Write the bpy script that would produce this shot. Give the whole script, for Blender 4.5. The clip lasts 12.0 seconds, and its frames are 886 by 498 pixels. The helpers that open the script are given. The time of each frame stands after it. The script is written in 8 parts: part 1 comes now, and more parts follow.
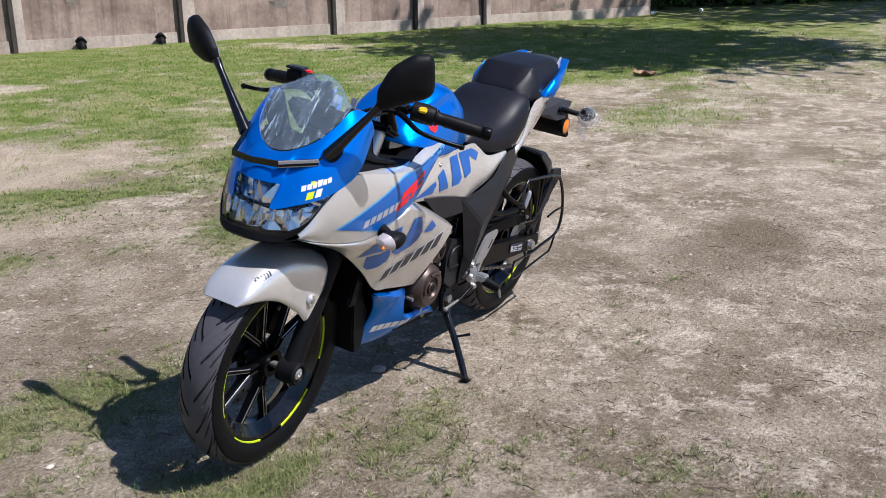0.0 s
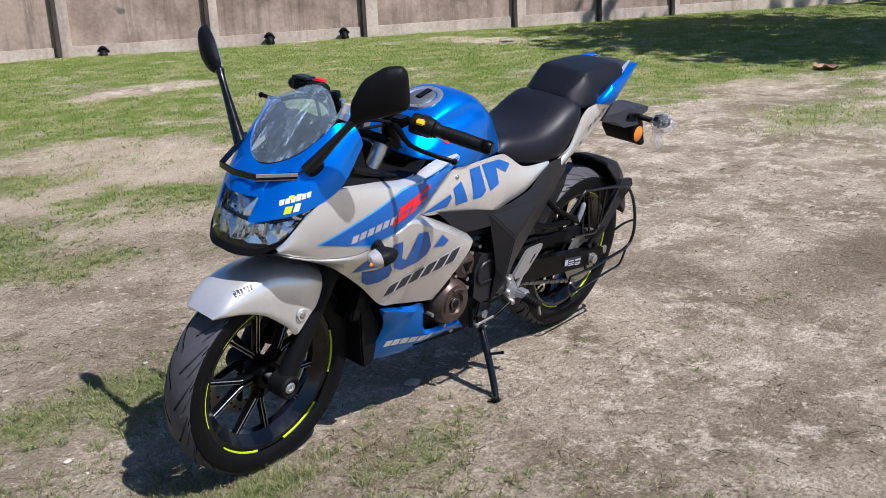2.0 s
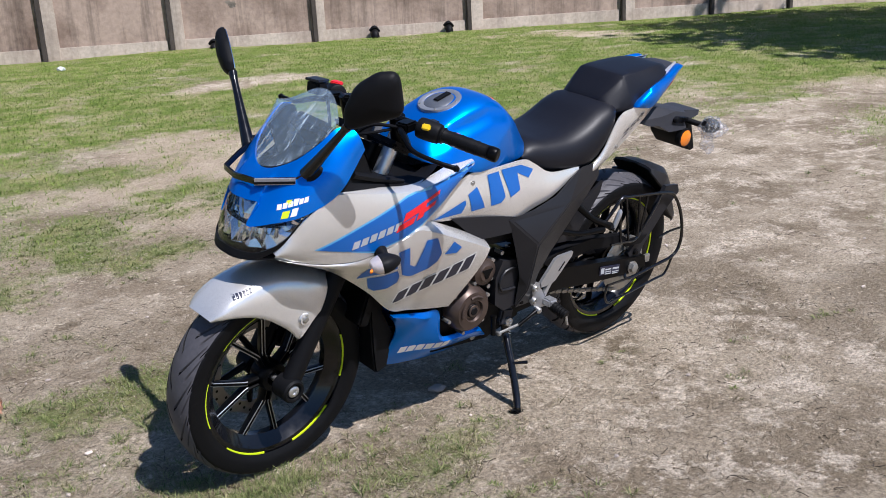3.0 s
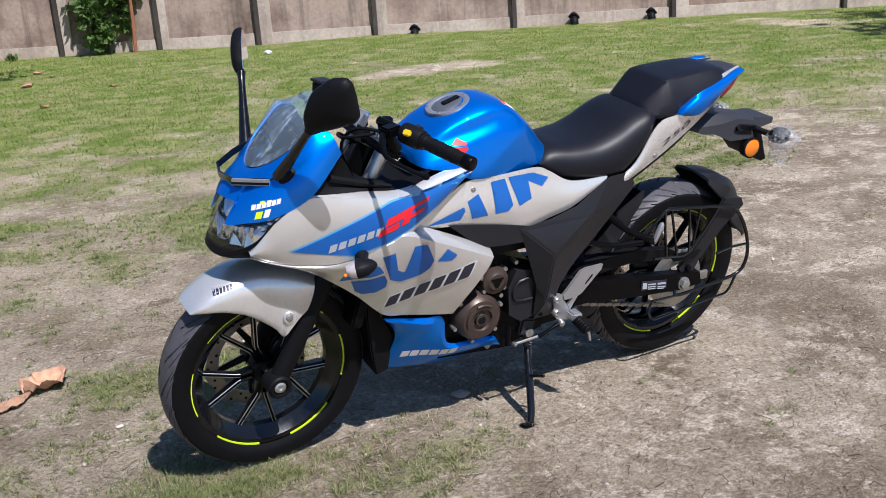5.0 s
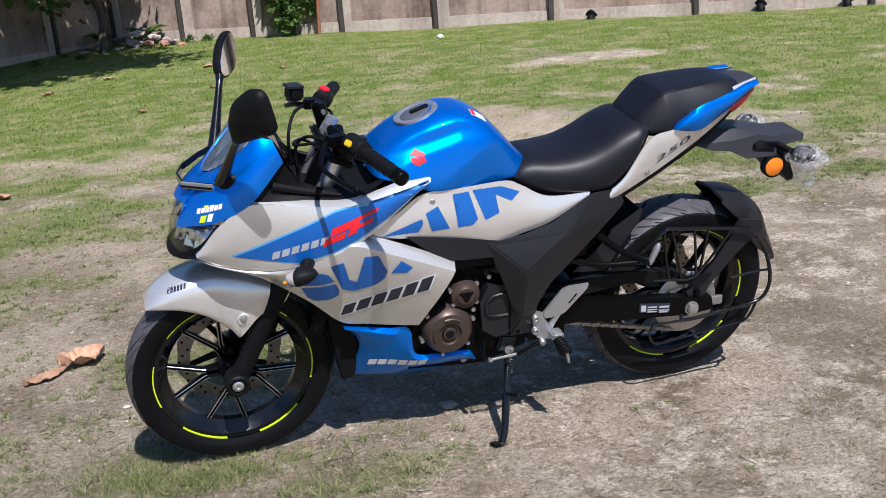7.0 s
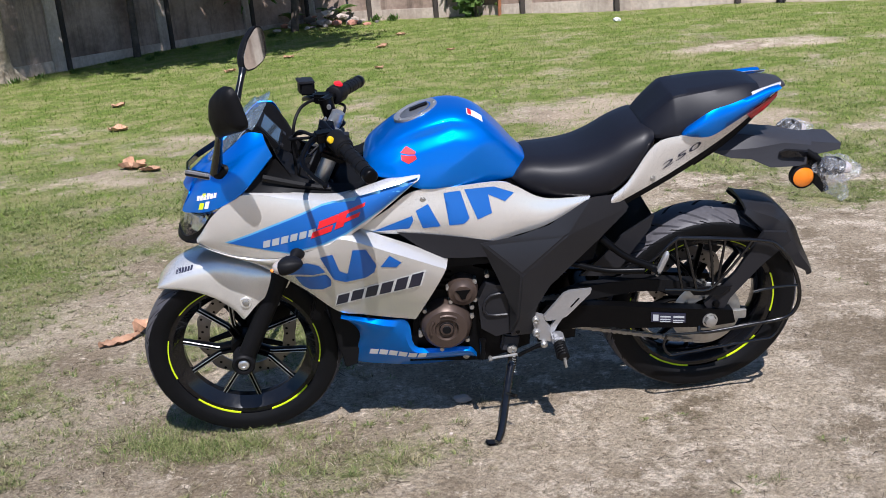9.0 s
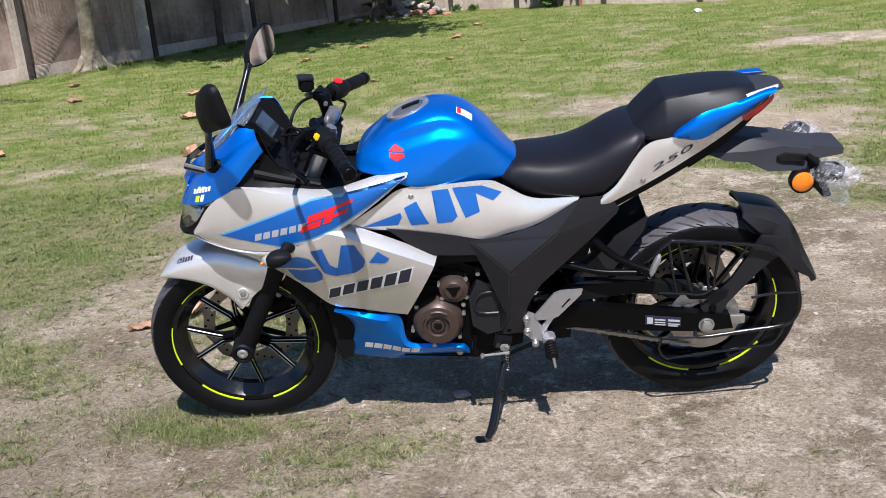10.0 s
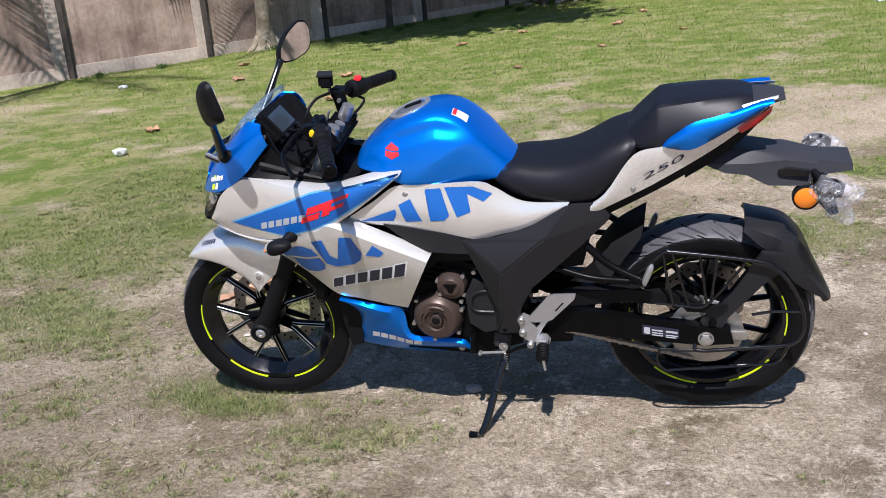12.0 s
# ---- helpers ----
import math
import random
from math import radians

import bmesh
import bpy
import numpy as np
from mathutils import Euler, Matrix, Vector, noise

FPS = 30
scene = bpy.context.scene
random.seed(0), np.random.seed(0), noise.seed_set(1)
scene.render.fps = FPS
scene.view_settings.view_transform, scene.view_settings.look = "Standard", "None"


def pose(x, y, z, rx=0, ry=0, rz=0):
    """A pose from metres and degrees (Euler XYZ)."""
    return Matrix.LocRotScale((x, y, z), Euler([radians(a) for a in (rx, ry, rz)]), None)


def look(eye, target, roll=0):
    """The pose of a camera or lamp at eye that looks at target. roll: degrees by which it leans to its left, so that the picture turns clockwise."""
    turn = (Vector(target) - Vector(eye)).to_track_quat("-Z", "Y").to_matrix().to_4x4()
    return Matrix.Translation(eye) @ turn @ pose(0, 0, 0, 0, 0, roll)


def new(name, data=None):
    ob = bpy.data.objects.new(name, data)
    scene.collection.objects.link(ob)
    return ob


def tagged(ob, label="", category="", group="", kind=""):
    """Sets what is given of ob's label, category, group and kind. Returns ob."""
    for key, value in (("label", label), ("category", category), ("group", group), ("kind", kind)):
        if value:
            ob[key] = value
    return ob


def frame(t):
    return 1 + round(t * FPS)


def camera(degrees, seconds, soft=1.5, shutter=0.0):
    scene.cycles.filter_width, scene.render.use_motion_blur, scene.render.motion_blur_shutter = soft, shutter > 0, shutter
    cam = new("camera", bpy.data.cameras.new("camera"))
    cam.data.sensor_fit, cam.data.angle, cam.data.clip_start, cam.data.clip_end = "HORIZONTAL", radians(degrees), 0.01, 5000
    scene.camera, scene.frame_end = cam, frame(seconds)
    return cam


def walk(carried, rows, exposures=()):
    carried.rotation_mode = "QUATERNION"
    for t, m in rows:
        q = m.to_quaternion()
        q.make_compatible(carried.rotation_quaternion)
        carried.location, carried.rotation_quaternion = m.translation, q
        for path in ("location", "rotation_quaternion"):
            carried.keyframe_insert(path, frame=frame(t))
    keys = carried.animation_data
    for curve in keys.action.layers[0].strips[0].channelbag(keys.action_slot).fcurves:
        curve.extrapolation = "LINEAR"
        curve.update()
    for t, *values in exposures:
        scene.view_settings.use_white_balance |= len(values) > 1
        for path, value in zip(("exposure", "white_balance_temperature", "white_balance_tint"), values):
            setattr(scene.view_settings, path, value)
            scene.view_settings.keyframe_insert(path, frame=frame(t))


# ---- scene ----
cam = camera(47.3, 12.0, soft=0.3)
PATH = [
    (0, (-2.566, -1.787, 1.333), (-0.941, -0.767, 0.767), -1.1),
    (0.5, (-2.485, -1.845, 1.347), (-0.905, -0.76, 0.778), -1.4),
    (1, (-2.384, -1.939, 1.356), (-0.863, -0.771, 0.786), -1.9),
    (1.5, (-2.256, -2.051, 1.357), (-0.807, -0.796, 0.786), -2.3),
    (2, (-2.126, -2.146, 1.353), (-0.757, -0.805, 0.781), -2.7),
    (2.5, (-2.001, -2.213, 1.35), (-0.715, -0.793, 0.777), -2.9),
    (3, (-1.87, -2.296, 1.362), (-0.675, -0.799, 0.786), -3.2),
    (5, (-1.31, -2.58, 1.37), (-0.499, -0.846, 0.79), -3.9),
    (5.5, (-1.153, -2.616, 1.378), (-0.446, -0.837, 0.796), -4.0),
    (6, (-1.001, -2.644, 1.394), (-0.385, -0.834, 0.806), -4.1),
    (6.5, (-0.833, -2.691, 1.388), (-0.309, -0.852, 0.803), -4.2),
    (7, (-0.662, -2.737, 1.389), (-0.241, -0.872, 0.801), -4.3),
    (7.5, (-0.535, -2.768, 1.386), (-0.211, -0.885, 0.797), -4.5),
    (9.5, (0.045, -2.836, 1.405), (-0.032, -0.929, 0.805), -4.9),
    (10, (0.178, -2.84, 1.407), (0.014, -0.94, 0.804), -5.0),
    (10.5, (0.303, -2.848, 1.414), (0.05, -0.959, 0.809), -4.9),
    (11, (0.427, -2.849, 1.428), (0.082, -0.975, 0.82), -5.0),
    (11.5, (0.556, -2.839, 1.427), (0.12, -0.984, 0.821), -5.1),
    (12, (0.717, -2.802, 1.423), (0.185, -0.972, 0.817), -5.2),
]
walk(cam, [(t, look(eye, target, roll)) for t, eye, target, roll in PATH],
     exposures=[(0, -0.04, 6200, 12), (5.0, -0.02, 6200, 12), (6.5, -0.03, 6200, 12), (9.5, 0.09, 6280, 12), (12, 0.10, 6350, 13)])

# ---------------- light ----------------
SUN = Vector((0.11, -0.66, 1.0)).normalized()
world = bpy.data.worlds.new("World")
scene.world = world
world.use_nodes = True
wn = world.node_tree.nodes
sky = wn.new("ShaderNodeTexSky")
sky.sky_type = "NISHITA"
sky.sun_disc = False
sky.sun_elevation = math.asin(SUN.z)
sky.sun_rotation = math.atan2(SUN.x, SUN.y)
sky.dust_density = 0.3
sky.ozone_density = 8.0
wn["Background"].inputs["Strength"].default_value = 0.115
world.node_tree.links.new(sky.outputs[0], wn["Background"].inputs["Color"])
sun = new("sun", bpy.data.lights.new("sun", "SUN"))
sun.data.energy = 7.0
sun.data.angle = radians(0.53)
sun.data.color = (1.0, 0.965, 0.96)
sun.matrix_world = look(SUN * 30, (0, 0, 0))


# ---------------- materials ----------------
def mat(name, color, rough=0.5, metal=0.0, grain=0.0, scale=40.0, bump=0.0, coat=0.0, stain=0.0, stain_scale=3.0, spec=0.5, per_object=0.0, island=0.0):
    """Principled material with grain, larger stains, relief and a change from piece to piece."""
    m = bpy.data.materials.new(name)
    m.use_nodes = True
    nt = m.node_tree
    n, l = nt.nodes, nt.links
    b = n["Principled BSDF"]
    b.inputs["Base Color"].default_value = (*color, 1)
    b.inputs["Roughness"].default_value = rough
    b.inputs["Metallic"].default_value = metal
    b.inputs["Coat Weight"].default_value = coat
    b.inputs["Coat Roughness"].default_value = 0.05
    b.inputs["Specular IOR Level"].default_value = spec
    co = n.new("ShaderNodeTexCoord").outputs["Object"]
    val = None

    def add(sock, amount):
        nonlocal val
        mr = n.new("ShaderNodeMapRange")
        mr.inputs["To Min"].default_value = 1 - amount
        mr.inputs["To Max"].default_value = 1 + amount
        l.new(sock, mr.inputs["Value"])
        if val is None:
            val = mr.outputs[0]
        else:
            mu = n.new("ShaderNodeMath")
            mu.operation = "MULTIPLY"
            l.new(val, mu.inputs[0])
            l.new(mr.outputs[0], mu.inputs[1])
            val = mu.outputs[0]

    fine = None
    if grain or bump:
        t = n.new("ShaderNodeTexNoise")
        t.inputs["Scale"].default_value = scale
        t.inputs["Detail"].default_value = 6
        l.new(co, t.inputs["Vector"])
        fine = t.outputs["Fac"]
        if grain:
            add(fine, grain)
            mr = n.new("ShaderNodeMapRange")
            mr.inputs["To Min"].default_value = max(rough - 0.12, 0.02)
            mr.inputs["To Max"].default_value = min(rough + 0.12, 1)
            l.new(fine, mr.inputs["Value"])
            l.new(mr.outputs[0], b.inputs["Roughness"])
    if stain:
        t = n.new("ShaderNodeTexNoise")
        t.inputs["Scale"].default_value = stain_scale
        t.inputs["Detail"].default_value = 5
        t.inputs["Roughness"].default_value = 0.65
        l.new(co, t.inputs["Vector"])
        add(t.outputs["Fac"], stain)
    if per_object:
        add(n.new("ShaderNodeObjectInfo").outputs["Random"], per_object)
    if island:
        add(n.new("ShaderNodeNewGeometry").outputs["Random Per Island"], island)
    if val is not None:
        mx = n.new("ShaderNodeVectorMath")
        mx.operation = "SCALE"
        mx.inputs[0].default_value = color
        l.new(val, mx.inputs["Scale"])
        l.new(mx.outputs[0], b.inputs["Base Color"])
    if bump:
        bp = n.new("ShaderNodeBump")
        bp.inputs["Strength"].default_value = 1.0
        bp.inputs["Distance"].default_value = bump
        l.new(fine, bp.inputs["Height"])
        l.new(bp.outputs[0], b.inputs["Normal"])
    return m


def two_tone(name, c1, c2, scale, lo, hi, rough=0.8, bump=0.0, fine=60.0, streak=0.0):
    """Two colours mixed by noise with a fine grain over both; streak adds dark rain marks that run down."""
    m = bpy.data.materials.new(name)
    m.use_nodes = True
    n, l = m.node_tree.nodes, m.node_tree.links
    b = n["Principled BSDF"]
    b.inputs["Roughness"].default_value = rough
    co = n.new("ShaderNodeTexCoord").outputs["Object"]
    t = n.new("ShaderNodeTexNoise")
    t.inputs["Scale"].default_value = scale
    t.inputs["Detail"].default_value = 7
    t.inputs["Roughness"].default_value = 0.65
    l.new(co, t.inputs["Vector"])
    fac = t.outputs["Fac"]
    mr = n.new("ShaderNodeMapRange")
    mr.inputs["From Min"].default_value = lo
    mr.inputs["From Max"].default_value = hi
    l.new(fac, mr.inputs["Value"])
    mix = n.new("ShaderNodeMix")
    mix.data_type = "RGBA"
    mix.inputs["A"].default_value = (*c1, 1)
    mix.inputs["B"].default_value = (*c2, 1)
    l.new(mr.outputs[0], mix.inputs["Factor"])
    f = n.new("ShaderNodeTexNoise")
    f.inputs["Scale"].default_value = fine
    f.inputs["Detail"].default_value = 5
    l.new(co, f.inputs["Vector"])
    g = n.new("ShaderNodeMapRange")
    g.inputs["To Min"].default_value = 0.7
    g.inputs["To Max"].default_value = 1.3
    l.new(f.outputs["Fac"], g.inputs["Value"])
    sc = n.new("ShaderNodeVectorMath")
    sc.operation = "SCALE"
    l.new(mix.outputs["Result"], sc.inputs[0])
    scale_by = g.outputs[0]
    if streak:
        mp = n.new("ShaderNodeMapping")
        mp.inputs["Scale"].default_value = (5.0, 5.0, 0.28)
        l.new(co, mp.inputs["Vector"])
        rn = n.new("ShaderNodeTexNoise")
        rn.inputs["Scale"].default_value = 1.0
        rn.inputs["Detail"].default_value = 6
        rn.inputs["Roughness"].default_value = 0.7
        l.new(mp.outputs[0], rn.inputs["Vector"])
        dark = n.new("ShaderNodeMapRange")
        dark.inputs["From Min"].default_value = 0.50
        dark.inputs["From Max"].default_value = 0.72
        dark.inputs["To Min"].default_value = 1.0
        dark.inputs["To Max"].default_value = 1.0 - streak
        l.new(rn.outputs["Fac"], dark.inputs["Value"])
        mu = n.new("ShaderNodeMath")
        mu.operation = "MULTIPLY"
        l.new(g.outputs[0], mu.inputs[0])
        l.new(dark.outputs[0], mu.inputs[1])
        scale_by = mu.outputs[0]
    l.new(scale_by, sc.inputs["Scale"])
    l.new(sc.outputs[0], b.inputs["Base Color"])
    if bump:
        bp = n.new("ShaderNodeBump")
        bp.inputs["Distance"].default_value = bump
        l.new(f.outputs["Fac"], bp.inputs["Height"])
        l.new(bp.outputs[0], b.inputs["Normal"])
    return m


def ground_material():
    """Dry cracked soil under thin turf; the mesh attribute 'turf' says how much grass covers it."""
    m = bpy.data.materials.new("soil_and_turf")
    m.use_nodes = True
    n, l = m.node_tree.nodes, m.node_tree.links
    b = n["Principled BSDF"]
    b.inputs["Roughness"].default_value = 0.95
    b.inputs["Specular IOR Level"].default_value = 0.15
    co = n.new("ShaderNodeTexCoord").outputs["Object"]

    def noise_(scale, detail=6, rough=0.6):
        t = n.new("ShaderNodeTexNoise")
        t.inputs["Scale"].default_value = scale
        t.inputs["Detail"].default_value = detail
        t.inputs["Roughness"].default_value = rough
        l.new(co, t.inputs["Vector"])
        return t.outputs["Fac"]

    def ramp(sock, a, b_):
        mr = n.new("ShaderNodeMapRange")
        mr.interpolation_type = "SMOOTHSTEP"
        mr.inputs["From Min"].default_value = a
        mr.inputs["From Max"].default_value = b_
        l.new(sock, mr.inputs["Value"])
        return mr.outputs[0]

    def mixc(fac, a, b_):
        mx = n.new("ShaderNodeMix")
        mx.data_type = "RGBA"
        l.new(fac, mx.inputs["Factor"])
        for sock, v in (("A", a), ("B", b_)):
            if isinstance(v, tuple):
                mx.inputs[sock].default_value = (*v, 1)
            else:
                l.new(v, mx.inputs[sock])
        return mx.outputs["Result"]

    soil = mixc(ramp(noise_(1.7), 0.38, 0.62), SOIL_DARK, SOIL_LIGHT)
    crust = n.new("ShaderNodeAttribute")
    crust.attribute_name = "crust"
    flakes = n.new("ShaderNodeMath")
    flakes.operation = "MULTIPLY"
    l.new(ramp(noise_(5.0, 10, 0.76), 0.49, 0.60), flakes.inputs[0])
    l.new(crust.outputs["Fac"], flakes.inputs[1])
    soil = mixc(flakes.outputs[0], soil, SOIL_PALE)
    soil = mixc(ramp(noise_(2.3, 9, 0.74), 0.55, 0.66), soil, SOIL_BROWN)
    soil = mixc(ramp(noise_(17.0, 10, 0.82), 0.55, 0.62), soil, SOIL_PALE)
    soil = mixc(ramp(noise_(26.0, 9, 0.82), 0.54, 0.62), soil, SOIL_DARK)
    damp = n.new("ShaderNodeAttribute")
    damp.attribute_name = "damp"
    soil = mixc(damp.outputs["Fac"], soil, SOIL_BROWN)
    pa = n.new("ShaderNodeAttribute")
    pa.attribute_name = "sandy"
    soil = mixc(pa.outputs["Fac"], soil, SOIL_SAND)
    turf = mixc(ramp(noise_(3.0, 6, 0.7), 0.4, 0.62), TURF_GREEN, TURF_DRY)
    at = n.new("ShaderNodeAttribute")
    at.attribute_name = "turf"
    ad = n.new("ShaderNodeMath")
    ad.operation = "ADD"
    l.new(at.outputs["Fac"], ad.inputs[0])
    half = n.new("ShaderNodeMath")
    half.operation = "MULTIPLY_ADD"
    half.inputs[1].default_value = 0.9
    half.inputs[2].default_value = -0.45
    l.new(noise_(14.0, 8, 0.75), half.inputs[0])
    l.new(half.outputs[0], ad.inputs[1])
    colour = mixc(ramp(ad.outputs[0], 0.38, 0.86), soil, turf)
    grain = n.new("ShaderNodeMapRange")
    grain.inputs["From Min"].default_value = 0.3
    grain.inputs["From Max"].default_value = 0.7
    grain.inputs["To Min"].default_value = 0.10
    grain.inputs["To Max"].default_value = 1.95
    l.new(noise_(70.0, 9, 0.9), grain.inputs["Value"])
    sc = n.new("ShaderNodeVectorMath")
    sc.operation = "SCALE"
    l.new(colour, sc.inputs[0])
    l.new(grain.outputs[0], sc.inputs["Scale"])
    l.new(sc.outputs[0], b.inputs["Base Color"])
    # cracks and crumbs
    cr = n.new("ShaderNodeTexVoronoi")
    cr.feature = "DISTANCE_TO_EDGE"
    cr.inputs["Scale"].default_value = 14.0
    wob = n.new("ShaderNodeVectorMath")
    wob.operation = "MULTIPLY_ADD"
    wob.inputs[1].default_value = (0.25, 0.25, 0.25)
    nz = n.new("ShaderNodeTexNoise")
    nz.inputs["Scale"].default_value = 7.0
    l.new(co, nz.inputs["Vector"])
    l.new(nz.outputs["Color"], wob.inputs[0])
    l.new(co, wob.inputs[2])
    l.new(wob.outputs[0], cr.inputs["Vector"])
    crack = ramp(cr.outputs["Distance"], 0.0, 0.05)
    hsum = n.new("ShaderNodeMath")
    hsum.operation = "MULTIPLY_ADD"
    hsum.inputs[1].default_value = 0.07
    l.new(crack, hsum.inputs[0])
    l.new(noise_(45.0, 9, 0.75), hsum.inputs[2])
    bp = n.new("ShaderNodeBump")
    bp.inputs["Strength"].default_value = 1.0
    bp.inputs["Distance"].default_value = 0.024
    l.new(hsum.outputs[0], bp.inputs["Height"])
    l.new(bp.outputs[0], b.inputs["Normal"])
    return m


SOIL_DARK, SOIL_LIGHT, SOIL_PALE = (0.235, 0.184, 0.126), (0.420, 0.345, 0.254), (0.600, 0.508, 0.400)
TURF_GREEN, TURF_DRY = (0.128, 0.172, 0.036), (0.285, 0.262, 0.120)
SOIL_SAND = (0.47, 0.375, 0.272)
SOIL_BROWN = (0.200, 0.156, 0.104)
M_GROUND = ground_material()


def blade_material(name, c1, c2):
    m = mat(name, c1, rough=0.6, spec=0.25)
    n, l = m.node_tree.nodes, m.node_tree.links
    b = n["Principled BSDF"]
    mix = n.new("ShaderNodeMix")
    mix.data_type = "RGBA"
    mix.inputs["A"].default_value = (*c1, 1)
    mix.inputs["B"].default_value = (*c2, 1)
    l.new(n.new("ShaderNodeNewGeometry").outputs["Random Per Island"], mix.inputs["Factor"])
    l.new(mix.outputs["Result"], b.inputs["Base Color"])
    tr = n.new("ShaderNodeBsdfTranslucent")
    l.new(mix.outputs["Result"], tr.inputs["Color"])
    ms = n.new("ShaderNodeMixShader")
    ms.inputs[0].default_value = 0.3
    l.new(b.outputs[0], ms.inputs[1])
    l.new(tr.outputs[0], ms.inputs[2])
    l.new(ms.outputs[0], n["Material Output"].inputs["Surface"])
    return m


M_GRASS = blade_material("grass_green", (0.060, 0.106, 0.022), (0.345, 0.35, 0.148))
M_LAWN = blade_material("lawn_green", (0.080, 0.150, 0.019), (0.305, 0.385, 0.088))
M_STRAW = blade_material("grass_dry", (0.10, 0.075, 0.05), (0.58, 0.50, 0.37))
M_LEAF = blade_material("leaf_green", (0.05, 0.10, 0.02), (0.12, 0.19, 0.05))
M_FROND = blade_material("frond_green", (0.06, 0.10, 0.03), (0.10, 0.15, 0.04))
M_DRYLEAF = mat("dry_leaf", (0.38, 0.215, 0.130), rough=0.75, grain=0.5, scale=45, stain=0.6, stain_scale=22, bump=0.003, per_object=0.3)
M_WALL = two_tone("wall_render", (0.155, 0.104, 0.078), (0.370, 0.278, 0.222), 1.3, 0.32, 0.58, rough=0.92, bump=0.004, fine=18, streak=0.6)
M_WALLPALE = two_tone("wall_render_pale", (0.34, 0.270, 0.220), (0.50, 0.420, 0.350), 1.8, 0.32, 0.6, rough=0.92, bump=0.003, fine=22, streak=0.35)
M_WALLSTAIN = two_tone("wall_stain", (0.10, 0.085, 0.07), (0.30, 0.25, 0.20), 5.0, 0.35, 0.65, rough=0.95, bump=0.006, fine=25)
M_POST = two_tone("post_concrete", (0.030, 0.024, 0.020), (0.075, 0.060, 0.050), 2.0, 0.3, 0.7, rough=0.92, bump=0.004, fine=25)
M_BARK = two_tone("bark", (0.20, 0.155, 0.105), (0.42, 0.36, 0.27), 6.0, 0.35, 0.65, rough=0.95, bump=0.012, fine=22)
M_BARKDARK = two_tone("bark_dark", (0.05, 0.04, 0.03), (0.12, 0.09, 0.07), 6.0, 0.35, 0.65, rough=0.95, bump=0.01, fine=22)
M_RUST = two_tone("rusty_stem", (0.32, 0.11, 0.045), (0.20, 0.09, 0.05), 9.0, 0.35, 0.65, rough=0.8, fine=30)
M_STONE = mat("rubble", (0.44, 0.37, 0.32), rough=0.9, grain=0.25, scale=14, bump=0.004, per_object=0.35)
M_BRICKBAT = mat("broken_brick", (0.36, 0.17, 0.12), rough=0.9, grain=0.3, scale=16, bump=0.004, per_object=0.25)
M_STONEDARK = mat("dark_rubble", (0.14, 0.125, 0.115), rough=0.9, grain=0.3, scale=14, bump=0.004, per_object=0.3)
M_LITTER = mat("pale_litter", (0.62, 0.64, 0.64), rough=0.6, grain=0.2, scale=20)


# ---------------- mesh helpers ----------------
def link_mesh(name, me, material, parent=None, label=""):
    ob = new(name, me)
    if material:
        me.materials.append(material)
    if parent:
        ob.parent = parent
    if label:
        tagged(ob, label)
    return ob


def from_lists(name, verts, faces, smooth=False):
    me = bpy.data.meshes.new(name)
    me.from_pydata([tuple(v) for v in verts], [], faces)
    if smooth:
        me.polygons.foreach_set("use_smooth", [True] * len(me.polygons))
    me.update()
    return me


def smoothstep(a, b, x):
    t = min(max((x - a) / (b - a), 0.0), 1.0)
    return t * t * (3 - 2 * t)


# ---------------- ground ----------------
WALL_A, WALL_D, WALL_N = Vector((2.9, 12.3)), Vector((0.88, -0.475)), Vector((0.475, 0.88))


def depth_in(x, y):
    """Distance from the long wall, negative towards the camera."""
    return (x - WALL_A.x) * WALL_N.x + (y - WALL_A.y) * WALL_N.y


def ground_z(x, y):
    z = 0.10 * smoothstep(-9.0, -1.5, depth_in(x, y)) * smoothstep(-6.5, -1.0, x)
    r = math.hypot(x, y * 1.2)
    z += noise.noise((x * 0.55, y * 0.55, 2.0)) * 0.03 * smoothstep(2.0, 6.0, r)
    z += noise.noise((x * 4.0, y * 4.0, 5.0)) * 0.006 + noise.noise((x * 12.0, y * 12.0, 9.0)) * 0.003
    return z - 0.002


# worn places and thicker turf: x, y, half length, half width, strength
BARE = ((-0.2, 3.86, 2.6, 0.36, 0.40), (1.1, 4.95, 0.75, 0.45, 0.55), (3.35, 7.4, 1.0, 0.42, 0.75), (3.95, 4.85, 0.55, 0.32, 0.6), (8.4, 6.9, 0.7, 0.7, 0.7),
        (6.4, 4.6, 0.9, 0.45, 0.6), (6.6, 2.3, 0.7, 0.6, 0.6), (0.6, 2.6, 0.7, 0.40, 0.35), (-0.3, 1.5, 0.9, 0.60, 0.45), (-1.45, 0.75, 0.34, 0.32, 0.36), (-0.75, -0.75, 0.9, 0.35, 0.10), (8.2, 8.0, 0.6, 0.3, 0.5))
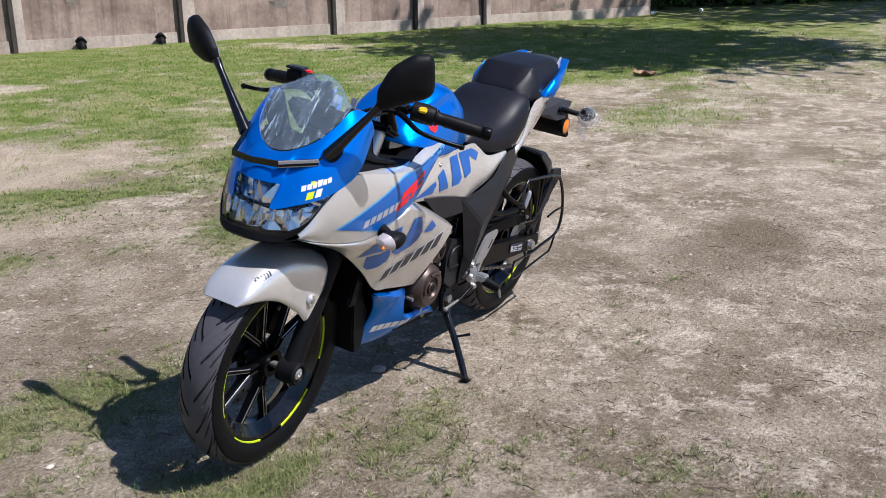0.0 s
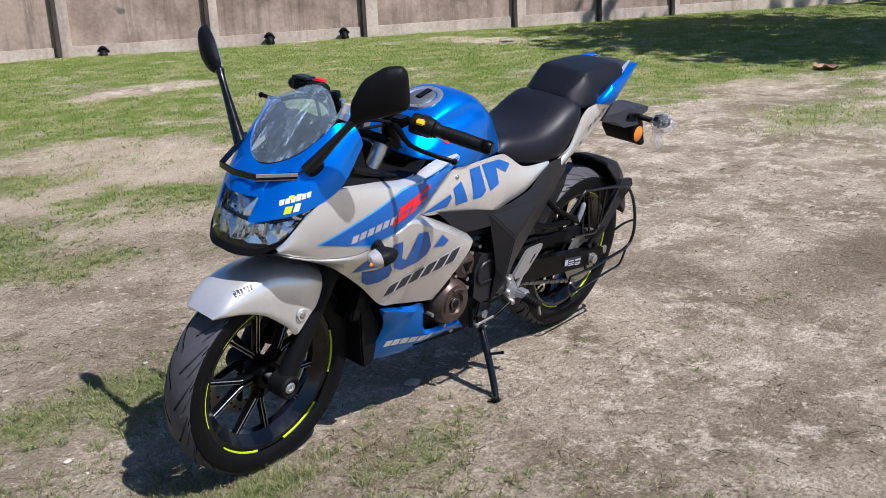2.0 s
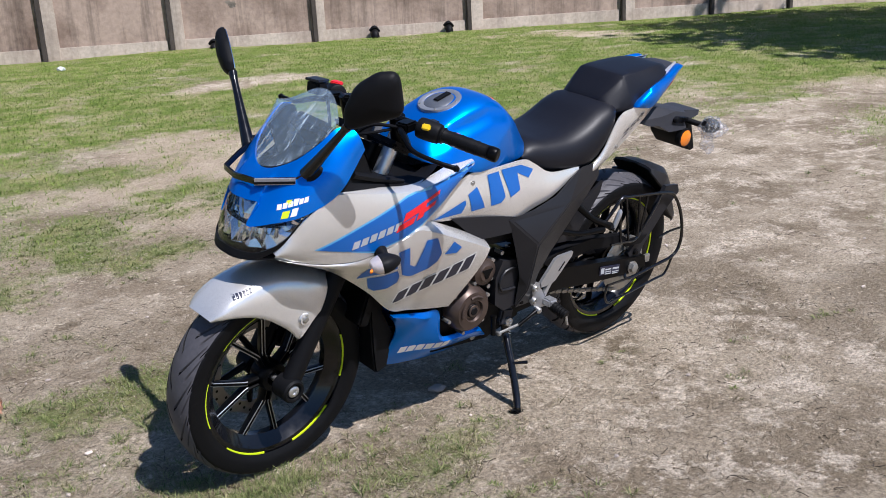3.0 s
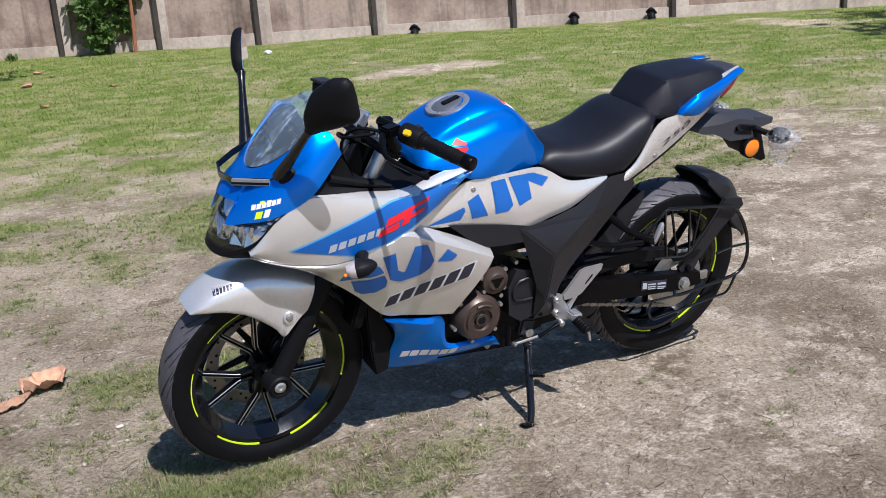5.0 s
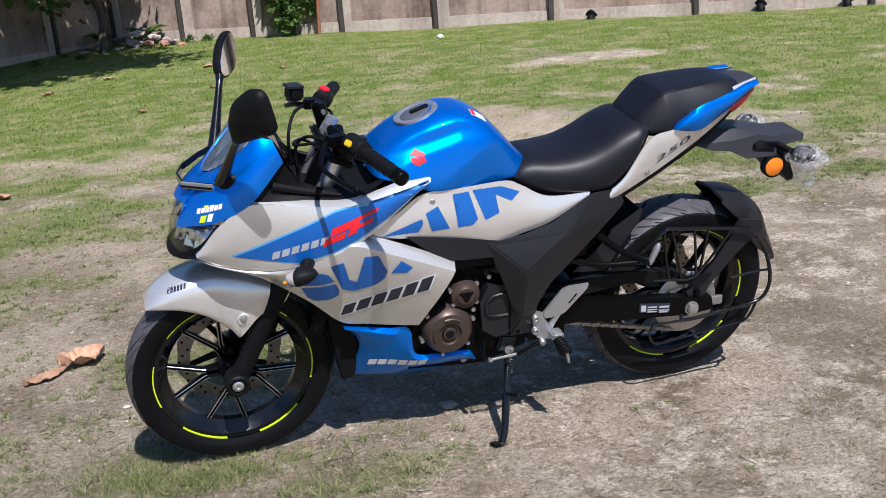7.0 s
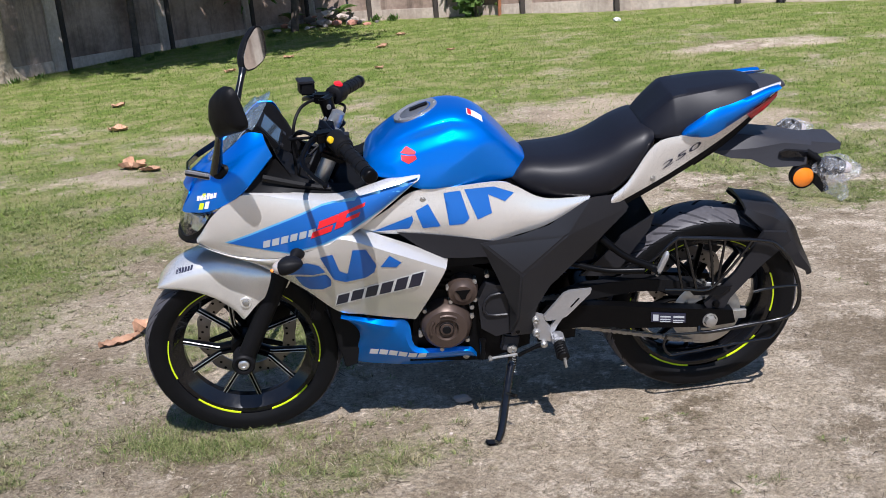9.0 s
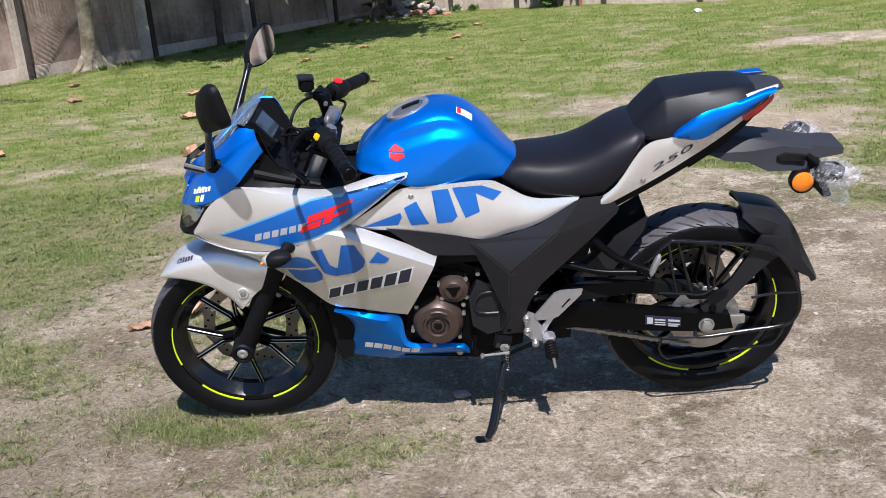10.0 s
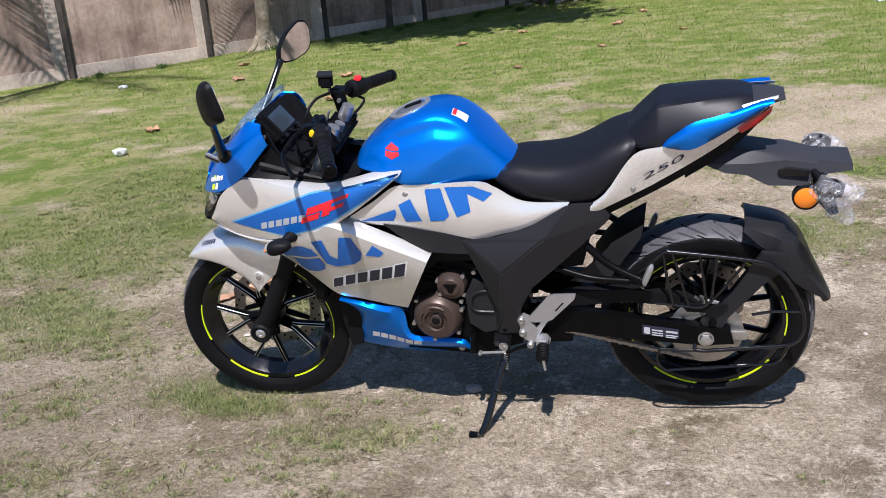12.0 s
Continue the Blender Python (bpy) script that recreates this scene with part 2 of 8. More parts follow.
GREEN = ((2.65, 0.15, 0.34, 0.22, 0.60), (4.4, -0.5, 0.6, 0.3, 0.6), (5.4, 1.0, 1.0, 0.6, 0.5), (0.92, 1.45, 0.28, 0.2, 0.5), (0.8, 3.0, 0.9, 0.4, 0.25), (-0.38, -0.32, 0.28, 0.17, 0.50),
         (-0.66, 0.70, 0.34, 0.32, 0.50), (-2.7, 1.7, 0.9, 0.5, 0.40), (-3.2, 2.9, 0.9, 0.4, 0.30), (-0.88, -0.08, 0.30, 0.18, 0.55), (-2.0, 0.5, 0.5, 0.32, 0.40), (-0.05, 2.55, 0.36, 0.40, 0.45), (0.75, 3.45, 0.5, 0.28, 0.30), (-0.65, 1.30, 0.26, 0.16, 0.40), (2.25, 1.95, 0.75, 0.36, 0.62), (1.28, 1.55, 0.30, 0.36, 0.50))


def turf(x, y):
    """0 on bare soil to 1 on thick grass."""
    d = depth_in(x, y)
    g = 0.42 + 0.50 * smoothstep(-9.6, -5.5, d) + 0.16 * smoothstep(-1.0, -2.5, x) * smoothstep(1.5, 3.0, y)
    g -= 0.40 * smoothstep(-0.3, 0.6, x) * smoothstep(2.2, 0.8, y - 0.10 * x) * smoothstep(7.0, 3.2, x)
    g += 0.20 * smoothstep(1.6, -0.6, x) * smoothstep(0.9, 2.2, y)
    wx = x + 0.22 * noise.noise((x * 1.9, y * 1.9, 11.0))
    wy = y + 0.22 * noise.noise((x * 1.9, y * 1.9, 23.0))
    for patches, sign in ((BARE, -1.0), (GREEN, 1.0)):
        for px, py, rx, ry, k in patches:
            q = math.hypot((wx - px) / rx, (wy - py) / ry)
            if q < 1.45:
                g += sign * 0.72 * k * smoothstep(1.45, 0.35, q)
    g += 0.45 * noise.noise((x * 0.55 + 3.1, y * 0.75, 0.4)) * (0.35 + 0.4 * smoothstep(-3.0, -7.0, d))
    g += 0.34 * noise.noise((x * 1.7, y * 2.1, 7.7)) + 0.30 * noise.noise((x * 3.9, y * 4.6, 3.3)) + 0.16 * noise.noise((x * 9.0, y * 11.0, 6.3))
    return min(max(g, 0.0), 1.0)


def damp_soil(x, y):
    """Darker, moister earth in the hollow beside the trodden ground."""
    q = math.hypot((x - 1.9) / 0.75, (y + 0.55) / 0.34) + 0.5 * noise.noise((x * 2.6, y * 3.4, 1.9))
    return 0.75 * smoothstep(1.15, 0.45, q) + 0.55 * smoothstep(0.22, 0.55, noise.noise((x * 1.1 + 7.0, y * 1.5, 2.2)))


def build_ground():
    def ticks(lo, hi, fine, far, pad):
        out, v = [], lo
        while v < hi + 1e-6:
            out.append(v)
            v += fine
        step = fine
        while out[-1] < pad:
            step = min(step * 1.35, far)
            out.append(out[-1] + step)
        step = fine
        head = []
        v = lo
        while v > -pad:
            step = min(step * 1.35, far)
            v -= step
            head.append(v)
        return head[::-1] + out

    xs = ticks(-5.0, 9.0, 0.06, 400, 2500)
    ys = ticks(-2.6, 10.0, 0.06, 400, 2500)
    nx = len(xs)
    verts, mask = [], []
    for y in ys:
        for x in xs:
            verts.append((x, y, ground_z(x, y)))
            mask.append(turf(x, y) * (0.74 + 0.26 * smoothstep(0.8, 2.6, y)))
    faces = [(j * nx + i, j * nx + i + 1, (j + 1) * nx + i + 1, (j + 1) * nx + i) for j in range(len(ys) - 1) for i in range(nx - 1)]
    me = from_lists("ground", verts, faces, True)
    at = me.attributes.new("turf", "FLOAT", "POINT")
    at.data.foreach_set("value", mask)
    sand = me.attributes.new("sandy", "FLOAT", "POINT")
    sand.data.foreach_set("value", [0.65 * smoothstep(1.6, 3.2, y) * smoothstep(-0.25, 0.25, noise.noise((x * 0.8, y * 1.3, 4.4))) for x, y, z in verts])
    crust = me.attributes.new("crust", "FLOAT", "POINT")
    crust.data.foreach_set("value", [0.30 + 0.60 * smoothstep(-0.6, 0.7, x - 0.35 * y) for x, y, z in verts])
    damp = me.attributes.new("damp", "FLOAT", "POINT")
    damp.data.foreach_set("value", [damp_soil(x, y) if abs(x) < 12 and abs(y) < 12 else 0.0 for x, y, z in verts])
    g = link_mesh("ground", me, M_GROUND)
    tagged(g, "dry trodden soil with patches of thin green turf", "ground", kind="structure")


build_ground()


def blades(name, count, sampler, material, label, height, width, lean, seed):
    """Many narrow bent blades as one mesh."""
    rnd = random.Random(seed)
    verts, faces = [], []
    made = tries = 0
    while made < count and tries < count * 12:
        tries += 1
        x, y, h = sampler(rnd)
        if h <= 0:
            continue
        made += 1
        a = rnd.uniform(0, math.tau)
        hh = h * rnd.uniform(*height)
        w = rnd.uniform(*width) * (0.6 + 0.4 * h)
        ln = rnd.uniform(*lean) * hh
        dx, dy = math.cos(a), math.sin(a)
        z = ground_z(x, y) - 0.004
        k = len(verts)
        verts += [(x - dy * w, y + dx * w, z), (x + dy * w, y - dx * w, z),
                  (x + dx * ln * 0.35 + dy * w * 0.7, y + dy * ln * 0.35 - dx * w * 0.7, z + hh * 0.6),
                  (x + dx * ln * 0.35 - dy * w * 0.7, y + dy * ln * 0.35 + dx * w * 0.7, z + hh * 0.6),
                  (x + dx * ln, y + dy * ln, z + hh)]
        faces += [(k, k + 1, k + 2, k + 3), (k + 3, k + 2, k + 4)]
    ob = link_mesh(name, from_lists(name, verts, faces), material)
    tagged(ob, label, "grass", kind="stuff")
    return ob


def in_box(rnd, x0, x1, y0, y1):
    return rnd.uniform(x0, x1), rnd.uniform(y0, y1)


def clear_of_tyres(x, y):
    return not (-0.78 < x < -0.58 and -0.02 < y < 0.08) and not (0.56 < x < 0.80 and -0.03 < y < 0.09)


def near_green(rnd):
    x, y = in_box(rnd, -3.4, 3.2, -1.9, 4.5)
    g = turf(x, y) + 0.25 * noise.noise((x * 5, y * 5, 1.5))
    return x, y, (g if g > 0.26 + 0.58 * rnd.random() and clear_of_tyres(x, y) else 0)


def near_straw(rnd):
    x, y = in_box(rnd, -3.4, 3.4, -1.9, 3.5)
    g = 0.30 + 0.5 * turf(x, y) + 0.4 * noise.noise((x * 2.5, y * 2.5, 4.5))
    return x, y, (0.8 if g > 0.28 + 0.5 * rnd.random() and clear_of_tyres(x, y) else 0)


def far_green(rnd):
    s, d = rnd.uniform(-7, 15), -11 + 10.9 * rnd.random() ** 0.8
    x = WALL_A.x + WALL_D.x * s + WALL_N.x * d
    y = WALL_A.y + WALL_D.y * s + WALL_N.y * d
    if y < 2.5 and x < 4:
        return x, y, 0
    g = turf(x, y)
    return x, y, (0.6 + 0.5 * g if g > 0.16 + 0.60 * rnd.random() else 0)


blades("grass_near_the_motorcycle", 125000, near_green, M_GRASS, "short green grass blades in thin patches", (0.006, 0.026), (0.0006, 0.0014), (0.4, 2.8), 1)
blades("dry_stalks", 120000, near_straw, M_STRAW, "dry straw stalks lying over bare soil", (0.003, 0.014), (0.0005, 0.0012), (0.5, 3.5), 2)
def wheel_tuft(rnd):
    """Grass that closes round the front tyre's foot."""
    if rnd.random() < 0.6:
        x, y = rnd.gauss(-0.80, 0.13), rnd.gauss(-0.11, 0.045)
    else:
        x, y = rnd.gauss(-0.92, 0.16), rnd.gauss(0.0, 0.10)
    return x, y, (0.9 if (y < -0.035 or x < -0.82) and noise.noise((x * 9, y * 9, 0.7)) > rnd.uniform(-0.7, 0.3) else 0)


blades("grass_round_the_front_tyre", 3600, wheel_tuft, M_GRASS, "green grass tuft round the front tyre", (0.010, 0.036), (0.0006, 0.0014), (0.3, 2.2), 8)
M_TWIG = blade_material("dark_twigs", (0.035, 0.027, 0.02), (0.17, 0.13, 0.09))


def near_twig(rnd):
    x, y = in_box(rnd, -2.6, 3.0, -1.8, 2.5)
    return x, y, 0.7 + 0.5 * rnd.random() if noise.noise((x * 2.0, y * 2.0, 8.5)) > -0.2 and clear_of_tyres(x, y) else 0


# twigs, many of them serving as the dark shadow specks between clods
blades("dark_twigs", 19000, near_twig, M_TWIG, "dark broken twigs, partly for the small shadows on the soil", (0.002, 0.013), (0.0005, 0.0012), (0.8, 3.5), 5)
blades("lawn", 268000, far_green, M_LAWN, "mown green lawn grass towards the wall", (0.010, 0.030), (0.0016, 0.0038), (0.4, 2.2), 3)


def tufts(name, count, seed, box, material, label, tall):
    """Separate grass tussocks: each a fan of arching blades from one foot, joined into one mesh."""
    rnd = random.Random(seed)
    verts, faces = [], []
    made = tries = 0
    while made < count and tries < count * 40:
        tries += 1
        x, y = in_box(rnd, *box)
        g = turf(x, y) + 0.30 * noise.noise((x * 6.0, y * 6.0, 4.1))
        if g < 0.24 + 0.62 * rnd.random() or not clear_of_tyres(x, y):
            continue
        made += 1
        size = tall * rnd.uniform(0.4, 1.0) * (0.5 + 0.5 * min(g, 1.0))
        for _ in range(rnd.randint(10, 28)):
            a = rnd.uniform(0, math.tau)
            o = 0.35 * size * math.sqrt(rnd.random())
            bx, by = x + o * math.cos(a), y + o * math.sin(a)
            a += rnd.gauss(0, 0.5)
            L, w, e = size * rnd.uniform(0.5, 1.25), rnd.uniform(0.0006, 0.0014), rnd.uniform(0.25, 1.25)
            dx, dy = math.cos(a), math.sin(a)
            z = ground_z(bx, by) - 0.003
            k = len(verts)
            r1, h1, r2, h2 = 0.55 * L * math.cos(e), 0.55 * L * math.sin(e), L * math.cos(e * 0.55), L * math.sin(e) * 0.80
            verts += [(bx - dy * w, by + dx * w, z), (bx + dy * w, by - dx * w, z), (bx + dx * r1 + dy * w, by + dy * r1 - dx * w, z + h1),
                      (bx + dx * r1 - dy * w, by + dy * r1 + dx * w, z + h1), (bx + dx * r2, by + dy * r2, z + h2)]
            faces += [(k, k + 1, k + 2, k + 3), (k + 3, k + 2, k + 4)]
    ob = link_mesh(name, from_lists(name, verts, faces), material)
    tagged(ob, label, "grass", kind="stuff")


tufts("grass_tufts", 6000, 41, (-3.2, 3.6, -1.7, 3.2), M_GRASS, "low tussocks of green and straw-coloured grass", 0.042)
M_DEADGRASS = blade_material("grass_dead", (0.075, 0.062, 0.032), (0.40, 0.345, 0.205))
tufts("dead_grass_clumps", 1000, 44, (-2.3, 1.2, -1.7, 0.35), M_DEADGRASS, "low clumps of dead brown grass on the soil", 0.040)
tufts("lawn_tufts", 1800, 43, (-4.5, 9.0, 3.0, 9.5), M_LAWN, "thicker green tussocks in the lawn", 0.050)


def rootlets(count, seed):
    """Thin dark strands for the shadows of dry stems and for cracks; they wind over the bare soil, raised a little off
    it.
    """
    rnd = random.Random(seed)
    verts, faces = [], []
    made = tries = 0
    while made < count and tries < count * 30:
        tries += 1
        x, y = in_box(rnd, -2.6, 3.6, -1.75, 2.6)
        if noise.noise((x * 1.6, y * 1.6, 14.5)) + 0.5 * noise.noise((x * 6.0, y * 6.0, 3.5)) < rnd.uniform(-0.25, 0.35) or not clear_of_tyres(x, y):
            continue
        made += 1
        a = rnd.uniform(0, math.tau)
        n_ = rnd.randint(3, 7)
        step, w, lift = rnd.uniform(0.004, 0.011), rnd.uniform(0.0004, 0.0010), rnd.uniform(0.001, 0.008)
        for i in range(n_ + 1):
            z = ground_z(x, y) + 0.001 + lift * math.sin(math.pi * i / n_) * rnd.uniform(0.5, 1.2)
            dx, dy = math.cos(a), math.sin(a)
            k = len(verts)
            verts += [(x - dy * w, y + dx * w, z), (x + dy * w, y - dx * w, z), (x, y, z + 2 * w)]
            if i:
                faces += [(k - 3, k, k + 2, k - 1), (k - 1, k + 2, k + 1, k - 2)]
            x, y = x + dx * step, y + dy * step
            a += rnd.gauss(0, 0.45)
    ob = link_mesh("rootlets", from_lists("rootlets", verts, faces), M_TWIG)
    tagged(ob, "thin dark strands standing in for stem shadows and cracks", "root", kind="stuff")


rootlets(2800, 47)


def straw_mats(count, seed):
    """Low tangles of dead grass: many short bent stalks thrown over one another, joined into one mesh."""
    rnd = random.Random(seed)
    verts, faces = [], []
    made = tries = 0
    while made < count and tries < count * 40:
        tries += 1
        x, y = in_box(rnd, -2.8, 2.6, -1.75, 2.6)
        if 0.40 * turf(x, y) + 0.55 * noise.noise((x * 2.1, y * 2.1, 31.0)) + 0.3 * noise.noise((x * 7.0, y * 7.0, 33.0)) < 0.05 + 0.35 * rnd.random() or not clear_of_tyres(x, y):
            continue
        made += 1
        spread = rnd.uniform(0.012, 0.045)
        for _ in range(rnd.randint(8, 20)):
            bx, by = rnd.gauss(x, spread), rnd.gauss(y, spread * 0.7)
            a, bend = rnd.uniform(0, math.tau), rnd.gauss(0, 0.7)
            L, w, rise = rnd.uniform(0.010, 0.036), rnd.uniform(0.0004, 0.0009), rnd.uniform(0.001, 0.010)
            z = ground_z(bx, by)
            mx, my = bx + 0.5 * L * math.cos(a), by + 0.5 * L * math.sin(a)
            ex, ey = mx + 0.5 * L * math.cos(a + bend), my + 0.5 * L * math.sin(a + bend)
            dx, dy = -math.sin(a) * w, math.cos(a) * w
            k = len(verts)
            verts += [(bx - dx, by - dy, z + 0.001), (bx + dx, by + dy, z + 0.001), (mx + dx, my + dy, z + rise), (mx - dx, my - dy, z + rise), (ex, ey, z + rise * rnd.uniform(0.2, 1.6))]
            faces += [(k, k + 1, k + 2, k + 3), (k + 3, k + 2, k + 4)]
    ob = link_mesh("straw_mats", from_lists("straw_mats", verts, faces), M_STRAW)
    tagged(ob, "matted tangles of dead straw on the soil", "straw", kind="stuff")


straw_mats(2300, 53)


def crumbs(count, seed):
    """Small flat flakes and crumbs of dried soil, joined into one mesh."""
    rnd = random.Random(seed)
    verts, faces = [], []
    while len(verts) < count * 5:
        x, y = in_box(rnd, -2.4, 3.2, -1.9, 2.6)
        if noise.noise((x * 3.0, y * 3.0, 6.1)) + 0.5 * noise.noise((x * 11.0, y * 11.0, 1.1)) < rnd.uniform(-0.45, 0.35) or not clear_of_tyres(x, y):
            continue
        r = 0.0018 + 0.0085 * rnd.random() ** 2.8
        h = r * rnd.uniform(0.2, 0.9)
        a = rnd.uniform(0, math.tau)
        z = ground_z(x, y) - 0.001
        k = len(verts)
        for q in range(4):
            b = a + q * math.tau / 4 + rnd.uniform(-0.35, 0.35)
            s_ = r * rnd.uniform(0.6, 1.5)
            verts.append((x + s_ * math.cos(b), y + s_ * math.sin(b), z + rnd.uniform(-0.2, 0.5) * h))
        verts.append((x + rnd.uniform(-0.4, 0.4) * r, y + rnd.uniform(-0.4, 0.4) * r, z + h))
        faces += [(k, k + 1, k + 4), (k + 1, k + 2, k + 4), (k + 2, k + 3, k + 4), (k + 3, k, k + 4)]
    ob = link_mesh("soil_crumbs", from_lists("soil_crumbs", verts, faces), M_GROUND)
    tagged(ob, "pale and brown crumbs of dried soil", "soil", kind="stuff")


crumbs(50000, 21)

# ---------------- boundary walls ----------------
def slab(bm, o, d, n_, s0, s1, z0, z1, t0, t1):
    """A block along direction d from s0 to s1, from depth t0 to t1 along the normal n_."""
    vs = []
    for z in (z0, z1):
        for s, t in ((s0, t0), (s1, t0), (s1, t1), (s0, t1)):
            p = o + d * s + n_ * t
            vs.append(bm.verts.new((p.x, p.y, z)))
    for f in ((0, 1, 2, 3), (4, 5, 6, 7), (0, 1, 5, 4), (1, 2, 6, 5), (2, 3, 7, 6), (3, 0, 4, 7)):
        bm.faces.new([vs[i] for i in f])


def finish(bm, name, material, parent=None, label="", bevel=0.0, smooth=False):
    bmesh.ops.recalc_face_normals(bm, faces=bm.faces[:])
    if bevel:
        bmesh.ops.bevel(bm, geom=bm.edges[:], offset=bevel, segments=2, affect="EDGES", clamp_overlap=True)
    me = bpy.data.meshes.new(name)
    bm.to_mesh(me)
    bm.free()
    if smooth:
        me.polygons.foreach_set("use_smooth", [True] * len(me.polygons))
        me.set_sharp_from_angle(angle=radians(38))
    return link_mesh(name, me, material, parent, label)


def build_wall(name, o, d, n_, posts, end, label, z0, wide, side=1):
    """Rendered panels between concrete posts, with a low plinth; posts stand proud of the panels."""
    bm = bmesh.new()
    slab(bm, o, d, n_, posts[0] - 0.13, end, -0.3, 2.35, 0.06, 0.20)
    wall = tagged(finish(bm, name, M_WALL), label, "wall", kind="structure")
    for k, s in enumerate(posts):
        bm = bmesh.new()
        slab(bm, o, d, n_, s - 0.032, s + 0.032, -0.3, 2.4, -0.015, 0.06)
        finish(bm, "post", M_POST, wall, "dark brown weathered post", bevel=0.008)
        bm = bmesh.new()
        far = s + side * (0.034 + wide * (0.7 + 0.6 * ((k * 37) % 10) / 10))
        slab(bm, o, d, n_, min(s + side * 0.034, far), max(s + side * 0.034, far), -0.3, 2.36, 0.02, 0.06)
        finish(bm, "pilaster", M_WALLPALE, wall, "pale plastered strip beside the post", bevel=0.006)
        nxt = posts[k + 1] if k + 1 < len(posts) else end
        if nxt - s > 0.8:
            bm = bmesh.new()
            slab(bm, o, d, n_, s + 0.06, nxt - 0.06, -0.3, z0 + 0.16, 0.035, 0.058)
            finish(bm, "plinth", M_WALLPALE, wall, bevel=0.006)
    return wall


build_wall("wall_north", WALL_A, WALL_D, WALL_N, (-5.46, -4.23, -3.0, -1.51, -0.02, 1.72, 3.76, 6.06, 8.49, 9.95, 11.28), 15.0,
           "weathered beige plastered boundary wall with dark posts", 0.10, 0.15)
W2_A, W2_D, W2_N = Vector((-5.75, 10.1)), Vector((0.611, 0.792)), Vector((-0.792, 0.611))
build_wall("wall_west", W2_A, W2_D, W2_N, (-6.2, -4.2, -2.25, -0.36, 1.5, 3.3, 5.0), 6.3,
           "shaded plastered boundary wall behind the trees", 0.0, 0.16, -1)


# ---------------- motorcycle ----------------
def paint(name, color, metal, rough, flake=0.06):
    m = mat(name, color, rough=rough, metal=metal, coat=1.0, spec=0.5, grain=flake, scale=900.0, stain=0.03, stain_scale=7.0)
    m.node_tree.nodes["Principled BSDF"].inputs["Coat Roughness"].default_value = 0.03
    return m


M_BLUE = paint("blue_metallic_paint", (0.0, 0.160, 0.66), 0.68, 0.35)
M_BLUE.node_tree.nodes["Principled BSDF"].inputs["Specular IOR Level"].default_value = 0.9
M_BLUE.node_tree.nodes["Principled BSDF"].inputs["Specular Tint"].default_value = (0.05, 0.65, 1.0, 1)
M_BLUE.node_tree.nodes["Principled BSDF"].inputs["Coat Weight"].default_value = 0.55
M_SILVER = paint("silver_pearl_paint", (0.73, 0.705, 0.67), 0.62, 0.29)
M_DECALBLUE = mat("blue_decal", (0.0, 0.098, 0.38), rough=0.4, coat=0.5, grain=0.03, scale=30)
M_LIGHTBLUE = mat("light_blue_pinstripe", (0.10, 0.36, 0.62), rough=0.35, coat=0.6)
M_RED = mat("red_decal", (0.72, 0.012, 0.02), rough=0.5, coat=0.08)
M_WHITE = mat("white_decal", (0.78, 0.78, 0.76), rough=0.4, coat=0.4)
M_GREYDECAL = mat("grey_decal", (0.45, 0.47, 0.49), rough=0.4, metal=0.2, coat=0.4)
M_INK = mat("dark_navy_decal", (0.012, 0.014, 0.035), rough=0.4, coat=0.4)
M_YELLOW = mat("fluorescent_yellow_tape", (0.62, 0.78, 0.01), rough=0.45)
M_BLACK = mat("black_plastic", (0.0048, 0.0048, 0.0056), rough=0.55, grain=0.15, scale=250, bump=0.0002, stain=0.15, stain_scale=9, spec=0.14)
M_SATIN = mat("satin_black_cover", (0.0125, 0.0125, 0.0150), rough=0.42, grain=0.12, scale=300, bump=0.0002, stain=0.12, stain_scale=6, spec=0.3)
M_GLOSSBLACK = mat("gloss_black", (0.004, 0.004, 0.005), rough=0.2, coat=0.4, grain=0.1, scale=60, spec=0.3)
M_BLACKMETAL = mat("black_coated_metal", (0.003, 0.003, 0.0034), rough=0.34, metal=0.3, grain=0.15, scale=120, stain=0.15, stain_scale=8, spec=0.14)
M_RUBBER = mat("tyre_rubber", (0.0042, 0.0042, 0.0048), rough=0.55, grain=0.2, scale=160, bump=0.0003, stain=0.35, stain_scale=10, spec=0.14)
# slight dust, plus the sunlit sky sheen of the tread put into the base colour
M_TREAD = mat("dusty_sheen_tread_rubber", (0.070, 0.067, 0.074), rough=0.50, grain=0.3, scale=90, bump=0.0004, stain=0.35, stain_scale=12, spec=0.25)
M_SEAT = mat("black_seat_cover", (0.0060, 0.0060, 0.0090), rough=0.46, grain=0.10, scale=500, bump=0.0001, stain=0.10, stain_scale=5, spec=0.28)
M_HOLDER = mat("weathered_grey_plastic", (0.026, 0.026, 0.031), rough=0.55, grain=0.15, scale=260, bump=0.0002, stain=0.15, stain_scale=8, spec=0.3)
M_REFLECTOR = mat("bright_reflector", (0.84, 0.85, 0.87), rough=0.14, metal=0.92, grain=0.15, scale=60, coat=0.5)
M_GRIP = mat("black_rubber_grip", (0.005, 0.005, 0.0055), rough=0.5, grain=0.2, scale=200, bump=0.0006, spec=0.14)
M_ALU = mat("brushed_aluminium", (0.62, 0.62, 0.62), rough=0.34, metal=0.9, grain=0.12, scale=120, stain=0.12, stain_scale=10)
M_SATINALU = mat("silver_cast_bracket", (0.44, 0.44, 0.45), rough=0.36, metal=0.75, grain=0.10, scale=160, stain=0.1, stain_scale=12)
M_STEEL = mat("zinc_steel", (0.42, 0.41, 0.39), rough=0.4, metal=0.85, grain=0.25, scale=80)
M_DISC = mat("brake_steel", (0.27, 0.25, 0.235), rough=0.36, metal=0.85, grain=0.2, scale=60)
